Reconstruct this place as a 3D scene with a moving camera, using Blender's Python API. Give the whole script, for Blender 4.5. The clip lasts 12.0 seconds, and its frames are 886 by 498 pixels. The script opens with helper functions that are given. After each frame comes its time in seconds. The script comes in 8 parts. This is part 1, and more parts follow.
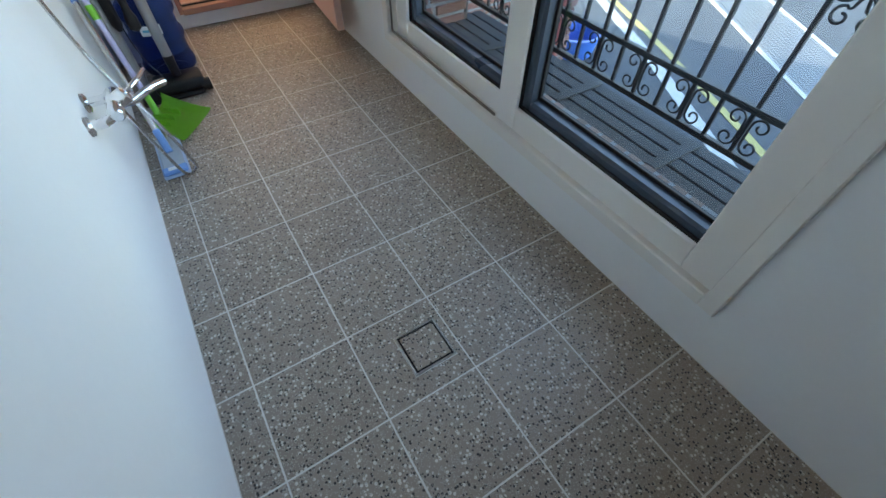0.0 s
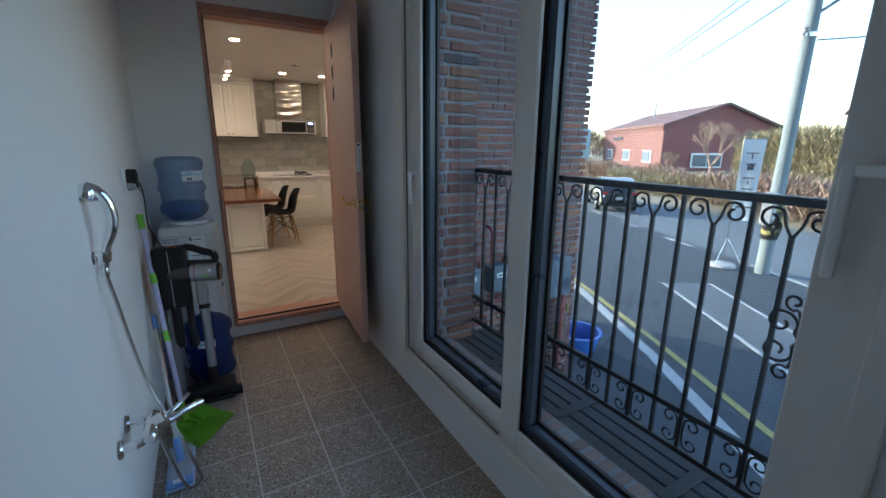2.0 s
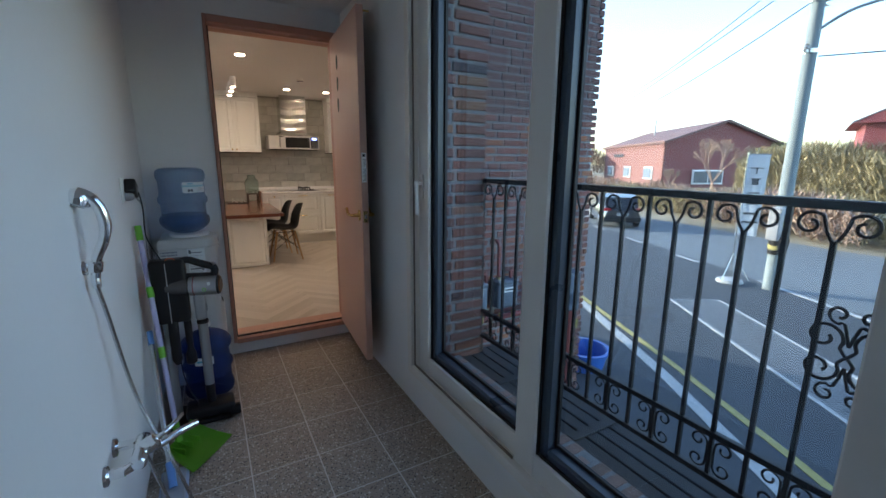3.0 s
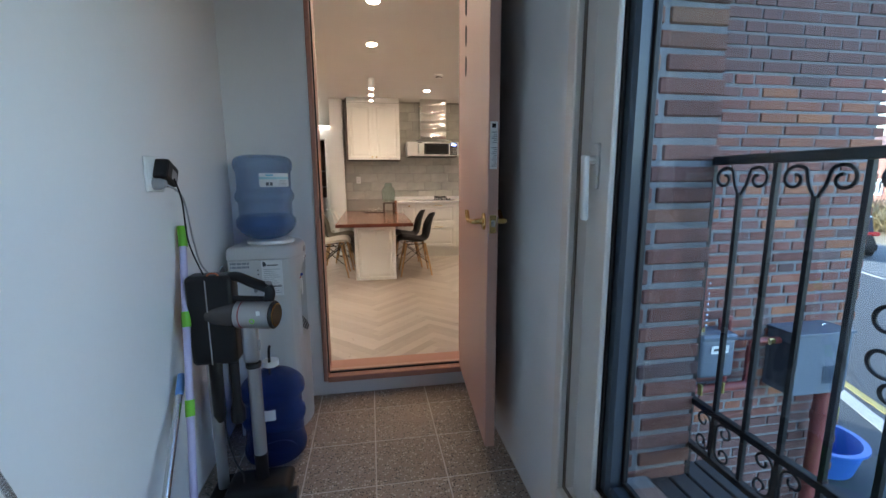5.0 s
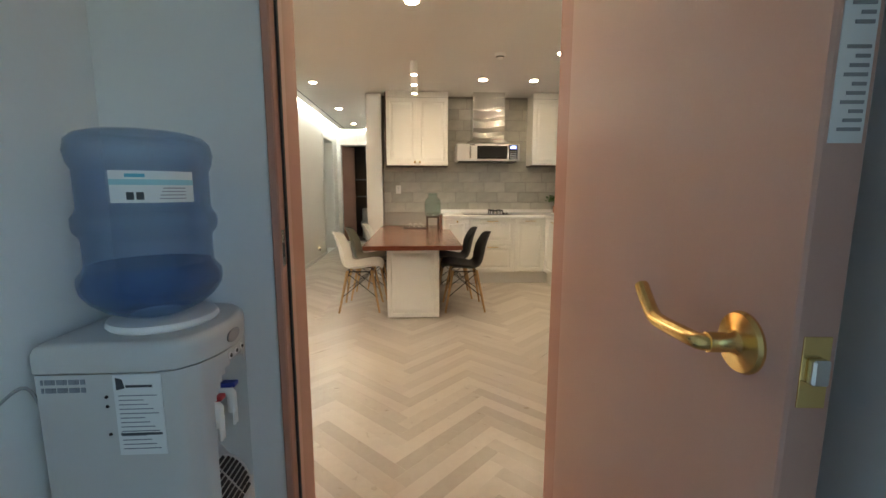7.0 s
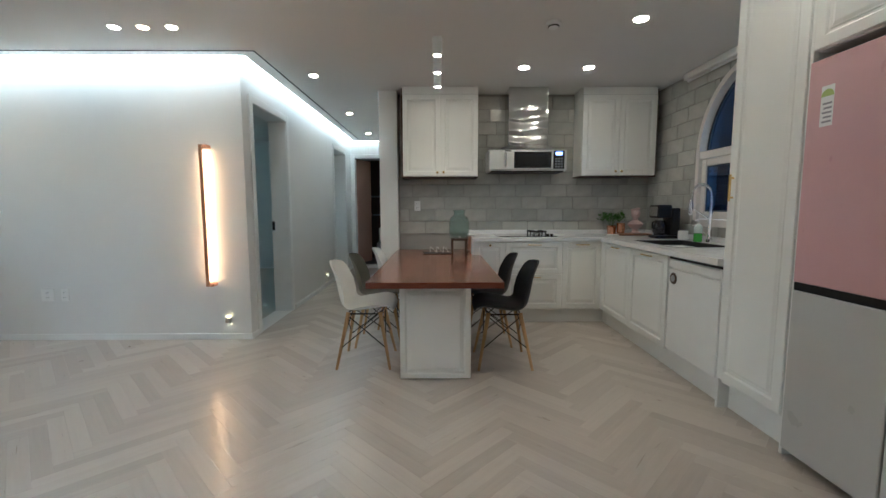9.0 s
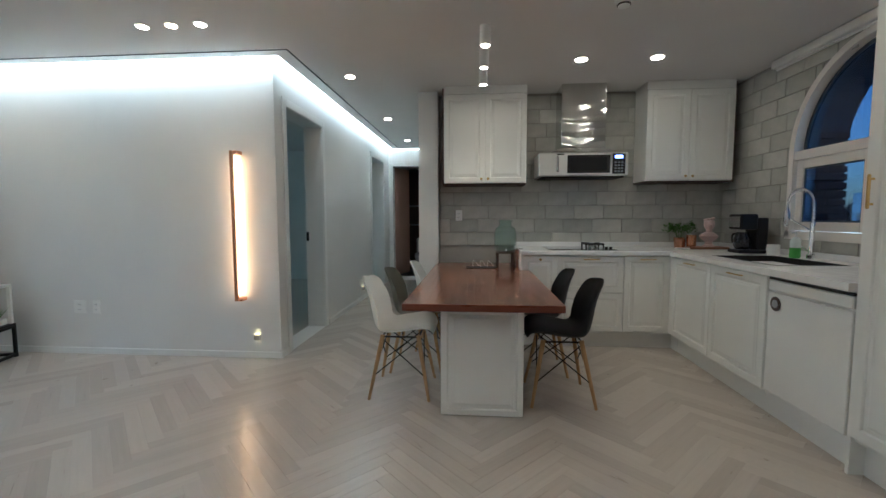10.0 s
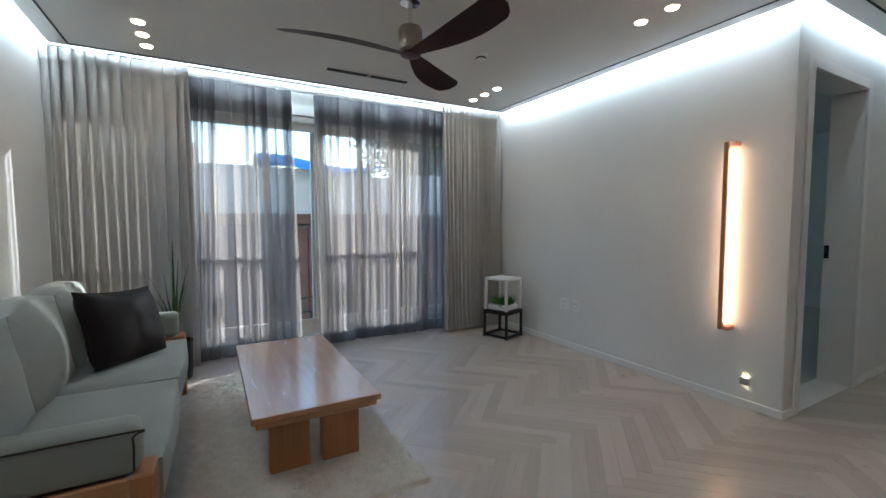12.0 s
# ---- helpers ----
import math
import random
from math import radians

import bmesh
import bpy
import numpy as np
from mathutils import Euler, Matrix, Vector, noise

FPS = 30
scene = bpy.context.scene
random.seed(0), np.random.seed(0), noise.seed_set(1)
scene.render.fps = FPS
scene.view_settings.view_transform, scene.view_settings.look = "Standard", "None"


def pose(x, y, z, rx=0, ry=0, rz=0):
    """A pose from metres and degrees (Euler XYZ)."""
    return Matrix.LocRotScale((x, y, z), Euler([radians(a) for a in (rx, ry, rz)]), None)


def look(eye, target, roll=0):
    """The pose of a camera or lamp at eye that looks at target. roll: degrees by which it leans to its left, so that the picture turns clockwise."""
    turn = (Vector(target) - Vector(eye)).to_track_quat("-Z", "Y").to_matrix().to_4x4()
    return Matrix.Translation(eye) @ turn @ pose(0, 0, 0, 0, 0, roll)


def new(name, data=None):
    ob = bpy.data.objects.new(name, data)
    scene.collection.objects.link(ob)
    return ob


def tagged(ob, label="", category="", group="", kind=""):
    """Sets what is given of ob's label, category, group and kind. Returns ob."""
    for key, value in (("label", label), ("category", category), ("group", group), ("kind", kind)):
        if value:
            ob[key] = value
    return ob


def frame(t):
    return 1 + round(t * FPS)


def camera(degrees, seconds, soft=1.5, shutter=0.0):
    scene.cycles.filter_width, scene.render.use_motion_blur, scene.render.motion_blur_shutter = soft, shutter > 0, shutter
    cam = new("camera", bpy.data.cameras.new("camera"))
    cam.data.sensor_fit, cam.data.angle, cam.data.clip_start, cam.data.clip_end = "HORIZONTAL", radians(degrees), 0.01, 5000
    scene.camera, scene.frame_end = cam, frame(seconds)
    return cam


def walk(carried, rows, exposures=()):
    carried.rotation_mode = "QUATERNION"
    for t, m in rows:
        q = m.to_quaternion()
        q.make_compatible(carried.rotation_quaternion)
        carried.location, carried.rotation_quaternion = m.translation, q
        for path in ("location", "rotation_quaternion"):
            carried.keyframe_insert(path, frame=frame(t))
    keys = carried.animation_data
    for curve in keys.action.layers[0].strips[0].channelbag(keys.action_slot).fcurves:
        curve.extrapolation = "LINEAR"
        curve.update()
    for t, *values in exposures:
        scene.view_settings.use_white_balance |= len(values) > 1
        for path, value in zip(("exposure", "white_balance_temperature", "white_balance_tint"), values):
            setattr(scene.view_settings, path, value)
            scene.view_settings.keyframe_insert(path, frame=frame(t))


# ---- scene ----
cam = camera(93.3, 12.0)
PATH = [
    (0, (-0.038, 0.063, 1.207), (0.654, 1.13, -0.337), 1.2),
    (0.5, (-0.016, 0.047, 1.33), (0.786, 1.379, 0.072), 0.5),
    (1, (-0.018, 0.03, 1.395), (0.875, 1.554, 0.457), 0.3),
    (1.5, (-0.014, 0.007, 1.423), (0.931, 1.649, 0.782), 0.4),
    (2, (-0.019, 0.001, 1.437), (0.94, 1.688, 0.954), 0.5),
    (2.5, (-0.016, 0.011, 1.445), (0.945, 1.713, 1.02), 0.4),
    (2.7, (-0.019, 0.022, 1.431), (0.944, 1.726, 1.018), 0.4),
    (4.3, (0.218, 0.68, 1.242), (0.933, 2.513, 0.883), -0.2),
    (4.5, (0.273, 0.758, 1.24), (0.873, 2.634, 0.891), -0.3),
    (5, (0.363, 0.99, 1.236), (0.698, 2.933, 0.906), -0.3),
    (5.5, (0.394, 1.294, 1.233), (0.631, 3.253, 0.905), -0.1),
    (6, (0.446, 1.595, 1.22), (0.634, 3.559, 0.893), 0.2),
    (6.5, (0.49, 1.883, 1.216), (0.634, 3.855, 0.915), 0.0),
    (7, (0.459, 2.198, 1.232), (0.576, 4.175, 0.948), 0.1),
    (7.2, (0.448, 2.323, 1.238), (0.531, 4.301, 0.956), -0.2),
    (8.8, (0.45, 3.181, 1.211), (0.474, 5.17, 1.003), -0.1),
    (9, (0.434, 3.262, 1.208), (0.453, 5.252, 1.01), -0.1),
    (9.5, (0.422, 3.478, 1.198), (0.429, 5.471, 1.023), -0.1),
    (10, (0.37, 3.651, 1.206), (0.212, 5.639, 1.055), -0.1),
    (10.5, (0.275, 3.769, 1.201), (-0.255, 5.694, 1.075), -0.2),
    (11, (0.138, 3.914, 1.217), (-0.974, 5.571, 1.09), -0.3),
    (11.5, (0.026, 3.953, 1.216), (-1.433, 5.314, 1.09), -0.2),
    (12, (-0.105, 3.984, 1.224), (-1.849, 4.954, 1.101), -0.1),
]
walk(cam, [(t, look(eye, target, roll)) for t, eye, target, roll in PATH],
     exposures=[(0, 4.38, 7700, 17), (0.5, 4.3, 7400, 16), (1.0, 3.65, 7000, 18), (1.5, 3.15, 6750, 18), (2.5, 2.93, 6750, 19), (4.5, 3.4, 6500, 20), (5.5, 3.7, 6900, 19), (6.0, 3.72, 7250, 20), (6.5, 3.87, 7350, 17), (7.2, 3.5, 6700, 9), (8.8, 3.05, 5200, 5), (9.5, 2.66, 5150, 5), (10.5, 2.7, 5150, 6), (11, 2.68, 5100, 7), (11.5, 2.28, 5150, 9), (12, 2.25, 5200, 9)])

# ---- world, sun and large lights ----
SUN_FROM = Vector((-0.51, 0.85, 0.26)).normalized()
world = bpy.data.worlds.new("world")
scene.world = world
world.use_nodes = True
wn = world.node_tree.nodes
sky = wn.new("ShaderNodeTexSky")
sky.sky_type = "NISHITA"
sky.sun_disc = False
sky.sun_elevation = math.asin(SUN_FROM.z)
sky.sun_rotation = math.atan2(SUN_FROM.x, SUN_FROM.y)
sky.air_density, sky.dust_density = 1.1, 1.2
world.node_tree.links.new(sky.outputs["Color"], wn["Background"].inputs["Color"])
wn["Background"].inputs["Strength"].default_value = 0.15
sun = new("sun", bpy.data.lights.new("sun", "SUN"))
sun.data.energy, sun.data.angle, sun.data.color = 2.0, radians(0.55), (1.0, 0.88, 0.72)
sun.matrix_world = look(SUN_FROM * 40, (0, 0, 0))

COVE = (0.93, 1.0, 0.93)
WARM = (1.0, 0.80, 0.55)


def area_lamp(name, where, aim, length, width, watts, colour):
    ob = new(name, bpy.data.lights.new(name, "AREA"))
    ob.data.shape, ob.data.size, ob.data.size_y = "RECTANGLE", length, width
    ob.data.energy, ob.data.color = watts, colour
    ob.matrix_world = look(where, aim)
    return ob


# LED strips lying in the ceiling coves
area_lamp("cove_strip", (-2.65, 6.963, 2.545), (-2.65, 7.05, 2.53), 2.8, 0.03, 4.4, COVE)
area_lamp("cove_strip", (-1.208, 9.2, 2.545), (-1.295, 9.2, 2.53), 4.4, 0.03, 3.1, COVE)
area_lamp("cove_strip", (-0.75, 11.42, 2.565), (-0.75, 11.6, 2.56), 0.9, 0.03, 1.25, COVE)
area_lamp("cove_strip", (-4.0, 5.0, 2.565), (-4.2, 5.0, 2.55), 3.8, 0.03, 4.0, COVE)
area_lamp("cove_strip", (-2.4, 3.037, 2.545), (-2.4, 2.95, 2.53), 3.4, 0.03, 3.9, COVE)
# beams of the recessed downlights
for bx, by in ((1.22, 7.25), (1.82, 6.25), (0.425, 6.58), (0.425, 7.42), (0.425, 5.24), (0.43, 4.25)):
    beam = new("downlight_beam", bpy.data.lights.new("downlight_beam", "SPOT"))
    beam.data.energy, beam.data.color, beam.data.shadow_soft_size = 1.5, WARM, 0.03
    beam.data.spot_size, beam.data.spot_blend = radians(95), 0.6
    beam.matrix_world = look((bx, by, 2.34 if by in (6.58, 7.42) else 2.475), (bx, by + 0.001, 0.0))
# daylight of the open sky in the laundry window
area_lamp("window_skylight", (1.30, 1.18, 1.35), (0.0, 1.18, 1.15), 2.0, 2.1, 0.68, (0.82, 0.90, 1.0))


# ---- small mesh helpers ----
def B():
    return bmesh.new()


def box(bm, a, b, r=0.0, seg=1, m=None):
    """A box from corner a to corner b, with edges rounded by r."""
    size = [abs(q - p) for p, q in zip(a, b)]
    mid = [(p + q) / 2 for p, q in zip(a, b)]
    made = bmesh.ops.create_cube(bm, size=1.0, matrix=Matrix.Translation(mid) @ Matrix.Diagonal((*size, 1)))
    verts = made["verts"]
    if r > 0:
        edges = list({e for v in verts for e in v.link_edges})
        out = bmesh.ops.bevel(bm, geom=edges, offset=min(r, min(size) * 0.49), segments=seg, profile=0.5, affect="EDGES")
        verts = list({v for f in out["faces"] for v in f.verts} | {v for v in verts if v.is_valid})
    if m is not None:
        bmesh.ops.transform(bm, matrix=m, verts=verts)
    return bm


def ring(bm, m, r, n):
    return [bm.verts.new(m @ Vector((r * math.cos(2 * math.pi * i / n), r * math.sin(2 * math.pi * i / n), 0))) for i in range(n)]


def bridge(bm, a, b):
    n = len(a)
    for i in range(n):
        bm.faces.new((a[i], a[(i + 1) % n], b[(i + 1) % n], b[i]))


def lathe(bm, prof, m=None, n=24):
    """A turned body from (radius, height) pairs, bottom first."""
    m = m or Matrix()
    last = None
    for k, (r, z) in enumerate(prof):
        now = ring(bm, m @ Matrix.Translation((0, 0, z)), max(r, 0.0004), n)
        if last:
            bridge(bm, last, now)
        else:
            bm.faces.new(now[::-1])
        last = now
    bm.faces.new(last)
    return bm


def tube(bm, pts, r, n=8, r2=None, cap=True):
    """A round bar along points."""
    pts = [Vector(p) for p in pts]
    last, up = None, None
    for k, p in enumerate(pts):
        d = (pts[min(k + 1, len(pts) - 1)] - pts[max(k - 1, 0)]).normalized()
        if up is None:
            up = Vector((0, 0, 1)) if abs(d.z) < 0.9 else Vector((1, 0, 0))
        side = d.cross(up).normalized()
        up = side.cross(d).normalized()
        rr = r if r2 is None else r + (r2 - r) * k / (len(pts) - 1)
        now = [bm.verts.new(p + rr * (side * math.cos(2 * math.pi * i / n) + up * math.sin(2 * math.pi * i / n))) for i in range(n)]
        if last:
            bridge(bm, last, now)
        elif cap:
            bm.faces.new(now[::-1])
        last = now
    if cap:
        bm.faces.new(last)
    return bm


def smooth_path(pts, steps=6):
    """Catmull-Rom points through pts."""
    pts = [Vector(p) for p in pts]
    out = []
    for i in range(len(pts) - 1):
        p0, p1, p2, p3 = pts[max(i - 1, 0)], pts[i], pts[i + 1], pts[min(i + 2, len(pts) - 1)]
        for s in range(steps):
            t = s / steps
            out.append(0.5 * (2 * p1 + (p2 - p0) * t + (2 * p0 - 5 * p1 + 4 * p2 - p3) * t * t + (3 * p1 - p0 - 3 * p2 + p3) * t ** 3))
    return out + [pts[-1]]


def surface(bm, f, nu, nv, closed_u=False):
    """A grid surface from f(u, v), u and v from 0 to 1."""
    rows = [[bm.verts.new(f(i / nu, j / nv)) for i in range(nu if closed_u else nu + 1)] for j in range(nv + 1)]
    for j in range(nv):
        for i in range(nu):
            k = (i + 1) % len(rows[j])
            bm.faces.new((rows[j][i], rows[j][k], rows[j + 1][k], rows[j + 1][i]))
    return rows


def prism(bm, outline, m, depth):
    """A flat outline (x, y) pushed out by depth along z, laid by m."""
    low = [bm.verts.new(m @ Vector((x, y, 0))) for x, y in outline]
    high = [bm.verts.new(m @ Vector((x, y, depth))) for x, y in outline]
    bm.faces.new(low[::-1])
    bm.faces.new(high)
    bridge(bm, low, high)
    return bm


def mesh_of(name, bm, material, smooth=False):
    bmesh.ops.recalc_face_normals(bm, faces=bm.faces)
    me = bpy.data.meshes.new(name)
    bm.to_mesh(me)
    bm.free()
    if material:
        me.materials.append(material)
    if smooth:
        me.polygons.foreach_set("use_smooth", [True] * len(me.polygons))
        me.set_sharp_from_angle(angle=radians(38))
    return me


def part(name, bm, material, parent=None, label="", smooth=False, at=None):
    """One mesh object, under a thing or a part; at: its own place under the parent."""
    ob = new(name, mesh_of(name, bm, material, smooth))
    ob.parent = parent
    if at is not None:
        ob.matrix_local = at
    return tagged(ob, label)


def thing(name, label, category, at=None, group=""):
    """An empty at a thing's base, to hold its parts."""
    ob = new(name)
    ob.empty_display_size = 0.05
    if at is not None:
        ob.matrix_world = at if isinstance(at, Matrix) else Matrix.Translation(at)
    return tagged(ob, label, category, group)


def setting(name, bm, material, label, category, smooth=False):
    return tagged(part(name, bm, material, None, "", smooth), label, category, kind="structure")


# ---- materials ----
def M(name, colour, rough=0.5, metal=0.0, var=0.10, scale=6.0, bump=0.04, fine=90.0, spec=0.5, rnd=0.0, coat=0.0, trans=0.0, ior=1.45, stretch=(1, 1, 1), sheen=0.0, rvar=0.08):
    """A surface with a broad and a fine variation of colour, gloss and relief."""
    mat = bpy.data.materials.new(name)
    mat.use_nodes = True
    nt = mat.node_tree
    N, L = nt.nodes, nt.links
    bs = N["Principled BSDF"]
    co = N.new("ShaderNodeTexCoord")
    mp = N.new("ShaderNodeMapping")
    mp.inputs["Scale"].default_value = stretch
    L.new(co.outputs["Object"], mp.inputs["Vector"])
    n1, n2 = N.new("ShaderNodeTexNoise"), N.new("ShaderNodeTexNoise")
    n1.inputs["Scale"].default_value, n1.inputs["Detail"].default_value = scale, 4
    n2.inputs["Scale"].default_value, n2.inputs["Detail"].default_value = fine, 3
    for n in (n1, n2):
        L.new(mp.outputs["Vector"], n.inputs["Vector"])
    add = N.new("ShaderNodeMath")
    add.operation = "MULTIPLY_ADD"
    add.inputs[1].default_value = 0.35
    L.new(n2.outputs["Fac"], add.inputs[0])
    L.new(n1.outputs["Fac"], add.inputs[2])
    rng = N.new("ShaderNodeMapRange")
    rng.inputs["From Min"].default_value, rng.inputs["From Max"].default_value = 0.3, 1.0
    rng.inputs["To Min"].default_value, rng.inputs["To Max"].default_value = 1 - var, 1 + var
    L.new(add.outputs[0], rng.inputs["Value"])
    val = rng.outputs[0]
    if rnd > 0:
        oi = N.new("ShaderNodeObjectInfo")
        r2 = N.new("ShaderNodeMapRange")
        r2.inputs["To Min"].default_value, r2.inputs["To Max"].default_value = 1 - rnd, 1 + rnd
        L.new(oi.outputs["Random"], r2.inputs["Value"])
        mul = N.new("ShaderNodeMath")
        mul.operation = "MULTIPLY"
        L.new(val, mul.inputs[0])
        L.new(r2.outputs[0], mul.inputs[1])
        val = mul.outputs[0]
    hsv = N.new("ShaderNodeHueSaturation")
    hsv.inputs["Color"].default_value = (*colour, 1)
    L.new(val, hsv.inputs["Value"])
    L.new(hsv.outputs["Color"], bs.inputs["Base Color"])
    rr = N.new("ShaderNodeMapRange")
    rr.inputs["To Min"].default_value, rr.inputs["To Max"].default_value = max(rough - rvar, 0.02), min(rough + rvar, 1)
    L.new(n1.outputs["Fac"], rr.inputs["Value"])
    L.new(rr.outputs[0], bs.inputs["Roughness"])
    bs.inputs["Metallic"].default_value = metal
    bs.inputs["Specular IOR Level"].default_value = spec
    bs.inputs["Coat Weight"].default_value = coat
    bs.inputs["Coat Roughness"].default_value = 0.12
    bs.inputs["Transmission Weight"].default_value = trans
    bs.inputs["IOR"].default_value = ior
    bs.inputs["Sheen Weight"].default_value = sheen
    if bump > 0:
        bp = N.new("ShaderNodeBump")
        bp.inputs["Strength"].default_value, bp.inputs["Distance"].default_value = bump, 0.01
        L.new(add.outputs[0], bp.inputs["Height"])
        L.new(bp.outputs[0], bs.inputs["Normal"])
    return mat


def ramp(nt, stops, interp="LINEAR"):
    node = nt.nodes.new("ShaderNodeValToRGB")
    node.color_ramp.interpolation = interp
    while len(node.color_ramp.elements) < len(stops):
        node.color_ramp.elements.new(0.5)
    for e, (p, c) in zip(node.color_ramp.elements, stops):
        e.position, e.color = p, (*c, 1)
    return node


def glow(name, colour, strength):
    mat = bpy.data.materials.new(name)
    mat.use_nodes = True
    nt = mat.node_tree
    nt.nodes.remove(nt.nodes["Principled BSDF"])
    em = nt.nodes.new("ShaderNodeEmission")
    em.inputs["Color"].default_value, em.inputs["Strength"].default_value = (*colour, 1), strength
    nt.links.new(em.outputs[0], nt.nodes["Material Output"].inputs["Surface"])
    return mat


def clear_glass(name, tint=(0.97, 0.99, 0.98), gloss=0.02):
    mat = bpy.data.materials.new(name)
    mat.use_nodes = True
    nt = mat.node_tree
    N, L = nt.nodes, nt.links
    N.remove(N["Principled BSDF"])
    tr, gl, mx, lw = N.new("ShaderNodeBsdfTransparent"), N.new("ShaderNodeBsdfGlossy"), N.new("ShaderNodeMixShader"), N.new("ShaderNodeLayerWeight")
    tr.inputs["Color"].default_value = (*tint, 1)
    gl.inputs["Roughness"].default_value = gloss
    power, part_ = N.new("ShaderNodeMath"), N.new("ShaderNodeMath")
    power.operation, power.inputs[1].default_value = "POWER", 4.0
    part_.operation, part_.inputs[1].default_value, part_.inputs[2].default_value = "MULTIPLY_ADD", 0.9, 0.045
    L.new(lw.outputs["Facing"], power.inputs[0])
    L.new(power.outputs[0], part_.inputs[0])
    L.new(part_.outputs[0], mx.inputs["Fac"])
    L.new(tr.outputs[0], mx.inputs[1])
    L.new(gl.outputs[0], mx.inputs[2])
    L.new(mx.outputs[0], N["Material Output"].inputs["Surface"])
    return mat


def tinted_plastic(name, tint, body, solid):
    """Thin coloured see-through plastic: light passes tinted, some is scattered, and the skin shines."""
    mat = bpy.data.materials.new(name)
    mat.use_nodes = True
    nt = mat.node_tree
    N, L = nt.nodes, nt.links
    bs = N["Principled BSDF"]
    bs.inputs["Base Color"].default_value = (*body, 1)
    bs.inputs["Roughness"].default_value = 0.06
    tr, mx = N.new("ShaderNodeBsdfTransparent"), N.new("ShaderNodeMixShader")
    tr.inputs["Color"].default_value = (*tint, 1)
    lw, ma = N.new("ShaderNodeLayerWeight"), N.new("ShaderNodeMath")
    ma.operation, ma.inputs[1].default_value, ma.inputs[2].default_value = "MULTIPLY_ADD", 0.5, solid
    L.new(lw.outputs["Facing"], ma.inputs[0])
    L.new(ma.outputs[0], mx.inputs["Fac"])
    L.new(tr.outputs[0], mx.inputs[1])
    L.new(bs.outputs[0], mx.inputs[2])
    L.new(mx.outputs[0], N["Material Output"].inputs["Surface"])
    return mat


def terrazzo():
    """Brown-grey terrazzo tile with light and dark chips."""
    mat = M("terrazzo", (0.285, 0.225, 0.183), 0.42, var=0.12, scale=4, bump=0.02, rnd=0.07)
    nt = mat.node_tree
    N, L = nt.nodes, nt.links
    bs = N["Principled BSDF"]
    base = bs.inputs["Base Color"].links[0].from_socket
    geo = N.new("ShaderNodeNewGeometry")
    for scale, edge, colour, chance in ((92.0, 0.40, (0.60, 0.55, 0.48), 0.68), (112.0, 0.40, (0.03, 0.026, 0.025), 0.60), (230.0, 0.4, (0.38, 0.34, 0.30), 0.5)):
        vo = N.new("ShaderNodeTexVoronoi")
        vo.inputs["Scale"].default_value = scale
        L.new(geo.outputs["Position"], vo.inputs["Vector"])
        near = N.new("ShaderNodeMath")
        near.operation = "LESS_THAN"
        near.inputs[1].default_value = edge
        L.new(vo.outputs["Distance"], near.inputs[0])
        sep = N.new("ShaderNodeSeparateColor")
        L.new(vo.outputs["Color"], sep.inputs[0])
        pick = N.new("ShaderNodeMath")
        pick.operation = "GREATER_THAN"
        pick.inputs[1].default_value = chance
        L.new(sep.outputs[0], pick.inputs[0])
        both = N.new("ShaderNodeMath")
        both.operation = "MULTIPLY"
        L.new(near.outputs[0], both.inputs[0])
        L.new(pick.outputs[0], both.inputs[1])
        mx = N.new("ShaderNodeMix")
        mx.data_type = "RGBA"
        mx.inputs["B"].default_value = (*colour, 1)
        L.new(both.outputs[0], mx.inputs["Factor"])
        L.new(base, mx.inputs["A"])
        base = mx.outputs["Result"]
    L.new(base, bs.inputs["Base Color"])
    return mat


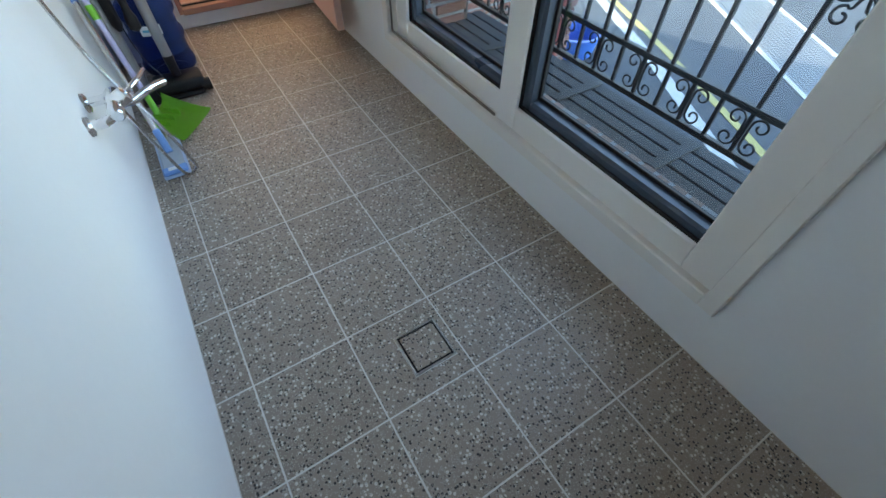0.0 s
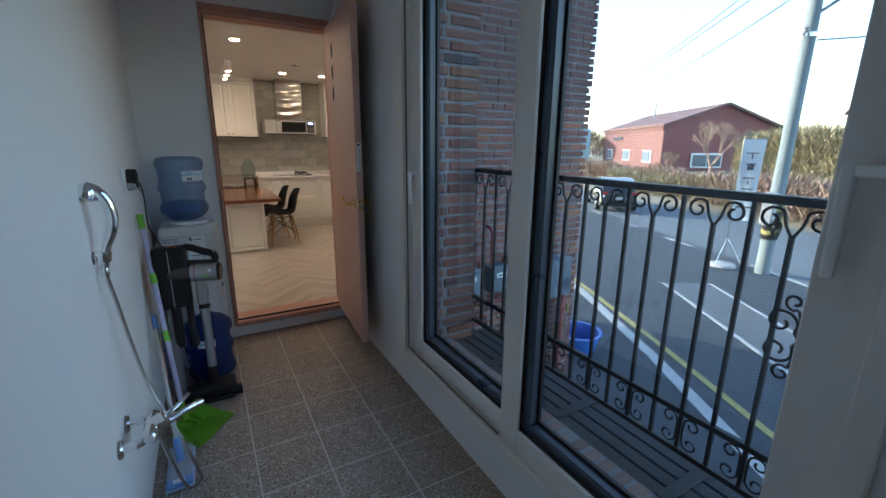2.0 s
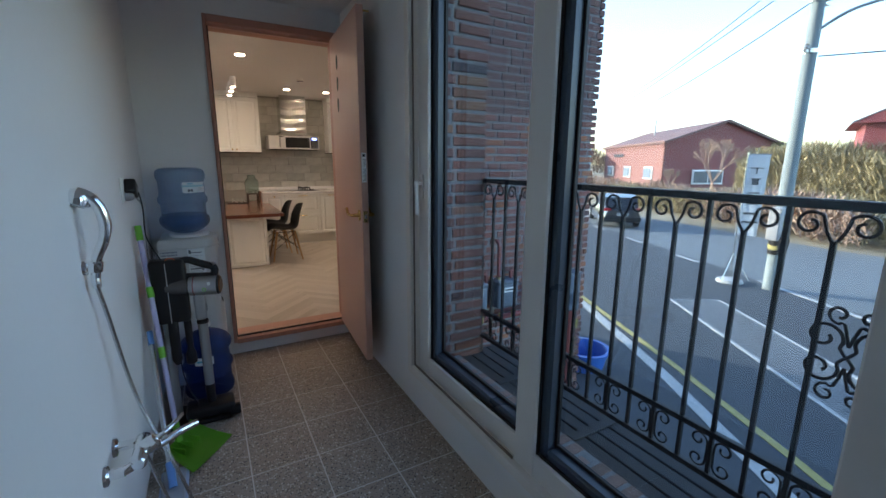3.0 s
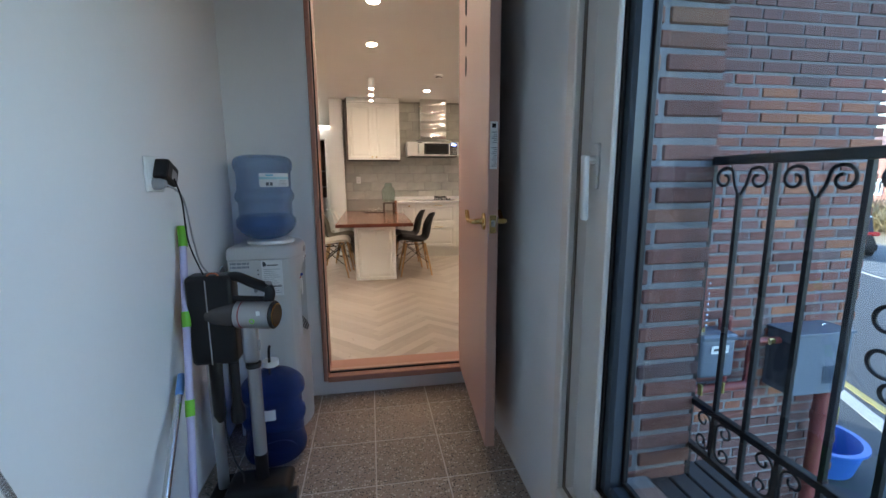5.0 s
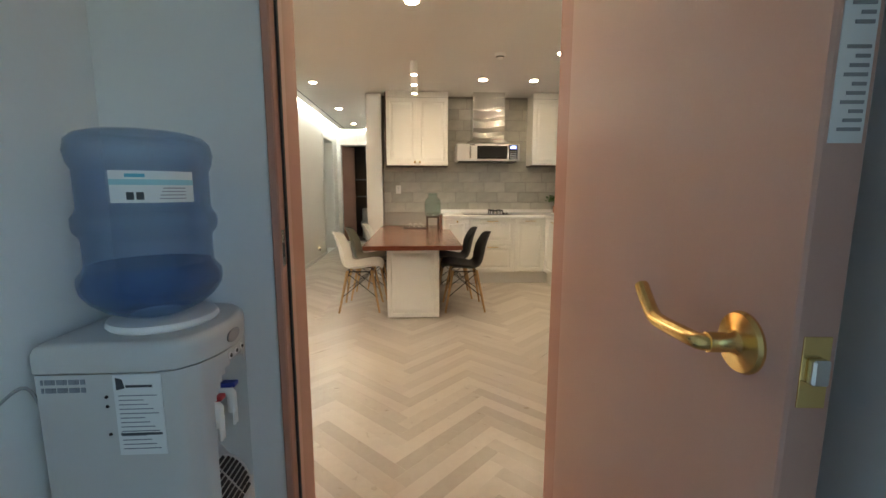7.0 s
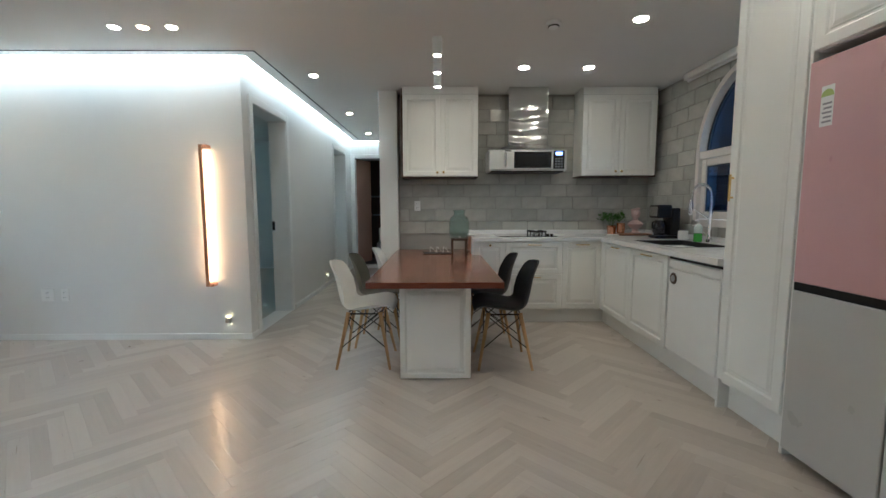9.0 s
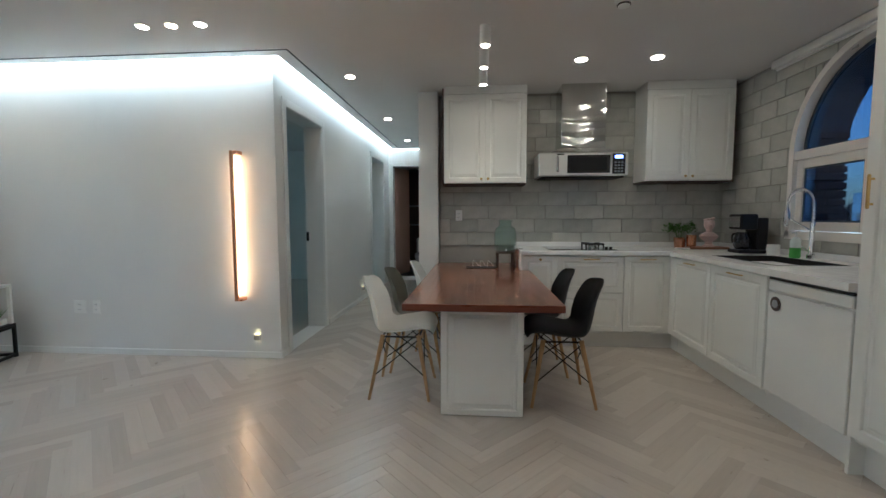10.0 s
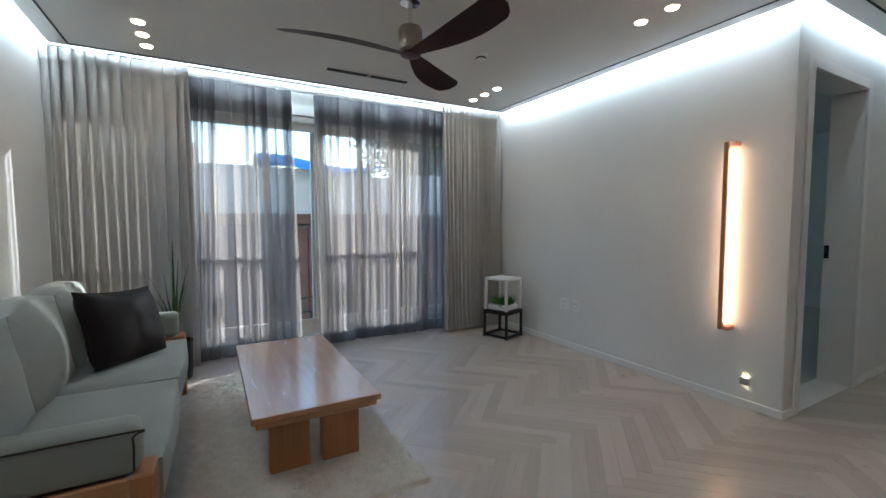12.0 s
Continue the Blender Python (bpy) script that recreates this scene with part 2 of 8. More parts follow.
def planks(name, dark, light, rough=0.4, island=False, scale=(1, 14, 14), spread=0.5, varnish=0.0):
    """Wood: a tone for each piece, and grain along its x axis."""
    mat = bpy.data.materials.new(name)
    mat.use_nodes = True
    nt = mat.node_tree
    N, L = nt.nodes, nt.links
    bs = N["Principled BSDF"]
    co, mp = N.new("ShaderNodeTexCoord"), N.new("ShaderNodeMapping")
    mp.inputs["Scale"].default_value = scale
    L.new(co.outputs["Object"], mp.inputs["Vector"])
    if island:
        src = N.new("ShaderNodeNewGeometry").outputs["Random Per Island"]
    else:
        src = N.new("ShaderNodeObjectInfo").outputs["Random"]
    no = N.new("ShaderNodeTexNoise")
    no.noise_dimensions = "4D"
    no.inputs["Scale"].default_value, no.inputs["Detail"].default_value, no.inputs["Distortion"].default_value = 3.0, 6, 0.6
    w = N.new("ShaderNodeMath")
    w.operation = "MULTIPLY"
    w.inputs[1].default_value = 37.0
    L.new(src, w.inputs[0])
    L.new(w.outputs[0], no.inputs["W"])
    L.new(mp.outputs["Vector"], no.inputs["Vector"])
    mix = N.new("ShaderNodeMath")
    mix.operation = "MULTIPLY_ADD"
    mix.inputs[1].default_value = spread
    L.new(src, mix.inputs[0])
    sub = N.new("ShaderNodeMath")
    sub.operation = "MULTIPLY"
    sub.inputs[1].default_value = 1.0 - spread
    L.new(no.outputs["Fac"], sub.inputs[0])
    L.new(sub.outputs[0], mix.inputs[2])
    rp = ramp(nt, [(0.1, dark), (0.9, light)])
    L.new(mix.outputs[0], rp.inputs["Fac"])
    L.new(rp.outputs["Color"], bs.inputs["Base Color"])
    rr = N.new("ShaderNodeMapRange")
    rr.inputs["To Min"].default_value, rr.inputs["To Max"].default_value = rough - 0.1, rough + 0.1
    L.new(no.outputs["Fac"], rr.inputs["Value"])
    L.new(rr.outputs[0], bs.inputs["Roughness"])
    bp = N.new("ShaderNodeBump")
    bp.inputs["Strength"].default_value, bp.inputs["Distance"].default_value = 0.06, 0.004
    bs.inputs["Coat Weight"].default_value, bs.inputs["Coat Roughness"].default_value = varnish, 0.16
    L.new(no.outputs["Fac"], bp.inputs["Height"])
    L.new(bp.outputs[0], bs.inputs["Normal"])
    return mat


def fabric(name, colour, weave=900.0, bump=0.15, rough=0.9, thin=0.0):
    mat = M(name, colour, rough, var=0.08, scale=3, bump=bump, fine=weave, sheen=0.3, spec=0.2)
    if thin:
        nt = mat.node_tree
        N, L = nt.nodes, nt.links
        tl, mx = N.new("ShaderNodeBsdfTranslucent"), N.new("ShaderNodeMixShader")
        tl.inputs["Color"].default_value = (*colour, 1)
        mx.inputs["Fac"].default_value = thin
        L.new(N["Principled BSDF"].outputs[0], mx.inputs[1])
        L.new(tl.outputs[0], mx.inputs[2])
        L.new(mx.outputs[0], N["Material Output"].inputs["Surface"])
    return mat


def sheer(name, colour, open_part, through_colour=None, scatter=0.5):
    """Thin net cloth: partly open, partly scattering through."""
    mat = bpy.data.materials.new(name)
    mat.use_nodes = True
    nt = mat.node_tree
    N, L = nt.nodes, nt.links
    N.remove(N["Principled BSDF"])
    tr, tl, df = N.new("ShaderNodeBsdfTransparent"), N.new("ShaderNodeBsdfTranslucent"), N.new("ShaderNodeBsdfDiffuse")
    a, b = N.new("ShaderNodeMixShader"), N.new("ShaderNodeMixShader")
    df.inputs["Color"].default_value = (*colour, 1)
    tl.inputs["Color"].default_value = (*(through_colour or colour), 1)
    no = N.new("ShaderNodeTexNoise")
    no.inputs["Scale"].default_value = 1200.0
    co = N.new("ShaderNodeTexCoord")
    L.new(co.outputs["Object"], no.inputs["Vector"])
    mr = N.new("ShaderNodeMapRange")
    mr.inputs["To Min"].default_value, mr.inputs["To Max"].default_value = open_part - 0.12, open_part + 0.12
    L.new(no.outputs["Fac"], mr.inputs["Value"])
    a.inputs["Fac"].default_value = scatter
    L.new(tl.outputs[0], a.inputs[1])
    L.new(df.outputs[0], a.inputs[2])
    L.new(mr.outputs[0], b.inputs["Fac"])
    L.new(a.outputs[0], b.inputs[1])
    L.new(tr.outputs[0], b.inputs[2])
    L.new(b.outputs[0], N["Material Output"].inputs["Surface"])
    return mat


WALL = M("wall_paper", (0.74, 0.735, 0.72), 0.75, var=0.03, scale=1.5, bump=0.05, fine=140)
LAUNDRY = M("laundry_paint", (0.76, 0.755, 0.75), 0.55, var=0.03, scale=1.2, bump=0.06, fine=60)
CEIL = M("ceiling_paper", (0.72, 0.71, 0.69), 0.8, var=0.02, scale=2, bump=0.03, fine=160)
TRIM = M("white_trim", (0.78, 0.78, 0.77), 0.4, var=0.02)
DARKLINE = M("groove_dark", (0.03, 0.03, 0.03), 0.7)
GROUT = M("grout", (0.62, 0.59, 0.55), 0.85, var=0.12, scale=9)
MORTAR = M("mortar", (0.19, 0.195, 0.205), 0.95, var=0.15, scale=20, bump=0.3)
TERRAZZO = terrazzo()
OAK_FLOOR = planks("floor_plank", (0.375, 0.325, 0.28), (0.56, 0.51, 0.455), 0.31, spread=0.45, varnish=0.42)
OAK_REST = planks("floor_plank_far", (0.375, 0.325, 0.28), (0.56, 0.51, 0.455), 0.31, island=True, scale=(8, 8, 8), spread=0.6, varnish=0.42)
DOOR_PINK = M("door_film", (0.59, 0.355, 0.285), 0.45, var=0.05, scale=2, fine=300, bump=0.02)
FRAME_PINK = M("door_frame_film", (0.50, 0.255, 0.19), 0.45, var=0.06, scale=3, fine=300)
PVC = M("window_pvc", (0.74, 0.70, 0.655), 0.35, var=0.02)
PVC_DARK = M("window_dark", (0.045, 0.065, 0.090), 0.30, var=0.06)
GASKET = M("rubber_gasket", (0.012, 0.012, 0.014), 0.55)
BEAD = M("bead_brown", (0.20, 0.16, 0.13), 0.5)
GLASS = clear_glass("window_glass")
KITCHEN_GLASS = clear_glass("blue_screen_glass", (0.17, 0.23, 0.33))
DOUBLE_GLASS = clear_glass("tinted_double_glass", (0.68, 0.79, 0.86))
CABINET = M("cabinet_paint", (0.80, 0.80, 0.77), 0.38, var=0.02, scale=2, bump=0.01)
DARKWOOD = M("cabinet_edge", (0.06, 0.035, 0.025), 0.5, var=0.2)
QUARTZ = M("quartz_top", (0.78, 0.78, 0.78), 0.22, var=0.05, scale=14)
BLACK = M("black_plastic", (0.011, 0.011, 0.012), 0.38, var=0.15, spec=0.3)
BLACK_IRON = M("black_iron", (0.018, 0.018, 0.02), 0.5, metal=0.3, var=0.25, scale=12, bump=0.15)
CHROME = M("chrome", (0.85, 0.85, 0.86), 0.09, metal=1.0, var=0.03, bump=0.0, rvar=0.03)
STEEL = M("brushed_steel", (0.62, 0.62, 0.61), 0.24, metal=1.0, var=0.05, stretch=(1, 1, 40), bump=0.02)
BRASS = M("brass", (0.78, 0.55, 0.22), 0.22, metal=1.0, var=0.06)
COPPER = M("copper", (0.72, 0.36, 0.22), 0.25, metal=1.0, var=0.08)
WHITE = M("white_plastic", (0.80, 0.80, 0.78), 0.38, var=0.02)
GREY = M("grey_plastic", (0.30, 0.30, 0.31), 0.4, var=0.05)
KTILE = M("kitchen_tile", (0.47, 0.465, 0.425), 0.20, var=0.14, scale=9, bump=0.10, fine=30, rnd=0.12)
KGROUT = M("kitchen_grout", (0.33, 0.32, 0.295), 0.8, var=0.1)

# ---- large structure ----
def wall(name, axis, face, depth, a0, a1, z0, z1, holes, mat, label):
    """A wall across x or y, from its inner face by depth, with rectangular openings (a, b, low, high)."""
    bm = B()

    def slab(p, q, lo, hi):
        if q - p < 0.001 or hi - lo < 0.001:
            return
        f0, f1 = sorted((face, face + depth))
        box(bm, (f0, p, lo), (f1, q, hi)) if axis == "x" else box(bm, (p, f0, lo), (q, f1, hi))

    edge = a0
    for p, q, lo, hi in sorted(holes):
        slab(edge, p, z0, z1)
        slab(p, q, z0, lo)
        slab(p, q, hi, z1)
        edge = q
    slab(edge, a1, z0, z1)
    return setting(name, bm, mat, label, "wall")


TOP = 2.65
wall("wall_laundry_west", "x", -0.36, -0.14, -0.75, 3.36, -0.2, TOP, [], LAUNDRY, "white painted laundry wall with shower mixer")
wall("wall_laundry_south", "y", -0.75, -0.15, -0.5, 1.40, -0.2, TOP, [], LAUNDRY, "plain white painted laundry end wall")
wall("wall_laundry_east", "x", 0.955, 0.105, -0.75, 3.36, -0.2, TOP, [(0.17, 2.19, 0.17, 2.42)], LAUNDRY, "white painted laundry wall round the window")
wall("wall_laundry_east_outer", "x", 1.06, 0.34, -0.9, 3.36, -1.5, 5.6, [(0.02, 2.27, 0.06, 2.52)], MORTAR, "outer leaf of the laundry wall in mortar")
wall("wall_laundry_north", "y", 3.36, 0.20, -0.5, 1.40, -0.2, TOP, [(0.071, 0.93, 0.07, 2.30)], LAUNDRY, "white painted wall with the laundry doorway")
wall("wall_south", "y", 3.36, 0.20, 1.40, 3.07, -1.5, TOP, [], WALL, "white papered wall beside the laundry doorway")
wall("wall_living_south", "y", 2.95, -0.15, -4.62, -0.5, -0.2, TOP, [], WALL, "white papered living room wall behind the sofa")
wall("wall_tv", "y", 7.05, 0.15, -4.62, -1.295, -0.2, TOP, [], WALL, "white papered living room wall with wall lamp")
wall("wall_hall_west", "x", -1.295, -0.20, 7.2, 11.6, -0.2, TOP, [(7.22, 8.14, 0.0, 2.20), (10.22, 11.12, 0.0, 2.20)], WALL, "white papered hall wall with two doorways")
wall("wall_hall_end", "y", 11.6, 0.15, -1.5, 0.0, -0.2, TOP, [(-1.24, -0.64, 0.06, 2.20)], WALL, "white papered hall end wall with bathroom doorway")
wall("wall_hall_east", "x", -0.23, 0.2, 8.17, 11.6, -0.2, TOP, [], WALL, "white papered hall wall behind the kitchen")
wall("wall_kitchen_back", "y", 8.19, 0.15, -0.23, 3.37, -0.2, TOP, [], KGROUT, "kitchen back wall behind glazed tiles")
setting("pier", box(B(), (-0.23, 8.03, 0), (-0.03, 8.19, TOP)), WALL, "white papered wall end beside the kitchen", "wall")
wall("wall_living_west", "x", -4.42, -0.20, 2.95, 7.05, -0.2, TOP, [(3.32, 6.62, 0.10, 2.28)], WALL, "white living room wall with balcony window")


def arch_wall(name, x0, x1, y0, y1, mid, r, sill, spring, z0, z1, mat, label):
    """A wall across x with a round-headed opening."""
    bm = B()
    box(bm, (x0, y0, z0), (x1, mid - r, z1))
    box(bm, (x0, mid + r, z0), (x1, y1, z1))
    box(bm, (x0, mid - r, z0), (x1, mid + r, sill))
    turn = Matrix(((0, 0, 1, x0), (1, 0, 0, 0), (0, 1, 0, 0), (0, 0, 0, 1)))
    n = 18
    for i in range(n):
        a, b = math.pi * (1 - i / n), math.pi * (1 - (i + 1) / n)
        p, q = (mid + r * math.cos(a), spring + r * math.sin(a)), (mid + r * math.cos(b), spring + r * math.sin(b))
        prism(bm, [p, q, (q[0], z1), (p[0], z1)], turn, x1 - x0)
    return setting(name, bm, mat, label, "wall")


KW_MID, KW_R, KW_SILL, KW_SPRING = 6.53, 0.72, 1.05, 1.70
arch_wall("wall_kitchen_east", 2.89, 3.07, 3.56, 8.19, KW_MID, KW_R, KW_SILL, KW_SPRING, -0.2, TOP, KGROUT, "kitchen wall with a round-headed window")
arch_wall("wall_kitchen_east_outer", 3.07, 3.30, 3.36, 8.34, KW_MID, KW_R + 0.02, KW_SILL - 0.03, KW_SPRING, -1.5, 5.6, MORTAR, "outer leaf of the kitchen wall in mortar")

bm = B()
for a, b in (((-4.62, 2.8), (-0.5, 7.2)), ((-0.5, 3.36), (3.07, 8.34)), ((-4.62, 7.2), (-0.03, 13.4))):
    box(bm, (*a, -0.25), (*b, -0.013))
setting("floor_slab", bm, GROUT, "screed under the plank floor", "floor")
bm = B()
for a, b in (((-4.06, 3.04), (-0.5, 6.96)), ((-0.5, 3.56), (2.89, 6.96)), ((-0.23, 6.96), (2.89, 8.19)), ((-1.205, 6.96), (-0.23, 11.51)), ((-4.42, 7.2), (-1.495, 11.6))):
    box(bm, (*a, 2.49), (*b, 2.52))
setting("ceiling", bm, CEIL, "off-white papered ceiling with lit coves", "ceiling")
bm = B()
box(bm, (-4.62, 2.8, 2.65), (-0.5, 13.4, 2.8))
box(bm, (-0.5, 3.36, 2.65), (3.37, 13.4, 2.8))
box(bm, (-0.5, -0.9, 2.65), (1.40, 3.36, 2.8))
setting("ceiling_slab", bm, CEIL, "white slab above the coves", "ceiling")
setting("ceiling_laundry", box(B(), (-0.36, -0.75, 2.45), (0.955, 3.36, 2.48)), LAUNDRY, "white painted laundry ceiling", "ceiling")

bm = B()
for a, b in (((-4.03, 6.845), (-1.075, 6.857)), ((-1.087, 6.857), (-1.075, 11.3)), ((-4.03, 3.145), (-0.52, 3.157)), ((-4.03, 3.157), (-4.018, 6.845))):
    box(bm, (*a, 2.486), (*b, 2.492))
setting("ceiling_groove", bm, DARKLINE, "thin dark shadow line in the ceiling", "trim")

bm = B()
for a, b in (((-4.42, 7.036), (-1.283, 7.05)), ((-1.295, 7.05), (-1.281, 7.18)), ((-1.295, 8.21), (-1.281, 10.16)), ((-1.295, 11.18), (-1.281, 11.6)), ((-4.42, 2.95), (-0.5, 2.964)), ((-0.5, 3.56), (0.0, 3.574)), ((0.98, 3.56), (2.89, 3.574)), ((-0.244, 8.03), (-0.23, 11.6)), ((-0.244, 8.016), (-0.03, 8.03))):
    box(bm, (*a, 0.0), (*b, 0.055), r=0.003)
setting("baseboard", bm, TRIM, "low white skirting along the walls", "baseboard")

# the sealed bedroom and bathroom behind the doorways
wall("wall_bedroom_west", "x", -4.42, -0.2, 7.2, 11.6, -0.2, TOP, [(7.7, 10.6, 0.5, 2.2)], WALL, "white bedroom wall with window")
wall("wall_bedroom_north", "y", 11.6, 0.15, -4.62, -1.5, -0.2, TOP, [], WALL, "plain white bedroom wall")
BATH = M("bath_tile", (0.10, 0.075, 0.06), 0.35, var=0.15, scale=4)
bm = B()
box(bm, (-1.9, 11.75, -0.2), (-1.8, 13.4, TOP))
box(bm, (0.0, 11.6, -0.2), (0.1, 13.4, TOP))
box(bm, (-1.9, 13.3, -0.2), (0.1, 13.4, TOP))
setting("wall_bathroom", bm, BATH, "dark brown tiled bathroom walls", "wall")
setting("ceiling_bathroom", box(B(), (-1.9, 11.75, 2.3), (0.1, 13.3, 2.33)), CEIL, "white bathroom ceiling", "ceiling")
setting("floor_bedroom", box(B(), (-4.42, 7.2, -0.012), (-1.495, 11.6, 0.0)), OAK_REST, "pale wood bedroom floor", "floor")
setting("floor_bathroom", box(B(), (-1.8, 11.75, -0.012), (0.0, 13.3, 0.0)), BATH, "dark bathroom floor tiles", "floor")
setting("floor_laundry_bed", box(B(), (-0.36, -0.75, -0.25), (0.955, 3.36, -0.105)), GROUT, "mortar bed under the laundry tiles", "floor")


def casing(name, axis, face, a0, a1, z1, w, proud, depth, mat, label, z0=0.0):
    """A door lining with its architrave, round an opening a0..a1 up to z1."""
    bm = B()

    def slab(p, q, lo, hi, f0, f1):
        f0, f1 = sorted((f0, f1))
        box(bm, (f0, p, lo), (f1, q, hi), r=0.004) if axis == "x" else box(bm, (p, f0, lo), (q, f1, hi), r=0.004)

    for p, q in ((a0 - w + 0.03, a0 + 0.03), (a1 - 0.03, a1 + w - 0.03)):
        slab(p, q, z0, z1 + w - 0.03, face, face + proud)
    slab(a0 + 0.03, a1 - 0.03, z1 - 0.03, z1 + w - 0.03, face, face + proud)
    for p, q in ((a0 + 0.001, a0 + 0.028), (a1 - 0.028, a1 - 0.001)):
        slab(p, q, z0, z1 - 0.03, face - 0.001 if proud > 0 else face + 0.001, face - depth if proud > 0 else face + depth)
    slab(a0 + 0.001, a1 - 0.001, z1 - 0.03, z1 - 0.001, face - 0.001 if proud > 0 else face + 0.001, face - depth if proud > 0 else face + depth)
    return setting(name, bm, mat, label, "door frame")


casing("door_casing_1", "x", -1.295, 7.22, 8.14, 2.20, 0.07, 0.014, 0.2, TRIM, "white lining of the open bedroom doorway")
casing("door_casing_2", "x", -1.295, 10.22, 11.12, 2.20, 0.07, 0.014, 0.2, TRIM, "white lining of the far hall doorway")
casing("door_casing_3", "y", 11.6, -1.24, -0.64, 2.20, 0.07, -0.014, 0.15, TRIM, "white lining of the bathroom doorway", z0=0.06)
latch = thing("latch_plate", "small black latch on the doorway lining", "latch", (-1.47, 8.108, 1.0))
part("plate", box(B(), (-0.014, -0.012, -0.05), (0.014, 0.0, 0.05), r=0.002), BLACK, latch)
part("bolt", box(B(), (-0.006, -0.022, -0.012), (0.006, -0.012, 0.012), r=0.002), BLACK, latch)
bath_door = thing("bathroom_door", "brown bathroom door standing ajar inwards", "door", pose(-1.205, 11.76, 0.07, 0, 0, 70))
part("leaf", box(B(), (0, 0, 0), (0.56, 0.036, 2.1), r=0.003), DOOR_PINK, bath_door)
knob = part("knob", lathe(B(), [(0.012, 0), (0.012, 0.03), (0.026, 0.04), (0.026, 0.06), (0.01, 0.068)], pose(0.50, 0, 0.98, 90), 14), CHROME, bath_door, smooth=True)
bath_shelf = thing("bathroom_shelf", "dark shelf board on the bathroom wall", "shelf", (-0.95, 13.3, 0.0))
for z in (1.02, 1.45):
    part("board", box(B(), (-0.6, -0.16, z), (0.7, -0.001, z + 0.03), r=0.003), GREY, bath_shelf)
toilet = thing("toilet", "white toilet with lid down in the dark bathroom", "toilet", (-0.74, 12.95, 0.0))
part("bowl", lathe(B(), [(0.10, 0), (0.11, 0.1), (0.13, 0.22), (0.19, 0.34), (0.2, 0.40), (0.18, 0.41)], pose(0, -0.45, 0) @ Matrix.Diagonal((1, 1.25, 1, 1)), 24), WHITE, toilet, smooth=True)
part("lid", lathe(B(), [(0.19, 0), (0.2, 0.01), (0.2, 0.025), (0.18, 0.035)], pose(0, -0.45, 0.412) @ Matrix.Diagonal((1, 1.25, 1, 1)), 24), WHITE, toilet, smooth=True)
part("tank", box(B(), (-0.2, -0.18, 0.0), (0.2, -0.001, 0.75), r=0.03, seg=3), WHITE, toilet, smooth=True)

# laundry doorway: frame and open leaf
dframe = tagged(new("door_frame"), "terracotta pink door frame with raised sill", "door frame", kind="structure")
for n, a, b in (("jamb", (0.064, 3.345, 0.075), (0.087, 3.575, 2.31)), ("jamb", (0.911, 3.345, 0.075), (0.935, 3.575, 2.31)), ("head", (0.087, 3.345, 2.262), (0.911, 3.575, 2.31)), ("sill", (0.087, 3.345, 0.068), (0.911, 3.575, 0.105))):
    part(n, box(B(), a, b, r=0.004), FRAME_PINK, dframe)
part("stop", box(box(box(box(B(), (0.087, 3.40, 0.105), (0.911, 3.43, 0.118)), (0.087, 3.40, 0.118), (0.094, 3.43, 2.25)), (0.904, 3.40, 0.118), (0.911, 3.43, 2.25)), (0.087, 3.40, 2.25), (0.911, 3.43, 2.262)), DOOR_PINK, dframe)
part("gasket", box(box(B(), (0.094, 3.39, 0.106), (0.904, 3.4, 0.114)), (0.0872, 3.388, 0.114), (0.0935, 3.3995, 2.25)), DARKLINE, dframe)
strike = part("strike_plate", box(B(), (0.0868, 3.352, 1.02), (0.0882, 3.376, 1.12), r=0.0004), STEEL, dframe, "small steel strike plate")
part("strike_hole", box(B(), (0.0880, 3.358, 1.045), (0.0886, 3.370, 1.085)), DARKLINE, strike)

LEAF_W, LEAF_T, LEAF_H = 0.80, 0.042, 2.145
door = tagged(new("door_1"), "pink-beige laundry door standing wide open", "door", kind="structure")
door.matrix_world = pose(0.909, 3.345, 0.112, 0, 0, 85.7)
# the leaf runs from its hinge along local -x
bm = B()
oval = [(0.022 * math.cos(2 * math.pi * i / 20), 0.048 * math.sin(2 * math.pi * i / 20)) for i in range(20)]
box(bm, (-LEAF_W, 0, 0), (-0.002, LEAF_T, LEAF_H), r=0.003)
leaf = part("leaf", bm, DOOR_PINK, door)
for k in range(3):
    part("vent_hole", prism(B(), oval, Matrix(((1, 0, 0, -0.23), (0, 0, 1, LEAF_T - 0.001), (0, 1, 0, 1.95 - 0.14 * k), (0, 0, 0, 1))), 0.003), DARKLINE, door, "dark oval vent hole")
for side in (1, -1):
    y0 = LEAF_T if side > 0 else 0.0
    hd = part("door_handle", lathe(B(), [(0.034, 0), (0.0345, 0.003), (0.032, 0.007), (0.014, 0.010), (0.011, 0.016), (0.011, 0.04)], pose(-LEAF_W + 0.065, y0, 0.955, -90 * side), 36), BRASS, door, "polished brass lever handle", smooth=True)
    yy = y0 + side * 0.045
    part("lever", tube(B(), smooth_path([(-LEAF_W + 0.065, y0 + side * 0.034, 0.955), (-LEAF_W + 0.072, yy, 0.954), (-LEAF_W + 0.11, yy + side * 0.004, 0.953), (-LEAF_W + 0.152, yy + side * 0.006, 0.953), (-LEAF_W + 0.172, yy + side * 0.006, 0.962), (-LEAF_W + 0.205, yy + side * 0.004, 0.986)]), 0.0095, 12), BRASS, hd, smooth=True)
part("latch_plate", box(B(), (-LEAF_W - 0.0015, 0.008, 0.915), (-LEAF_W + 0.001, 0.034, 0.985), r=0.0005), BRASS, door, "brass latch plate")
part("latch_bolt", box(B(), (-LEAF_W - 0.010, 0.013, 0.94), (-LEAF_W - 0.001, 0.029, 0.965), r=0.002), STEEL, door)
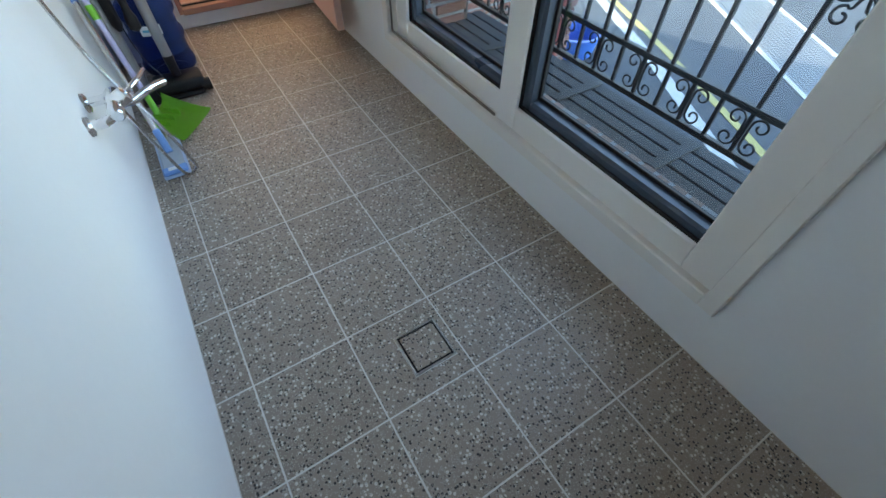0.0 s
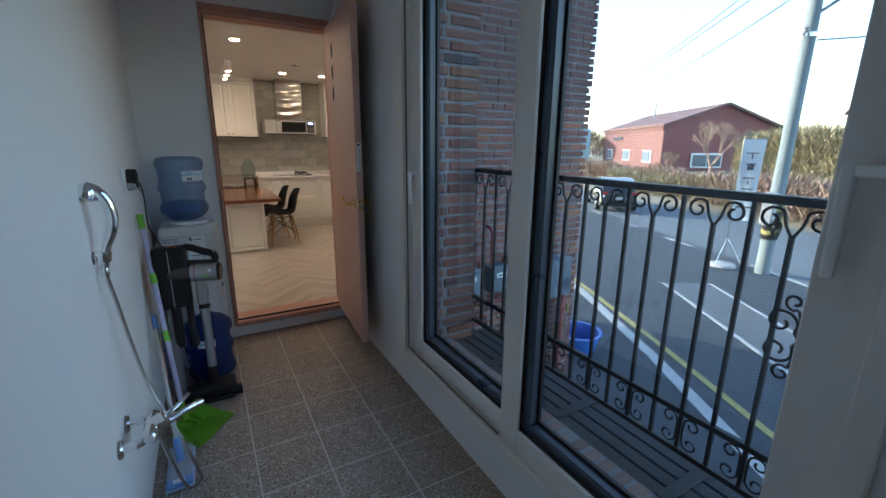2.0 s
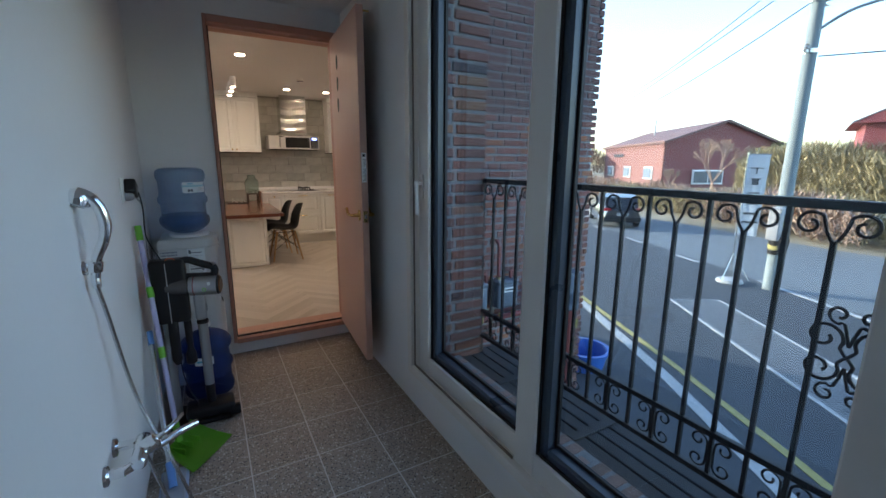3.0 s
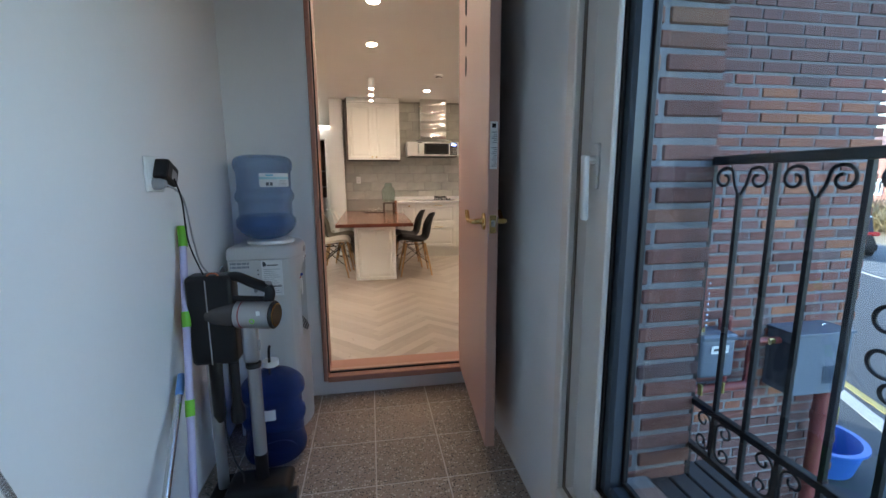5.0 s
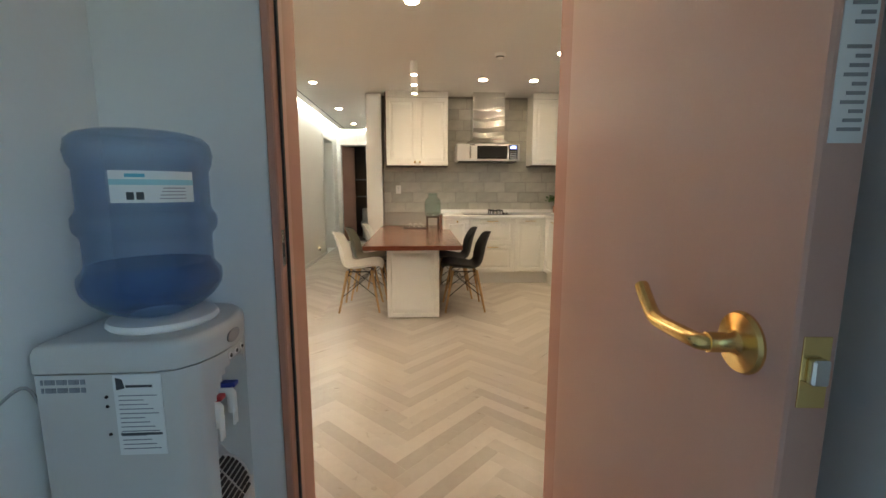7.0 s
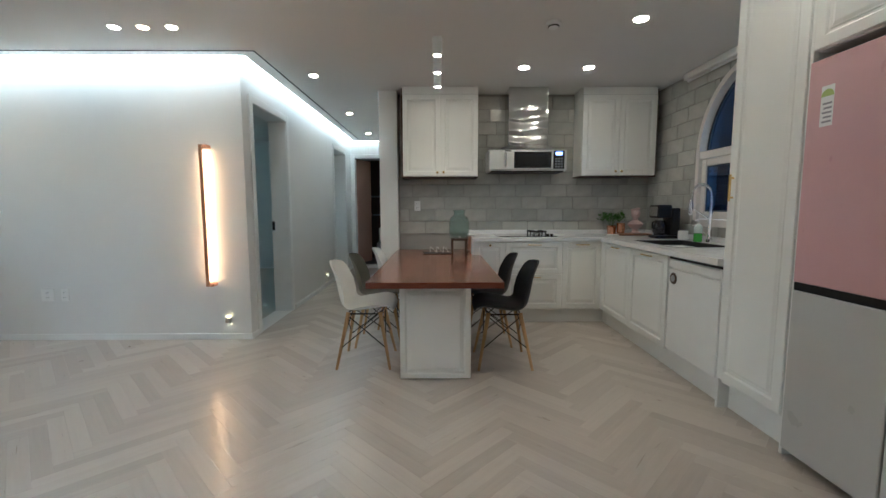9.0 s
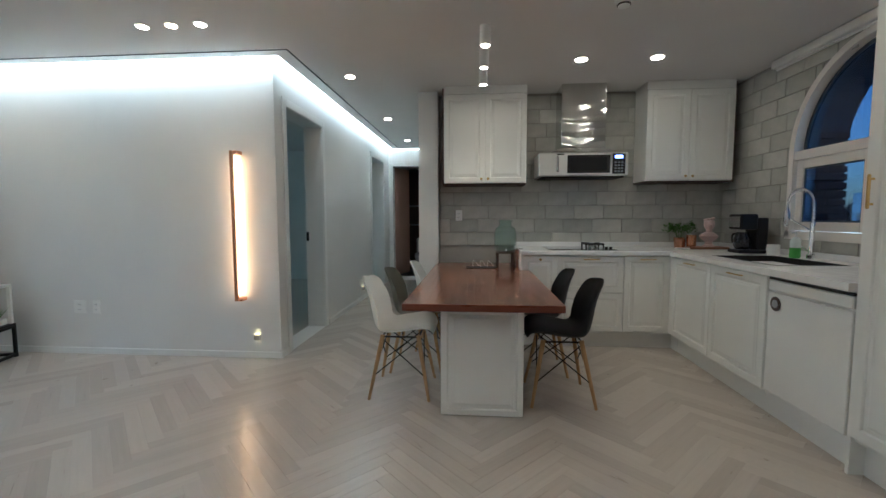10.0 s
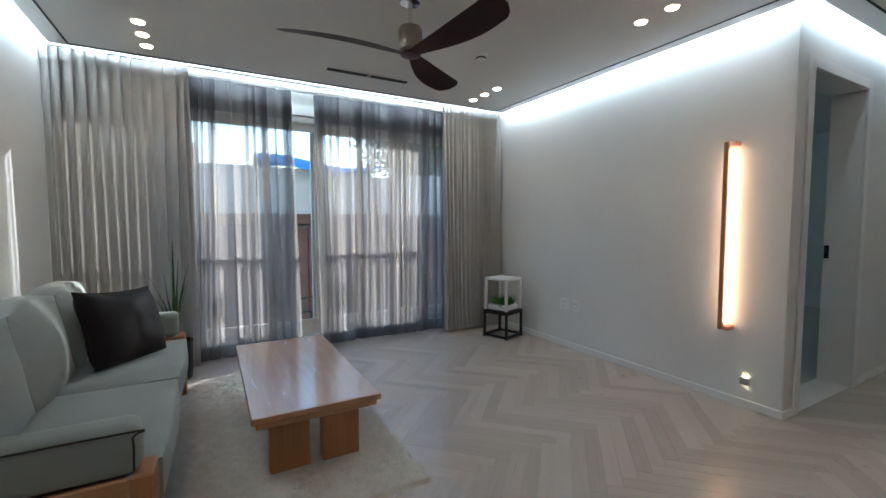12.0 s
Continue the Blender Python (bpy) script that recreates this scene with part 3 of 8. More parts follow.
st = part("sticker", box(B(), (-LEAF_W - 0.0008, 0.007, 1.16), (-LEAF_W + 0.0005, 0.036, 1.335)), WHITE, door, "white paper label with small print")
bm = B()
for k in range(16):
    z = 1.17 + 0.0075 * k + (0.012 if k > 9 else 0)
    box(bm, (-LEAF_W - 0.0014, 0.010, z), (-LEAF_W - 0.0007, 0.030 - 0.004 * (k % 3), z + 0.003))
part("print", bm, GREY, st)
part("sticker_mark", box(B(), (-LEAF_W - 0.0014, 0.014, 1.312), (-LEAF_W - 0.0007, 0.029, 1.327)), BLACK, st)
part("closer_pin", tube(B(), [(-LEAF_W + 0.06, -0.001, LEAF_H - 0.012), (-LEAF_W + 0.06, -0.05, LEAF_H - 0.012)], 0.006), BRASS, door)
for z in (0.2, 1.9):
    part("hinge", tube(B(), [(0.0, -0.004, z), (0.0, -0.004, z + 0.1)], 0.007), STEEL, door)

# laundry window: white inside, dark outside, two sashes
win = tagged(new("window_1"), "white sliding window with dark outer frame", "window", kind="structure")
Y0, Y1, Z0, Z1 = 0.163, 2.19, 0.178, 2.43


def hoop(bm, x0, x1, y0, y1, z0, z1, w, r=0.004):
    box(bm, (x0, y0, z0), (x1, y0 + w, z1), r=r)
    box(bm, (x0, y1 - w, z0), (x1, y1, z1), r=r)
    box(bm, (x0, y0 + w, z0), (x1, y1 - w, z0 + w), r=r)
    box(bm, (x0, y0 + w, z1 - w), (x1, y1 - w, z1), r=r)
    return bm


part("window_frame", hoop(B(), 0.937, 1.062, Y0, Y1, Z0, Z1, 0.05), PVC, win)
track = box(B(), (0.957, Y1 - 0.062, Z0 + 0.05), (0.962, Y1 - 0.05, Z1 - 0.05))
box(track, (0.957, 1.232, Z0 + 0.05), (0.962, Y1 - 0.062, Z0 + 0.062))
box(track, (0.957, 1.232, Z1 - 0.062), (0.962, Y1 - 0.062, Z1 - 0.05))
part("track", track, BEAD, win, "brown weather strip")
for y0, y1, x in ((1.13, Y1 - 0.07, 0.983), (Y0 + 0.045, 1.23, 0.965)):
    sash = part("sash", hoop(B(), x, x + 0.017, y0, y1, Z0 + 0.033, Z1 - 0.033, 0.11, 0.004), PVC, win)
    part("gasket", hoop(B(), x + 0.0172, x + 0.027, y0 + (0.004 if y0 > 1 else -0.02), y1 - 0.004, Z0 + 0.038, Z1 - 0.038, 0.112, 0.002), GASKET, sash)
    part("outer_frame", hoop(B(), x + 0.0272, x + 0.095, y0 + (0.004 if y0 > 1 else -0.045), y1 - 0.004, Z0 + 0.038, Z1 - 0.038, 0.142, 0.010), PVC_DARK, sash)
    part("glazing_bead", hoop(B(), x + 0.070, x + 0.086, y0 + (0.14 if y0 > 1 else 0.085), y1 - 0.14, Z0 + 0.176, Z1 - 0.176, 0.016, 0.002), GASKET, sash)
    pane = part("pane", box(B(), (x + 0.075, y0 + (0.145 if y0 > 1 else 0.09), Z0 + 0.18), (x + 0.079, y1 - 0.145, Z1 - 0.18)), DOUBLE_GLASS, sash)
    pane.visible_shadow = False


def window_handle(at, dy, long):
    """A lever on its plate, hanging down; dy is the crank along the wall."""
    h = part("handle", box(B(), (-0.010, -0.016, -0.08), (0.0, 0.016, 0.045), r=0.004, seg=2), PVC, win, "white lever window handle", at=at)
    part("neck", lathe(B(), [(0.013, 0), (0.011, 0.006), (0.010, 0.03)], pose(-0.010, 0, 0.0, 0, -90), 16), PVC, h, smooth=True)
    lever = box(B(), (-0.046, dy - 0.0125, -long), (-0.029, dy + 0.0125, 0.014), r=0.0065, seg=3)
    for v in lever.verts:
        if v.co.z < -0.05:
            v.co.y = dy + (v.co.y - dy) * 0.82
            v.co.x += 0.006
    if dy:
        box(lever, (-0.045, -0.012, -0.011), (-0.030, dy + 0.006, 0.0135), r=0.006, seg=3)
    part("lever", lever, WHITE, h, smooth=True)


window_handle(pose(0.983, 2.075, 1.285), 0.0, 0.165)
window_handle(pose(0.965, 0.225, 1.40), 0.06, 0.19)

# kitchen window, round-headed
kwin = tagged(new("window_2"), "white round-headed kitchen window with sliding sash", "window", kind="structure")


def arch_band(bm, x0, x1, r0, r1, n=24):
    for i in range(n):
        a, b = math.pi * i / n, math.pi * (i + 1) / n
        ps = [(KW_MID + r * math.cos(t), KW_SPRING + r * math.sin(t)) for r, t in ((r0, a), (r1, a), (r1, b), (r0, b))]
        lo = [bm.verts.new((x0, *p)) for p in ps]
        hi = [bm.verts.new((x1, *p)) for p in ps]
        bm.faces.new(lo), bm.faces.new(hi[::-1])
        bm.faces.new((lo[0], lo[3], hi[3], hi[0])), bm.faces.new((lo[1], lo[2], hi[2], hi[1]))
    return bm


fr = arch_band(B(), 2.86, 3.0, KW_R - 0.05, KW_R)
for y in (KW_MID - KW_R, KW_MID + KW_R - 0.05):
    box(fr, (2.86, y, KW_SILL), (3.0, y + 0.05, KW_SPRING))
box(fr, (2.86, KW_MID - KW_R, KW_SILL - 0.02), (3.0, KW_MID + KW_R, KW_SILL + 0.045))
part("window_frame", fr, PVC, kwin)
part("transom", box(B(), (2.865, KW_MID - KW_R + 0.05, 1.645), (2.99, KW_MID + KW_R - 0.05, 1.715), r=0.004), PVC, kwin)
part("arch_bead", arch_band(B(), 2.93, 2.95, KW_R - 0.075, KW_R - 0.05), PVC_DARK, kwin)
part("upper_pane", prism(B(), [(KW_MID + (KW_R - 0.05) * math.cos(math.pi * i / 24), KW_SPRING + 0.015 + (KW_R - 0.05) * math.sin(math.pi * i / 24)) for i in range(25)], Matrix(((0, 0, 1, 2.94), (1, 0, 0, 0), (0, 1, 0, 0), (0, 0, 0, 1))), 0.004), KITCHEN_GLASS, kwin).visible_shadow = False
for y0, y1, x in ((6.55, 7.19, 2.885), (5.87, 6.62, 2.92)):
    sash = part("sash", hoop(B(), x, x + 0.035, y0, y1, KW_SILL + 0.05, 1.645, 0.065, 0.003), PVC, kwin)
    part("glazing_bead", hoop(B(), x + 0.01, x + 0.02, y0 + 0.065, y1 - 0.065, KW_SILL + 0.115, 1.58, 0.012, 0.001), PVC_DARK, sash)
    part("pane", box(B(), (x + 0.014, y0 + 0.065, KW_SILL + 0.115), (x + 0.018, y1 - 0.065, 1.58)), KITCHEN_GLASS, sash).visible_shadow = False
blind = thing("roller_blind", "pale rolled-up blind above the kitchen window", "blind", (2.80, 6.6, 2.40))
part("cassette", box(B(), (0, -0.83, 0.02), (0.075, 0.83, 0.085), r=0.012, seg=2), CABINET, blind)
part("hem_bar", box(B(), (0.03, -0.81, 0.0), (0.045, 0.81, 0.018), r=0.004), WHITE, blind)

# living room balcony window
lwin = tagged(new("window_3"), "tall white balcony window behind net curtains", "window", kind="structure")
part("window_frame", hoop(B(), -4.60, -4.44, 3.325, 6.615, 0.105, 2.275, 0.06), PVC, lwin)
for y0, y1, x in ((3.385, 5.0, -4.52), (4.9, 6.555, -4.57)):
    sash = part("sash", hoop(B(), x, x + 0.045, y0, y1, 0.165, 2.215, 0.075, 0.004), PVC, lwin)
    part("pane", box(B(), (x + 0.02, y0 + 0.075, 0.24), (x + 0.025, y1 - 0.075, 2.14)), GLASS, sash).visible_shadow = False
part("window_sill", box(B(), (-4.44, 3.325, 0.085), (-4.385, 6.615, 0.105), r=0.004), TRIM, lwin)
bwin = tagged(new("window_4"), "white bedroom window", "window", kind="structure")
part("window_frame", hoop(B(), -4.60, -4.44, 7.705, 10.595, 0.505, 2.195, 0.06), PVC, bwin)
part("pane", box(B(), (-4.53, 7.765, 0.565), (-4.525, 10.535, 2.135)), sheer("blind_cloth", (0.42, 0.56, 0.60), 0.06), bwin, "closed translucent blind pane")

# ---- lamps that show ----
DISC = glow("lamp_disc", WARM, 14.0)
DISC_W = glow("lamp_disc_amber", (1.0, 0.62, 0.32), 14.0)


def downlight(x, y, r=0.042, mat=DISC, group="recessed ceiling downlights"):
    t = thing("downlight", "small round recessed downlight, lit, in the ceiling", "lamp", (x, y, 2.49), group)
    part("rim", lathe(B(), [(r + 0.012, -0.004), (r + 0.011, 0.0), (r + 0.004, 0.001)], Matrix(), 20), WHITE, t, smooth=True)
    part("lens", lathe(B(), [(r, -0.0065), (r, -0.0045)], Matrix(), 20), mat, t)
    return t


for x, y in ((1.22, 7.25), (1.82, 7.25), (1.82, 6.25), (0.425, 5.24), (0.43, 4.25), (-0.785, 7.50), (-0.785, 9.15), (-0.785, 10.70), (1.82, 5.1)):
    downlight(x, y, 0.046 if x > 0 else 0.04)
for cx, cy in ((-1.67, 6.40), (-3.58, 6.39), (-3.6, 3.63), (-1.67, 3.63)):
    for k in (-1, 0, 1):
        downlight(cx + 0.205 * k, cy, 0.034, DISC_W if k == 0 else DISC, "rows of three downlights")
for y in (6.58, 7.0, 7.42):
    t = thing("cylinder_lamp", "white ceiling-mounted cylinder lamp above the table", "lamp", (0.425, y, 2.36), "cylinder lamps over the table")
    part("shade", lathe(B(), [(0.032, 0.0), (0.037, 0.001), (0.037, 0.128), (0.03, 0.13)], Matrix(), 24), WHITE, t, smooth=True)
    part("lens", lathe(B(), [(0.028, -0.002), (0.028, 0.0)], Matrix(), 20), DISC, t)

# ---- kitchen ----
def framed(bm, w, h, t=0.018, inset=0.055):
    """A door front with a moulded frame and a raised field, in one skin; it looks along -y, from (0, 0, 0)."""
    i = min(inset, w * 0.22, h * 0.22)
    last = None
    for a, y in ((0.0, t), (0.0, -0.006), (0.003, -0.009), (i - 0.006, -0.009), (i - 0.002, -0.006), (i + 0.002, -0.0005), (i + 0.012, -0.0005), (i + 0.016, -0.004), (i + 0.022, -0.004), (i + 0.036, -0.0085)):
        now = [bm.verts.new(p) for p in ((a, y, a), (w - a, y, a), (w - a, y, h - a), (a, y, h - a))]
        if last:
            bridge(bm, last, now)
        else:
            bm.faces.new(now[::-1])
        last = now
    bm.faces.new(last)
    return bm


FACE_X = Matrix.Rotation(radians(-90), 4, "Z")  # a front that looks along -x


def front(parent, name, at, w, h):
    return part(name, framed(B(), w, h), CABINET, parent, at=at)


def knob_on(parent, at, mat=BRASS):
    part("knob", lathe(B(), [(0.005, 0), (0.005, 0.01), (0.012, 0.014), (0.012, 0.02), (0.008, 0.024)], at @ pose(0, 0, 0, 90), 14), mat, parent, smooth=True)


def bar_on(parent, at, w=0.14, mat=BRASS):
    bm = B()
    box(bm, (-w / 2, -0.024, -0.004), (w / 2, -0.016, 0.004), r=0.002)
    for x in (-w / 2 + 0.008, w / 2 - 0.016):
        box(bm, (x, -0.017, -0.004), (x + 0.008, 0.0, 0.004))
    part("handle", bm, mat, parent, at=at)


def base_unit(x0, x1, kind):
    u = thing("base_cabinet", "white framed-front base cabinet under the worktop", "cabinet", (x0, 7.53, 0.0), "kitchen base cabinets")
    w = x1 - x0
    part("body", box(B(), (0.001, 0.019, 0.13), (w - 0.001, 0.63, 0.858)), CABINET, u)
    part("plinth", box(B(), (0.0, 0.06, 0.0), (w, 0.075, 0.13)), CABINET, u)
    if kind == "drawers":
        for z0, z1 in ((0.16, 0.515), (0.521, 0.852)):
            d = front(u, "drawer", pose(0.002, 0, z0), w - 0.004, z1 - z0)
            bar_on(d, pose(w / 2, -0.005, z1 - z0 - 0.028))
    else:
        d = front(u, "door", pose(0.002, 0, 0.16), w - 0.004, 0.692)
        if kind == "knob":
            knob_on(d, pose(w / 2, -0.005, 0.66))
        else:
            bar_on(d, pose(w / 2, -0.005, 0.665))
    return u


base_unit(0.795, 1.115, "knob")
base_unit(1.115, 1.703, "drawers")
base_unit(1.703, 2.105, "door")
part_end = thing("end_panel", "white end panel of the kitchen units", "panel", (0.775, 7.52, 0.0))
part("board", box(B(), (0, 0, 0), (0.018, 0.64, 0.858), r=0.002), CABINET, part_end)


def side_unit(y0, y1):
    u = thing("base_cabinet", "white framed-front sink cabinet under the worktop", "cabinet", (2.11, y1, 0.0), "kitchen base cabinets")
    w = y1 - y0
    part("body", box(B(), (0.019, -w + 0.001, 0.13), (0.74, -0.001, 0.858)), CABINET, u)
    part("plinth", box(B(), (0.06, -w, 0.0), (0.075, 0, 0.13)), CABINET, u)
    d = front(u, "door", pose(0, -0.002, 0.16) @ FACE_X, w - 0.004, 0.692)
    bar_on(d, pose(w / 2, -0.005, 0.665), 0.16)


side_unit(6.873, 7.47)
side_unit(6.27, 6.873)
filler = thing("corner_filler", "white corner filler between the base cabinets", "panel", (2.105, 7.47, 0.0))
part("board", box(box(box(B(), (0, 0.0, 0.16), (0.018, 0.06, 0.858)), (0.06, 0.0, 0.0), (0.075, 0.136, 0.13)), (0.001, 0.121, 0.0), (0.06, 0.136, 0.13)), CABINET, filler)
dish = thing("dishwasher", "white built-in dishwasher with a round badge", "dishwasher", (2.11, 6.27, 0.0))
part("body", box(B(), (0.02, -0.565, 0.12), (0.6, -0.005, 0.855)), WHITE, dish)
part("door", box(B(), (0.0, -0.566, 0.17), (0.018, -0.004, 0.765), r=0.004), WHITE, dish)
part("control_strip", box(B(), (-0.002, -0.566, 0.775), (0.018, -0.004, 0.835), r=0.006), CABINET, dish)
part("shadow_gap", box(B(), (0.002, -0.566, 0.838), (0.02, -0.004, 0.852)), DARKLINE, dish)
part("badge", lathe(B(), [(0.042, 0), (0.042, 0.003), (0.03, 0.005)], pose(0, -0.07, 0.70) @ pose(0, 0, 0, 0, -90), 20), DARKWOOD, dish, "dark round magnet", smooth=True)
part("badge_face", lathe(B(), [(0.024, 0), (0.024, 0.002)], pose(-0.005, -0.07, 0.70) @ pose(0, 0, 0, 0, -90), 16), GREY, dish)
part("plinth", box(B(), (0.06, -0.57, 0.0), (0.075, 0, 0.12)), CABINET, dish)

top = thing("worktop", "white quartz L-shaped kitchen worktop", "worktop", (0.0, 0.0, 0.86))
part("back_run", box(B(), (0.773, 7.50, 0), (2.105, 8.165, 0.04), r=0.004), QUARTZ, top)
bm = B()
for a, b in (((2.105, 7.12), (2.87, 8.165)), ((2.085, 6.42), (2.24, 7.12)), ((2.70, 6.42), (2.87, 7.12)), ((2.085, 5.705), (2.87, 6.42))):
    box(bm, (*a, 0), (*b, 0.04))
box(bm, (2.085, 7.12, 0), (2.105, 7.50, 0.04))
part("side_run", bm, QUARTZ, top)
part("upstand", box(box(B(), (0.775, 8.150, 0.04), (2.86, 8.164, 0.085), r=0.002), (2.852, 5.71, 0.04), (2.868, 8.149, 0.085), r=0.002), QUARTZ, top)
sink = thing("sink", "black undermount sink in the white worktop", "sink", (2.47, 6.77, 0.66))
bm = B()
box(bm, (-0.229, -0.349, 0), (0.229, 0.349, 0.012))
for a, b in (((-0.229, -0.349), (-0.217, 0.349)), ((0.217, -0.349), (0.229, 0.349)), ((-0.217, -0.349), (0.217, -0.337)), ((-0.217, 0.337), (0.217, 0.349))):
    box(bm, (*a, 0.012), (*b, 0.2415))
part("basin", bm, BLACK, sink)
part("waste", lathe(B(), [(0.04, 0), (0.04, 0.004), (0.02, 0.006)], pose(0, 0, 0.012), 20), CHROME, sink, smooth=True)
tap = thing("kitchen_tap", "chrome pull-down tap with spring neck beside the sink", "tap", (2.78, 6.86, 0.90))
part("base", lathe(B(), [(0.026, 0), (0.026, 0.03), (0.017, 0.04), (0.015, 0.26), (0.012, 0.27)], Matrix(), 18), CHROME, tap, smooth=True)
neck = smooth_path([(0, 0, 0.26), (0, 0, 0.40), (-0.02, 0.01, 0.47), (-0.08, 0.02, 0.50), (-0.14, 0.03, 0.46), (-0.155, 0.035, 0.36)], 10)
part("neck", tube(B(), neck, 0.007, 8), CHROME, tap, smooth=True)
coil = []
for k in range(len(neck) * 6):
    f = k / 6
    i = min(int(f), len(neck) - 2)
    p = neck[i].lerp(neck[i + 1], f - i)
    a = k * 1.15
    coil.append(p + Vector((0.006 * math.cos(a), 0.013 * math.cos(a), 0.013 * math.sin(a) if i > 10 else 0)) + (Vector((0.012 * math.sin(a), 0, 0)) if i <= 10 else Vector()))
part("spring", tube(B(), coil, 0.0026, 5), CHROME, tap, smooth=True)
part("spray_head", lathe(B(), [(0.012, 0), (0.019, 0.02), (0.019, 0.09), (0.011, 0.13)], pose(-0.155, 0.035, 0.235), 16), CHROME, tap, smooth=True)
part("holder_arm", tube(B(), [(0, 0, 0.20), (-0.15, 0.035, 0.30)], 0.005, 8), CHROME, tap, smooth=True)
part("lever", tube(B(), [(0, 0.02, 0.05), (-0.01, 0.08, 0.09)], 0.006, 8), CHROME, tap, smooth=True)

tall = thing("tall_cabinet", "tall white cabinet with a long brass pull", "cabinet", (2.11, 5.69, 0.0))
part("side_panel", box(B(), (0.0, -0.02, 0.0), (0.75, 0.0, 2.47), r=0.002), CABINET, tall)
part("side_panel", box(B(), (0.0, -0.50, 0.0), (0.75, -0.482, 2.47), r=0.002), CABINET, tall)
part("body", box(B(), (0.02, -0.482, 0.16), (0.74, -0.02, 2.46)), CABINET, tall)
part("plinth", box(B(), (0.07, -0.482, 0.0), (0.085, -0.02, 0.16)), CABINET, tall)
d = part("door", framed(B(), 0.458, 2.26), CABINET, tall, at=pose(0, -0.022, 0.19) @ FACE_X)
bm = B()
box(bm, (0.025, -0.036, 1.05), (0.037, -0.024, 1.20), r=0.003)
for z in (1.065, 1.175):
    box(bm, (0.027, -0.026, z), (0.035, 0.0, z + 0.01))
part("handle", bm, BRASS, d, "brass bar handle")

PINK = M("fridge_pink", (0.60, 0.36, 0.37), 0.3, var=0.02, bump=0.0)
FGREY = M("fridge_grey", (0.50, 0.49, 0.47), 0.3, var=0.02, bump=0.0)
fridge = thing("refrigerator", "tall refrigerator, pink upper and pale grey lower doors", "refrigerator", (2.085, 5.175, 0.0))
part("body", box(B(), (0.06, -0.90, 0.035), (0.76, 0.0, 1.84), r=0.004), GREY, fridge)
for y0 in (-0.448, -0.90):
    part("upper_door", box(B(), (0.0, y0 + 0.002, 0.862), (0.056, y0 + 0.446, 1.84), r=0.004), PINK, fridge)
    part("lower_door", box(B(), (0.0, y0 + 0.002, 0.05), (0.056, y0 + 0.446, 0.822), r=0.004), FGREY, fridge)
part("middle_band", box(B(), (0.006, -0.898, 0.823), (0.056, -0.002, 0.861)), BLACK, fridge)
for x, y in ((0.12, -0.06), (0.12, -0.84), (0.7, -0.06), (0.7, -0.84)):
    part("foot", lathe(B(), [(0.02, 0), (0.02, 0.036)], pose(x, y, 0), 10), BLACK, fridge)
lab = part("energy_label", box(B(), (-0.0012, -0.13, 1.55), (0.0, -0.07, 1.72), r=0.0003), WHITE, fridge, "white and green energy label")
part("label_top", prism(B(), [(0.03 * math.cos(math.pi * i / 10), 0.03 * math.sin(math.pi * i / 10)) for i in range(11)], Matrix(((0, 0, -1, -0.0013), (1, 0, 0, -0.10), (0, 1, 0, 1.675), (0, 0, 0, 1))), 0.0006), M("label_green", (0.42, 0.52, 0.16), 0.5), lab)
bm = B()
for k in range(5):
    box(bm, (-0.0019, -0.124, 1.565 + 0.019 * k), (-0.0012, -0.08 - 0.006 * (k % 2), 1.573 + 0.019 * k))
part("print", bm, GREY, lab)
over = thing("bridge_cabinet", "white cabinet above the refrigerator", "cabinet", (2.11, 5.185, 1.89))
part("body", box(B(), (0.02, -0.93, 0.0), (0.74, 0.0, 0.57)), CABINET, over)
for k in range(2):
    dd = front(over, "door", pose(0, -0.002 - 0.465 * k, 0.005) @ FACE_X, 0.461, 0.56)
    knob_on(dd, pose(0.42 if k == 0 else 0.04, -0.005, 0.05))
fpan = thing("end_panel", "white end panel beside the refrigerator", "panel", (2.11, 4.25, 0.0))
part("board", box(B(), (0, -0.02, 0), (0.75, 0, 2.47), r=0.002), CABINET, fpan)


def upper(x0, x1, z0, dark):
    u = thing("wall_cabinet", "white framed-front wall cabinet with brass knobs", "cabinet", (x0, 7.86, z0), "kitchen wall cabinets")
    w, h = x1 - x0, 2.41 - z0
    part("body", box(B(), (0.002, 0.019, 0.012), (w - 0.002, 0.305, h)), CABINET, u)
    part("bottom", box(B(), (0.0, 0.006, 0.0), (w, 0.305, 0.011)), DARKWOOD, u)
    part("cornice", box(B(), (0.0, 0.0, h + 0.001), (w, 0.305, 0.078 + h), r=0.002), CABINET, u)
    part("shadow_gap", box(B(), (0.002, 0.006, h - 0.005), (w - 0.002, 0.018, h + 0.0005)), DARKLINE, u)
    part("side_edge", box(B(), (-0.014, 0.006, 0.0), (-0.001, 0.30, h + 0.06)) if dark < 0 else box(B(), (w + 0.001, 0.006, 0.0), (w + 0.014, 0.30, h + 0.06)), DARKWOOD, u, "dark brown side edge")
    for k in range(2):
        d = front(u, "door", pose(w / 2 * k + 0.002, 0, 0.014), w / 2 - 0.004, h - 0.018)
        knob_on(d, pose(w / 2 - 0.035 if k == 0 else 0.03, -0.005, 0.04))


upper(0.045, 0.858, 1.53, -1)
upper(1.985, 2.785, 1.54, 1)

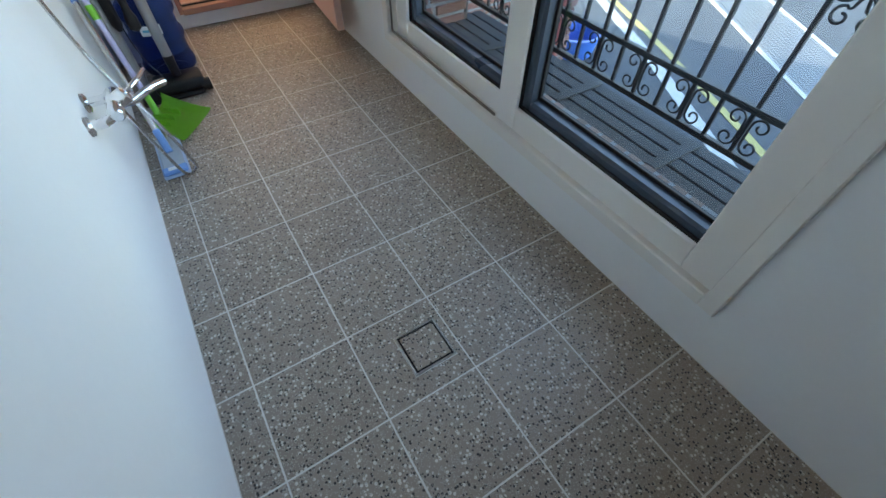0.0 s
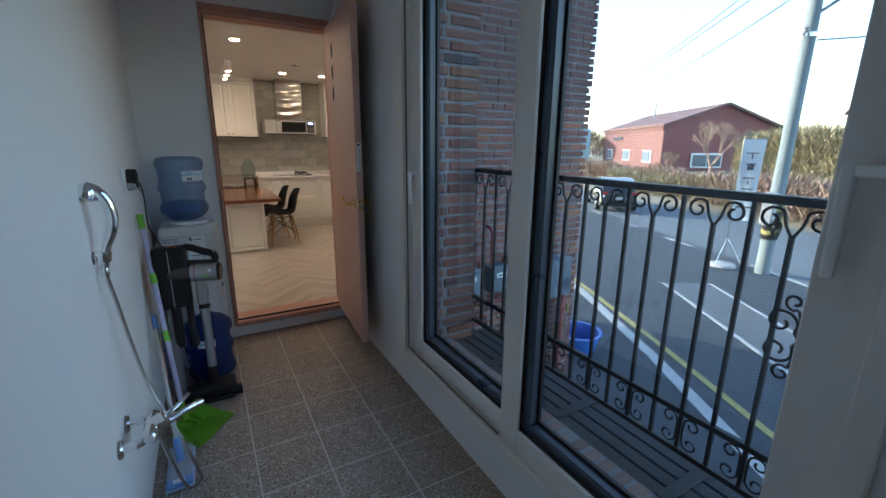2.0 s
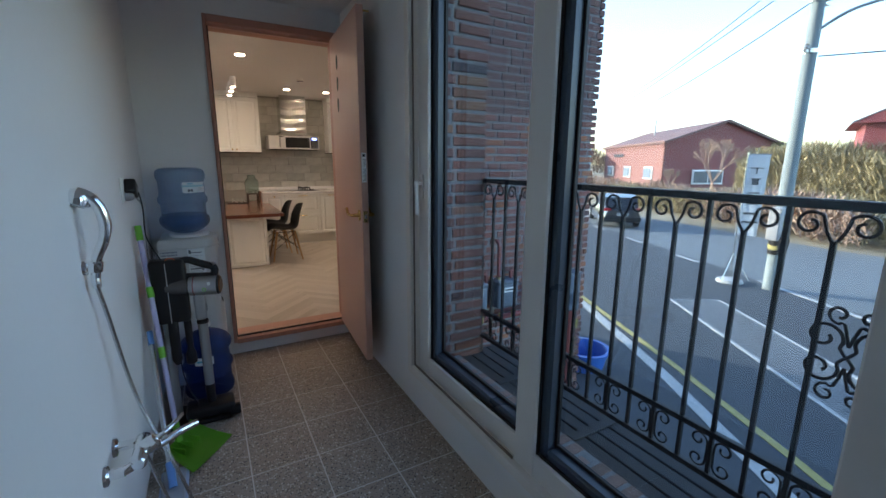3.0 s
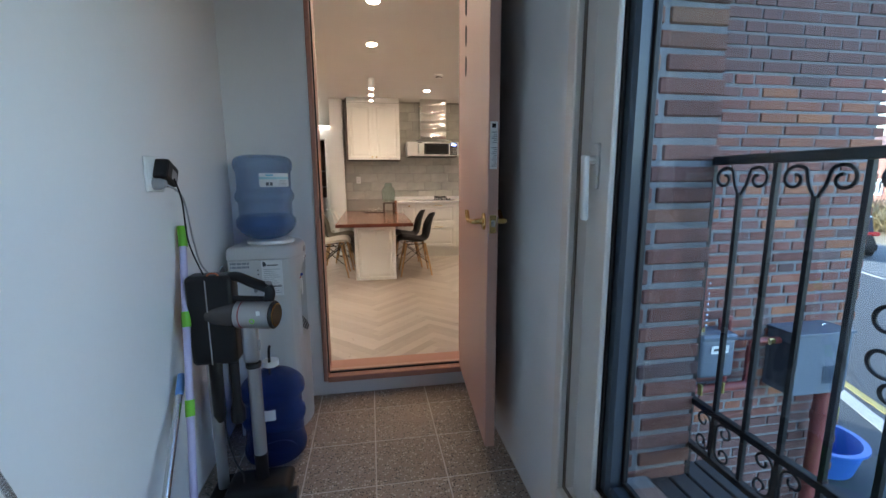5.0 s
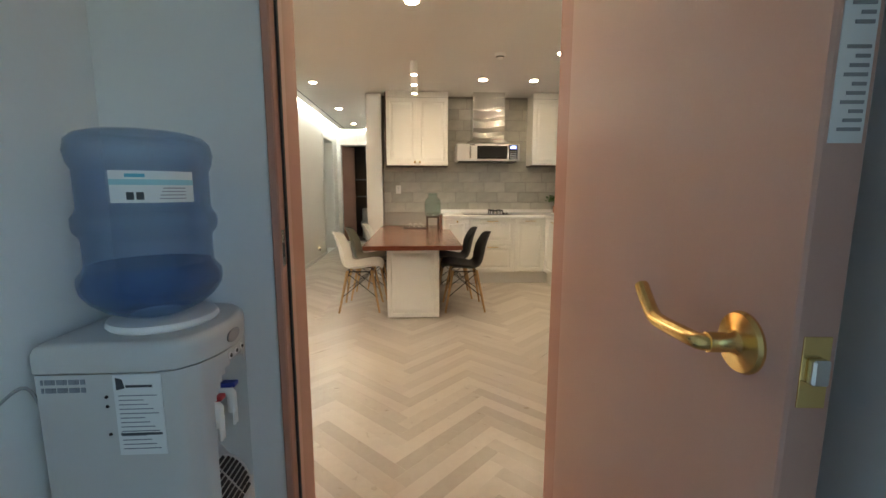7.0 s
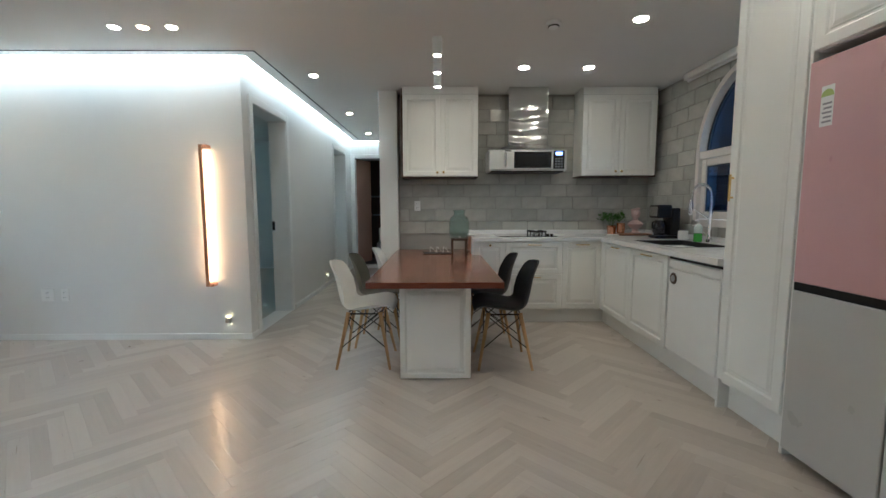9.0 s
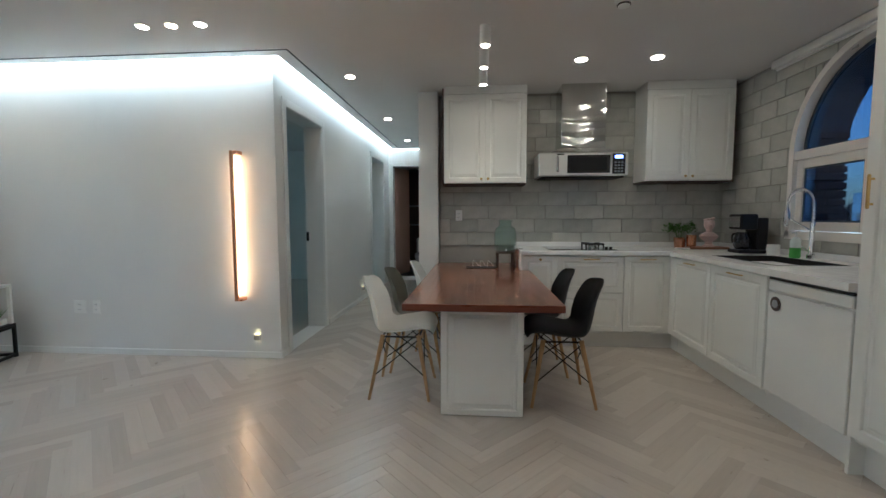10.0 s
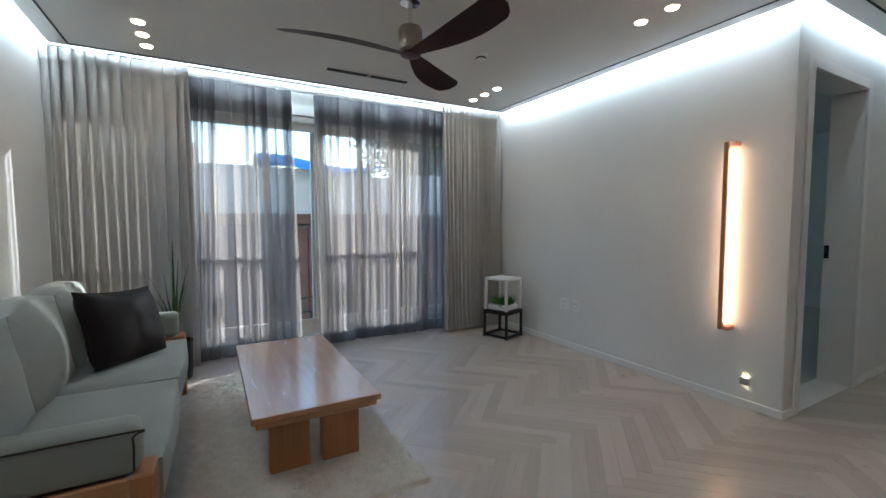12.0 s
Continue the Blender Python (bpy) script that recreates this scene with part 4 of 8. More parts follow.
HOODSTEEL = M("hood_steel", (0.60, 0.60, 0.58), 0.09, metal=1.0, var=0.04, scale=3.2, bump=0.16, fine=7, rvar=0.03, stretch=(0.6, 0.6, 3.0))
hood = thing("cooker_hood", "stainless chimney hood above the microwave", "hood", (1.40, 7.87, 1.86))
part("chimney", box(B(), (-0.21, 0.0, 0.02), (0.21, 0.29, 0.628), r=0.003), HOODSTEEL, hood)
front = B()
surface(front, lambda u, v: Vector((-0.209 + 0.418 * u, -0.004 - 0.0016 * math.sin(2 * math.pi * (4.6 * v + 0.12 * math.sin(5 * u))), 0.021 + 0.606 * v)), 12, 64)
part("front_sheet", front, HOODSTEEL, hood, smooth=True)
part("skirt", prism(B(), [(-0.30, 0.0), (0.30, 0.0), (0.21, 0.04), (-0.21, 0.04)], Matrix(((1, 0, 0, 0), (0, 0, 1, 0), (0, 1, 0, -0.02), (0, 0, 0, 1))), 0.27), HOODSTEEL, hood)
mw = thing("microwave_hood", "stainless microwave mounted below the hood", "microwave", (0.97, 7.80, 1.588))
MWSTEEL = M("microwave_steel", (0.70, 0.70, 0.69), 0.33, metal=0.55, var=0.04, stretch=(30, 1, 1), bump=0.01)
part("body", box(B(), (0.0, 0.02, 0.012), (0.84, 0.36, 0.236), r=0.006), MWSTEEL, mw)
part("door_face", box(B(), (0.002, 0.0, 0.016), (0.838, 0.019, 0.234), r=0.008), MWSTEEL, mw)
SCREEN = M("dark_glass", (0.012, 0.012, 0.014), 0.08, var=0.02, bump=0, coat=0.5)
part("door_window", box(B(), (0.27, -0.004, 0.04), (0.67, 0.0, 0.21), r=0.004), SCREEN, mw)
part("window_inset", box(B(), (0.30, -0.0065, 0.062), (0.64, -0.004, 0.188), r=0.01), BLACK, mw)
part("control_panel", box(B(), (0.69, -0.004, 0.03), (0.81, 0.0, 0.222), r=0.003), SCREEN, mw)
part("display", box(B(), (0.715, -0.0055, 0.175), (0.785, -0.004, 0.205)), glow("display_blue", (0.15, 0.22, 1.0), 2.2), mw, "blue clock display")
bm = B()
for i in range(3):
    for j in range(4):
        box(bm, (0.71 + 0.03 * i, -0.0055, 0.045 + 0.028 * j), (0.73 + 0.03 * i, -0.004, 0.06 + 0.028 * j))
part("buttons", bm, GREY, mw)
part("handle", box(B(), (0.165, -0.03, 0.05), (0.185, -0.018, 0.205), r=0.005), CHROME, mw)
part("underside", box(B(), (0.03, 0.03, 0.0), (0.81, 0.34, 0.011), r=0.003), BLACK, mw)
part("brand_bar", box(B(), (0.17, -0.002, 0.213), (0.24, 0.0, 0.226)), BLACK, mw)

hob = thing("hob", "black glass hob with one gas burner on the worktop", "hob", (1.36, 7.80, 0.90))
part("glass_plate", box(B(), (-0.31, -0.20, 0.0), (0.31, 0.22, 0.007), r=0.003), SCREEN, hob)
bm = B()
for a in range(4):
    m = pose(0.14, 0.02, 0, 0, 0, 45 + 90 * a)
    box(bm, (0.03, -0.006, 0.045), (0.12, 0.006, 0.058), r=0.002, m=m)
    box(bm, (0.108, -0.006, 0.008), (0.12, 0.006, 0.058), r=0.002, m=m)
for a in range(4):
    m = pose(0.14, 0.02, 0, 0, 0, 90 * a)
    box(bm, (0.078, -0.085, 0.038), (0.09, 0.085, 0.05), r=0.002, m=m)
part("trivet", bm, BLACK_IRON, hob)
part("burner", lathe(B(), [(0.045, 0.0), (0.045, 0.018), (0.03, 0.026), (0.0, 0.028)], pose(0.14, 0.02, 0.007), 20), STEEL, hob, smooth=True)
for x in (0.22, 0.26):
    part("knob", lathe(B(), [(0.015, 0), (0.014, 0.022), (0.0, 0.024)], pose(x, -0.15, 0.007), 14), BLACK, hob, smooth=True)


def socket(x, z, y=7.05, holes=2, name="wall_socket", label="white double wall socket", facing=0, w=0.072, h=0.115):
    t = thing(name, label, "socket", pose(x, y, z) @ pose(0, 0, 0, 0, 0, facing))
    part("plate", box(B(), (-w / 2, -0.009, -h / 2), (w / 2, 0, h / 2), r=0.004), WHITE, t)
    part("insert", box(B(), (-w / 2 + 0.012, -0.011, -h / 2 + 0.012), (w / 2 - 0.012, -0.009, h / 2 - 0.012), r=0.002), WHITE, t)
    for k in range(holes):
        zz = (k - (holes - 1) / 2) * 0.045
        s = part("outlet", lathe(B(), [(0.018, 0), (0.018, 0.0015)], pose(0, -0.0115, zz, 90), 18), TRIM, t)
        for q in (-0.008, 0.008):
            part("pin_hole", lathe(B(), [(0.0028, 0), (0.0028, 0.001)], pose(q, -0.0132, zz, 90), 8), BLACK, s)
    return t


socket(0.183, 1.225, y=8.172)
socket(-3.128, 0.42, label="white wall socket with cable points", w=0.12)
socket(-2.972, 0.42)
socket(2.852, 1.16, y=7.83, facing=90, label="white wall socket on the tiled wall")
cam_plug = thing("plug", "dark plug in the tiled wall socket", "plug", (2.80, 7.78, 1.16))
part("body", box(B(), (-0.02, -0.02, -0.02), (0.03, 0.02, 0.02), r=0.008, seg=2), BLACK, cam_plug)

# table with its panelled base
TABLE_WOOD = planks("table_stave", (0.06, 0.013, 0.008), (0.40, 0.155, 0.072), 0.24, scale=(1.5, 20, 20), spread=0.72, varnish=0.5)
table = thing("dining_table", "red-brown butcher-block table on a white panelled base", "table", (0.407, 5.95, 0.0))
part("top_core", box(B(), (-0.45, 0.003, 0.680), (0.45, 2.20, 0.712)), M("table_core", (0.13, 0.028, 0.016), 0.3, var=0.2, stretch=(1, 8, 1)), table)
bm = B()
for a, b in (((-0.453, 0.0), (0.453, 0.004)), ((-0.453, 0.004), (-0.449, 2.20)), ((0.449, 0.004), (0.453, 2.20))):
    box(bm, (*a, 0.681), (*b, 0.7205), r=0.0012)
part("edge_band", bm, planks("table_edge", (0.10, 0.022, 0.012), (0.20, 0.06, 0.03), 0.3, scale=(3, 3, 30)), table)
base = part("base", box(B(), (-0.25, 0.18, 0.0), (0.25, 2.20, 0.680), r=0.002), CABINET, table)
part("base_panel", framed(B(), 0.492, 0.672, 0.006, 0.04), CABINET, base, at=pose(-0.246, 0.1735, 0.004))


def chair(x, y, turn, mat, label):
    t = thing("shell_chair", label, "chair", pose(x, y, 0, 0, 0, turn), "shell chairs round the table")
    cl = smooth_path([(0.215, 0, 0.425), (0.185, 0, 0.452), (0.10, 0, 0.447), (-0.02, 0, 0.428), (-0.12, 0, 0.432), (-0.185, 0, 0.478), (-0.215, 0, 0.56), (-0.235, 0, 0.66), (-0.262, 0, 0.75), (-0.29, 0, 0.80)], 3)
    n = len(cl) - 1

    def f(u, v):
        i = min(int(v * n), n - 1)
        p = cl[i].lerp(cl[i + 1], v * n - i)
        s = 2 * u - 1
        half = 0.232 * min(1.0, (1.0 - max(0, 0.13 - v) * 2.2)) - 0.06 * max(0.0, v - 0.55) / 0.45
        if v > 0.88:
            half *= math.sqrt(max(0.12, 1 - ((v - 0.88) / 0.125) ** 2))
        back = min(1.0, max(0.0, (v - 0.35) / 0.3))
        curl = abs(s) ** 2.6
        return Vector((p.x + 0.075 * curl * back * (1 - max(0, v - 0.75) * 2.5), s * half, p.z + 0.055 * curl * (1 - back) * min(1, 0.35 + v * 3)))

    bm = B()
    surface(bm, f, 16, n)
    bmesh.ops.solidify(bm, geom=bm.faces[:], thickness=0.006)
    part("seat_shell", bm, mat, t, smooth=True)
    for sx in (1, -1):
        for sy in (1, -1):
            a, b = (0.12 * sx - 0.01, 0.115 * sy, 0.415), (0.20 * sx - 0.01, 0.205 * sy, 0.0)
            part("leg", tube(B(), [a, b], 0.0165, 10, 0.0095), LEGWOOD, t, smooth=True)
    for sy in (1, -1):
        bm = B()
        tube(bm, [(0.115, 0.12 * sy, 0.39), (-0.175, 0.175 * sy, 0.16)], 0.004, 6)
        tube(bm, [(-0.135, 0.12 * sy, 0.39), (0.155, 0.175 * sy, 0.16)], 0.004, 6)
        part("strut", bm, BLACK_IRON, t)
    for sx in (1, -1):
        bm = B()
        tube(bm, [(0.13 * sx - 0.01, 0.12, 0.385), (0.165 * sx - 0.01, -0.16, 0.2)], 0.004, 6)
        tube(bm, [(0.13 * sx - 0.01, -0.12, 0.385), (0.165 * sx - 0.01, 0.16, 0.2)], 0.004, 6)
        part("strut", bm, BLACK_IRON, t)
    bm = B()
    for a, b in (((0.115, -0.12), (0.115, 0.12)), ((-0.135, -0.12), (-0.135, 0.12)), ((0.115, 0.12), (-0.135, 0.12)), ((0.115, -0.12), (-0.135, -0.12))):
        tube(bm, [(*a, 0.405), (*b, 0.405)], 0.006, 6)
    part("seat_frame", bm, BLACK_IRON, t)
    return t


LEGWOOD = planks("leg_wood", (0.36, 0.20, 0.08), (0.52, 0.33, 0.16), 0.45, scale=(30, 30, 2))
SHELL_W = M("shell_white", (0.88, 0.87, 0.84), 0.34, var=0.02, bump=0.01)
SHELL_O = M("shell_olive", (0.20, 0.19, 0.15), 0.38, var=0.03, bump=0.01)
SHELL_B = M("shell_black", (0.012, 0.012, 0.013), 0.42, var=0.05, bump=0.01)
chair(-0.125, 6.50, 0, SHELL_W, "white plastic shell chair with wooden dowel legs")
chair(-0.08, 6.98, 0, SHELL_O, "olive grey plastic shell chair with wooden dowel legs")
chair(0.04, 7.52, 0, SHELL_W, "white plastic shell chair with wooden dowel legs")
chair(0.915, 6.46, 180, SHELL_B, "black plastic shell chair with wooden dowel legs")
chair(0.85, 6.98, 180, SHELL_B, "black plastic shell chair with wooden dowel legs")

# things on the table
JAR = clear_glass("jar_glass", (0.90, 0.96, 0.945))
stand = thing("jar_stand", "dark wooden drink dispenser stand on the table", "stand", (0.65, 7.72, 0.7205))
part("ring_board", box(B(), (-0.09, -0.09, 0.14), (0.09, 0.09, 0.155), r=0.006), DARKWOOD, stand)
for sx in (-1, 1):
    for sy in (-1, 1):
        part("leg", box(B(), (sx * 0.075 - 0.01, sy * 0.075 - 0.01, 0.0), (sx * 0.075 + 0.01, sy * 0.075 + 0.01, 0.14), r=0.003), DARKWOOD, stand)
jar = thing("drink_jar", "green-tinted glass drink jar on its stand", "jar", (0.65, 7.72, 0.8765))
part("glass", lathe(B(), [(0.07, 0), (0.10, 0.012), (0.108, 0.06), (0.108, 0.17), (0.095, 0.22), (0.06, 0.25), (0.058, 0.28), (0.066, 0.285), (0.066, 0.30), (0.056, 0.302), (0.052, 0.245), (0.09, 0.215), (0.10, 0.17), (0.10, 0.06), (0.06, 0.015)], Matrix(), 28), JAR, jar, smooth=True)
part("spigot", tube(B(), [(0, -0.10, 0.03), (0, -0.135, 0.03), (0, -0.138, 0.015)], 0.008, 8), CHROME, jar, smooth=True)
tumbler = tagged(part("tumbler", lathe(B(), [(0.032, 0), (0.033, 0.002), (0.041, 0.17), (0.043, 0.175), (0.043, 0.195), (0.0, 0.198)], pose(0.765, 7.62, 0.7205), 24), STEEL, smooth=True), "steel travel tumbler with a dark lid on the table", "tumbler")
slate = thing("serving_board", "dark slate board on the table", "board", (0.42, 7.66, 0.7205))
part("board", box(B(), (-0.15, -0.06, 0), (0.15, 0.09, 0.008), r=0.002), BLACK, slate)
wire = thing("wire_rack", "thin white wire napkin rack on the slate board", "rack", (0.42, 7.70, 0.7285))
for k in range(3):
    part("hoop", tube(B(), smooth_path([(-0.08 + 0.07 * k, -0.03, 0.003), (-0.075 + 0.07 * k, 0.0, 0.06), (-0.03 + 0.07 * k, 0.02, 0.015), (0.0 + 0.06 * k, 0.0, 0.003)]), 0.002, 6), WHITE, wire)

# things on the worktop
tray = thing("wooden_tray", "round-edged brown wooden tray on the worktop", "tray", (2.55, 7.86, 0.90))
part("board", box(B(), (-0.18, -0.09, 0.0), (0.2, 0.09, 0.022), r=0.01, seg=2), planks("tray_wood", (0.12, 0.05, 0.025), (0.24, 0.11, 0.06), 0.5), tray)
STONE = M("bust_plaster", (0.62, 0.46, 0.44), 0.7, var=0.06, scale=20)
bm = B()
lathe(bm, [(0.045, 0), (0.045, 0.012), (0.03, 0.02), (0.028, 0.045), (0.06, 0.075), (0.075, 0.10), (0.05, 0.125), (0.025, 0.14), (0.024, 0.165), (0.036, 0.18), (0.044, 0.21), (0.04, 0.24), (0.025, 0.255), (0.0, 0.26)], pose(2.60, 7.86, 0.922) @ Matrix.Diagonal((1.15, 0.85, 1, 1)), 20)
box(bm, (2.585, 7.80, 1.115), (2.60, 7.83, 1.135), r=0.006)
for k in range(9):
    a = 0.7 * k
    lathe(bm, [(0.0, 0), (0.016, 0.008), (0.016, 0.02), (0.0, 0.028)], pose(2.60 + 0.036 * math.cos(a), 7.865 + 0.026 * math.sin(a), 1.145 + 0.004 * k), 8)
tagged(part("bust", bm, STONE, smooth=True), "pinkish plaster bust on the wooden tray", "statue")
for x, y, h in ((2.36, 7.90, 0.085), (2.44, 7.86, 0.105)):
    tagged(part("copper_pot", lathe(B(), [(0.034, 0), (0.042, 0.01), (0.042, h), (0.045, h + 0.004), (0.039, h + 0.004), (0.036, 0.02)], pose(x, y, 0.90 if x < 2.37 else 0.922), 20), COPPER, smooth=True), "small hammered copper pot", "pot", "copper pots")
LEAF = M("herb_leaf", (0.06, 0.16, 0.025), 0.5, var=0.3, scale=15, rnd=0.2)
SOIL = M("soil", (0.03, 0.02, 0.014), 0.95, var=0.3, scale=60)


def leafy(bm, rng, centre, r, count, size, lift=0.5):
    for _ in range(count):
        a, e = rng.uniform(0, 2 * math.pi), rng.uniform(-0.15, 1.0)
        d = Vector((math.cos(a) * math.cos(e), math.sin(a) * math.cos(e), math.sin(e) * lift)) * r * rng.uniform(0.35, 1)
        m = Matrix.Translation(Vector(centre) + d) @ Euler((rng.uniform(-0.9, 0.9), rng.uniform(-0.9, 0.9), a)).to_matrix().to_4x4()
        s = size * rng.uniform(0.6, 1.2)
        vs = [bm.verts.new(m @ Vector(p)) for p in ((0, 0, 0), (s * 0.5, s * 0.32, s * 0.1), (s, 0, 0), (s * 0.5, -s * 0.32, s * 0.1))]
        bm.faces.new(vs[:3])
        bm.faces.new((vs[0], vs[2], vs[3]))


herb = thing("herb_plant", "bushy green herb in a copper pot on the worktop", "plant", (2.40, 8.02, 0.90))
part("pot", lathe(B(), [(0.04, 0), (0.05, 0.10), (0.053, 0.10), (0.045, 0.095), (0.04, 0.02)], Matrix(), 20), COPPER, herb, smooth=True)
part("soil", lathe(B(), [(0.042, 0.08), (0.042, 0.085)], Matrix(), 16), SOIL, herb)
rng = random.Random(3)
bm = B()
leafy(bm, rng, (0, -0.01, 0.17), 0.14, 260, 0.036, 0.75)
part("foliage", bm, LEAF, herb)
bm = B()
for k in range(9):
    a = 0.7 * k
    tube(bm, [(0.01 * math.cos(a), 0.01 * math.sin(a), 0.08), (0.06 * math.cos(a), 0.06 * math.sin(a), 0.2)], 0.0018, 5)
part("stem", bm, LEAF, herb)
tagged(part("soap_dish", box(B(), (2.26, 7.74, 0.9005), (2.38, 7.80, 0.915), r=0.006), WHITE), "white oblong dish on the worktop", "dish")
coffee = thing("coffee_maker", "black filter coffee maker with steel band", "coffee maker", (2.70, 7.40, 0.90))
part("base", box(B(), (-0.14, -0.09, 0), (0.08, 0.09, 0.03), r=0.012, seg=2), BLACK, coffee)
part("tower", box(B(), (0.0, -0.09, 0.03), (0.08, 0.09, 0.30), r=0.012, seg=2), BLACK, coffee)
part("filter_housing", box(B(), (-0.14, -0.09, 0.20), (0.0, 0.09, 0.33), r=0.015, seg=2), BLACK, coffee)
part("steel_band", box(B(), (-0.143, -0.075, 0.22), (-0.139, 0.075, 0.31), r=0.001), STEEL, coffee)
part("carafe", lathe(B(), [(0.05, 0), (0.065, 0.03), (0.065, 0.09), (0.045, 0.13), (0.047, 0.145)], pose(-0.07, 0, 0.032), 22), SCREEN, coffee, smooth=True)
part("carafe_handle", tube(B(), smooth_path([(-0.075, 0.06, 0.16), (-0.08, 0.12, 0.15), (-0.08, 0.12, 0.09), (-0.075, 0.065, 0.07)]), 0.008, 8), BLACK, coffee, smooth=True)
mug = thing("mug", "white ceramic mug on the worktop", "mug", (2.73, 7.17, 0.90))
part("cup", lathe(B(), [(0.035, 0), (0.042, 0.01), (0.043, 0.085), (0.038, 0.085), (0.036, 0.012)], Matrix(), 22), WHITE, mug, smooth=True)
part("ear", tube(B(), smooth_path([(0.0, 0.042, 0.07), (0.0, 0.072, 0.06), (0.0, 0.07, 0.03), (0.0, 0.04, 0.02)]), 0.006, 8), WHITE, mug, smooth=True)
soap = thing("soap_bottle", "clear soap bottle with green liquid beside the sink", "bottle", (2.735, 6.95, 0.90))
part("liquid", lathe(B(), [(0.03, 0), (0.034, 0.006), (0.034, 0.075), (0.0, 0.077)], Matrix(), 20), M("green_soap", (0.10, 0.42, 0.08), 0.2, var=0.05, bump=0), soap, smooth=True)
part("bottle", lathe(B(), [(0.034, 0.078), (0.034, 0.13), (0.02, 0.15), (0.016, 0.155)], Matrix(), 20), M("cloudy_plastic", (0.62, 0.70, 0.68), 0.25, var=0.03, bump=0), soap, smooth=True)
part("pump", tube(B(), [(0, 0, 0.155), (0, 0, 0.19), (-0.035, 0, 0.188)], 0.006, 8), WHITE, soap, smooth=True)

# ---- living room ----
def curtain(name, label, mat, x, y0, y1, z0, z1, pleats, amp, seed, header=0.0, lean=0.0, fold=0.0, bunch=0.0, wild=0.0):
    rng = random.Random(seed)
    ph = [rng.uniform(-0.9, 0.9) for _ in range(pleats + 2)]
    w1, w2 = rng.uniform(0, 6.28), rng.uniform(0, 6.28)
    t = thing(name, label, "curtain", (x, y0, z0))

    def f(u, v):
        k = u * pleats
        i = int(min(k, pleats - 1))
        p = ph[i] * (1 - (k - i)) + ph[i + 1] * (k - i)
        wave = math.sin(2 * math.pi * k + p) + 0.35 * math.sin(4.1 * math.pi * k + 2 * p + v * 1.5)
        drift = lean * (1 - v) * math.sin(3 * u + seed)
        along = u + (fold * math.sin(2 * math.pi * k + 1.3 * p) / pleats - bunch * math.sin(2 * math.pi * u) + wild * math.sin(math.pi * u) * (math.sin(14.0 * u + w1) + 0.55 * math.sin(31.0 * u + w2)))
        return Vector((amp * wave * (0.55 + 0.45 * (1 - v)) + 0.012 * math.sin(9 * u + 5 * v), along * (y1 - y0) + drift + 0.006 * math.sin(20 * u + 3 * v), v * (z1 - z0)))

    bm = B()
    surface(bm, f, pleats * 10, 14)
    part("cloth", bm, mat, t, smooth=True)
    bm = B()
    surface(bm, lambda u, v: f(u, 0.11 * v / (z1 - z0)) + Vector((0.006, 0, 0)), pleats * 10, 2)
    part("hem", bm, mat, t, smooth=True)
    if header:
        bm = B()
        surface(bm, lambda u, v: f(u, 1 - header * v / (z1 - z0)) + Vector((0.008, 0, 0)), pleats * 10, 3)
        part("header_tape", bm, mat, t, smooth=True)
        bm = B()
        surface(bm, lambda u, v: f(u, 1 - header * (0.55 + 0.45 * v) / (z1 - z0)) + Vector((0.014, 0, 0)), pleats * 10, 2)
        part("header_fold", bm, mat, t, smooth=True)
    return t


DRAPE = fabric("drape_cloth", (0.48, 0.465, 0.44), 700, 0.12, 0.95, thin=0.12)
NET = sheer("net_cloth", (0.15, 0.15, 0.19), 0.50, (0.52, 0.50, 0.47), 0.45)
curtain("drape", "heavy grey-beige pleated drape hanging to the floor", DRAPE, -4.17, 6.25, 7.02, 0.015, 2.50, 14, 0.050, 5, header=0.10, fold=0.3, wild=0.012)
curtain("drape", "heavy grey-beige pleated drape hanging to the floor", DRAPE, -4.17, 2.965, 3.86, 0.015, 2.50, 13, 0.042, 8, header=0.10, fold=0.3, wild=0.012)
curtain("net_curtain", "sheer dark grey net curtain", NET, -4.30, 3.84, 4.67, 0.02, 2.46, 13, 0.034, 11, header=0.26, lean=0.05, fold=0.45, bunch=0.05, wild=0.05)
curtain("net_curtain", "sheer dark grey net curtain", NET, -4.30, 4.92, 5.80, 0.02, 2.46, 13, 0.034, 14, header=0.26, lean=0.03, fold=0.45, bunch=0.03, wild=0.05)
curtain("net_curtain", "sheer dark grey net curtain gathered behind the drape", NET, -4.295, 5.815, 6.42, 0.02, 2.46, 10, 0.034, 17, header=0.26, lean=0.02, fold=0.45, wild=0.05)
rail = thing("curtain_track", "white double curtain track in the ceiling recess", "curtain track", (-4.30, 3.0, 2.46))
part("rail", box(B(), (-0.015, 0.0, 0.003), (0.015, 4.0, 0.03)), WHITE, rail)
part("rail", box(B(), (0.11, 0.0, 0.045), (0.15, 4.0, 0.07)), WHITE, rail)
part("bracket", box(B(), (-0.015, 1.9, 0.071), (0.15, 1.96, 0.188)), WHITE, rail)

SOFA = fabric("sofa_cloth", (0.27, 0.295, 0.28), 800, 0.14)
PIPING = fabric("sofa_piping", (0.035, 0.035, 0.033), 500, 0.05)
OAK = planks("oak", (0.34, 0.155, 0.05), (0.56, 0.30, 0.12), 0.42, scale=(1.2, 16, 16), spread=0.2)
OAK_Y = planks("oak_cross", (0.34, 0.155, 0.05), (0.56, 0.30, 0.12), 0.42, scale=(16, 1.2, 16), spread=0.2)
OAK_Z = planks("oak_upright", (0.26, 0.105, 0.032), (0.50, 0.24, 0.09), 0.42, scale=(16, 16, 1.2), spread=0.2)


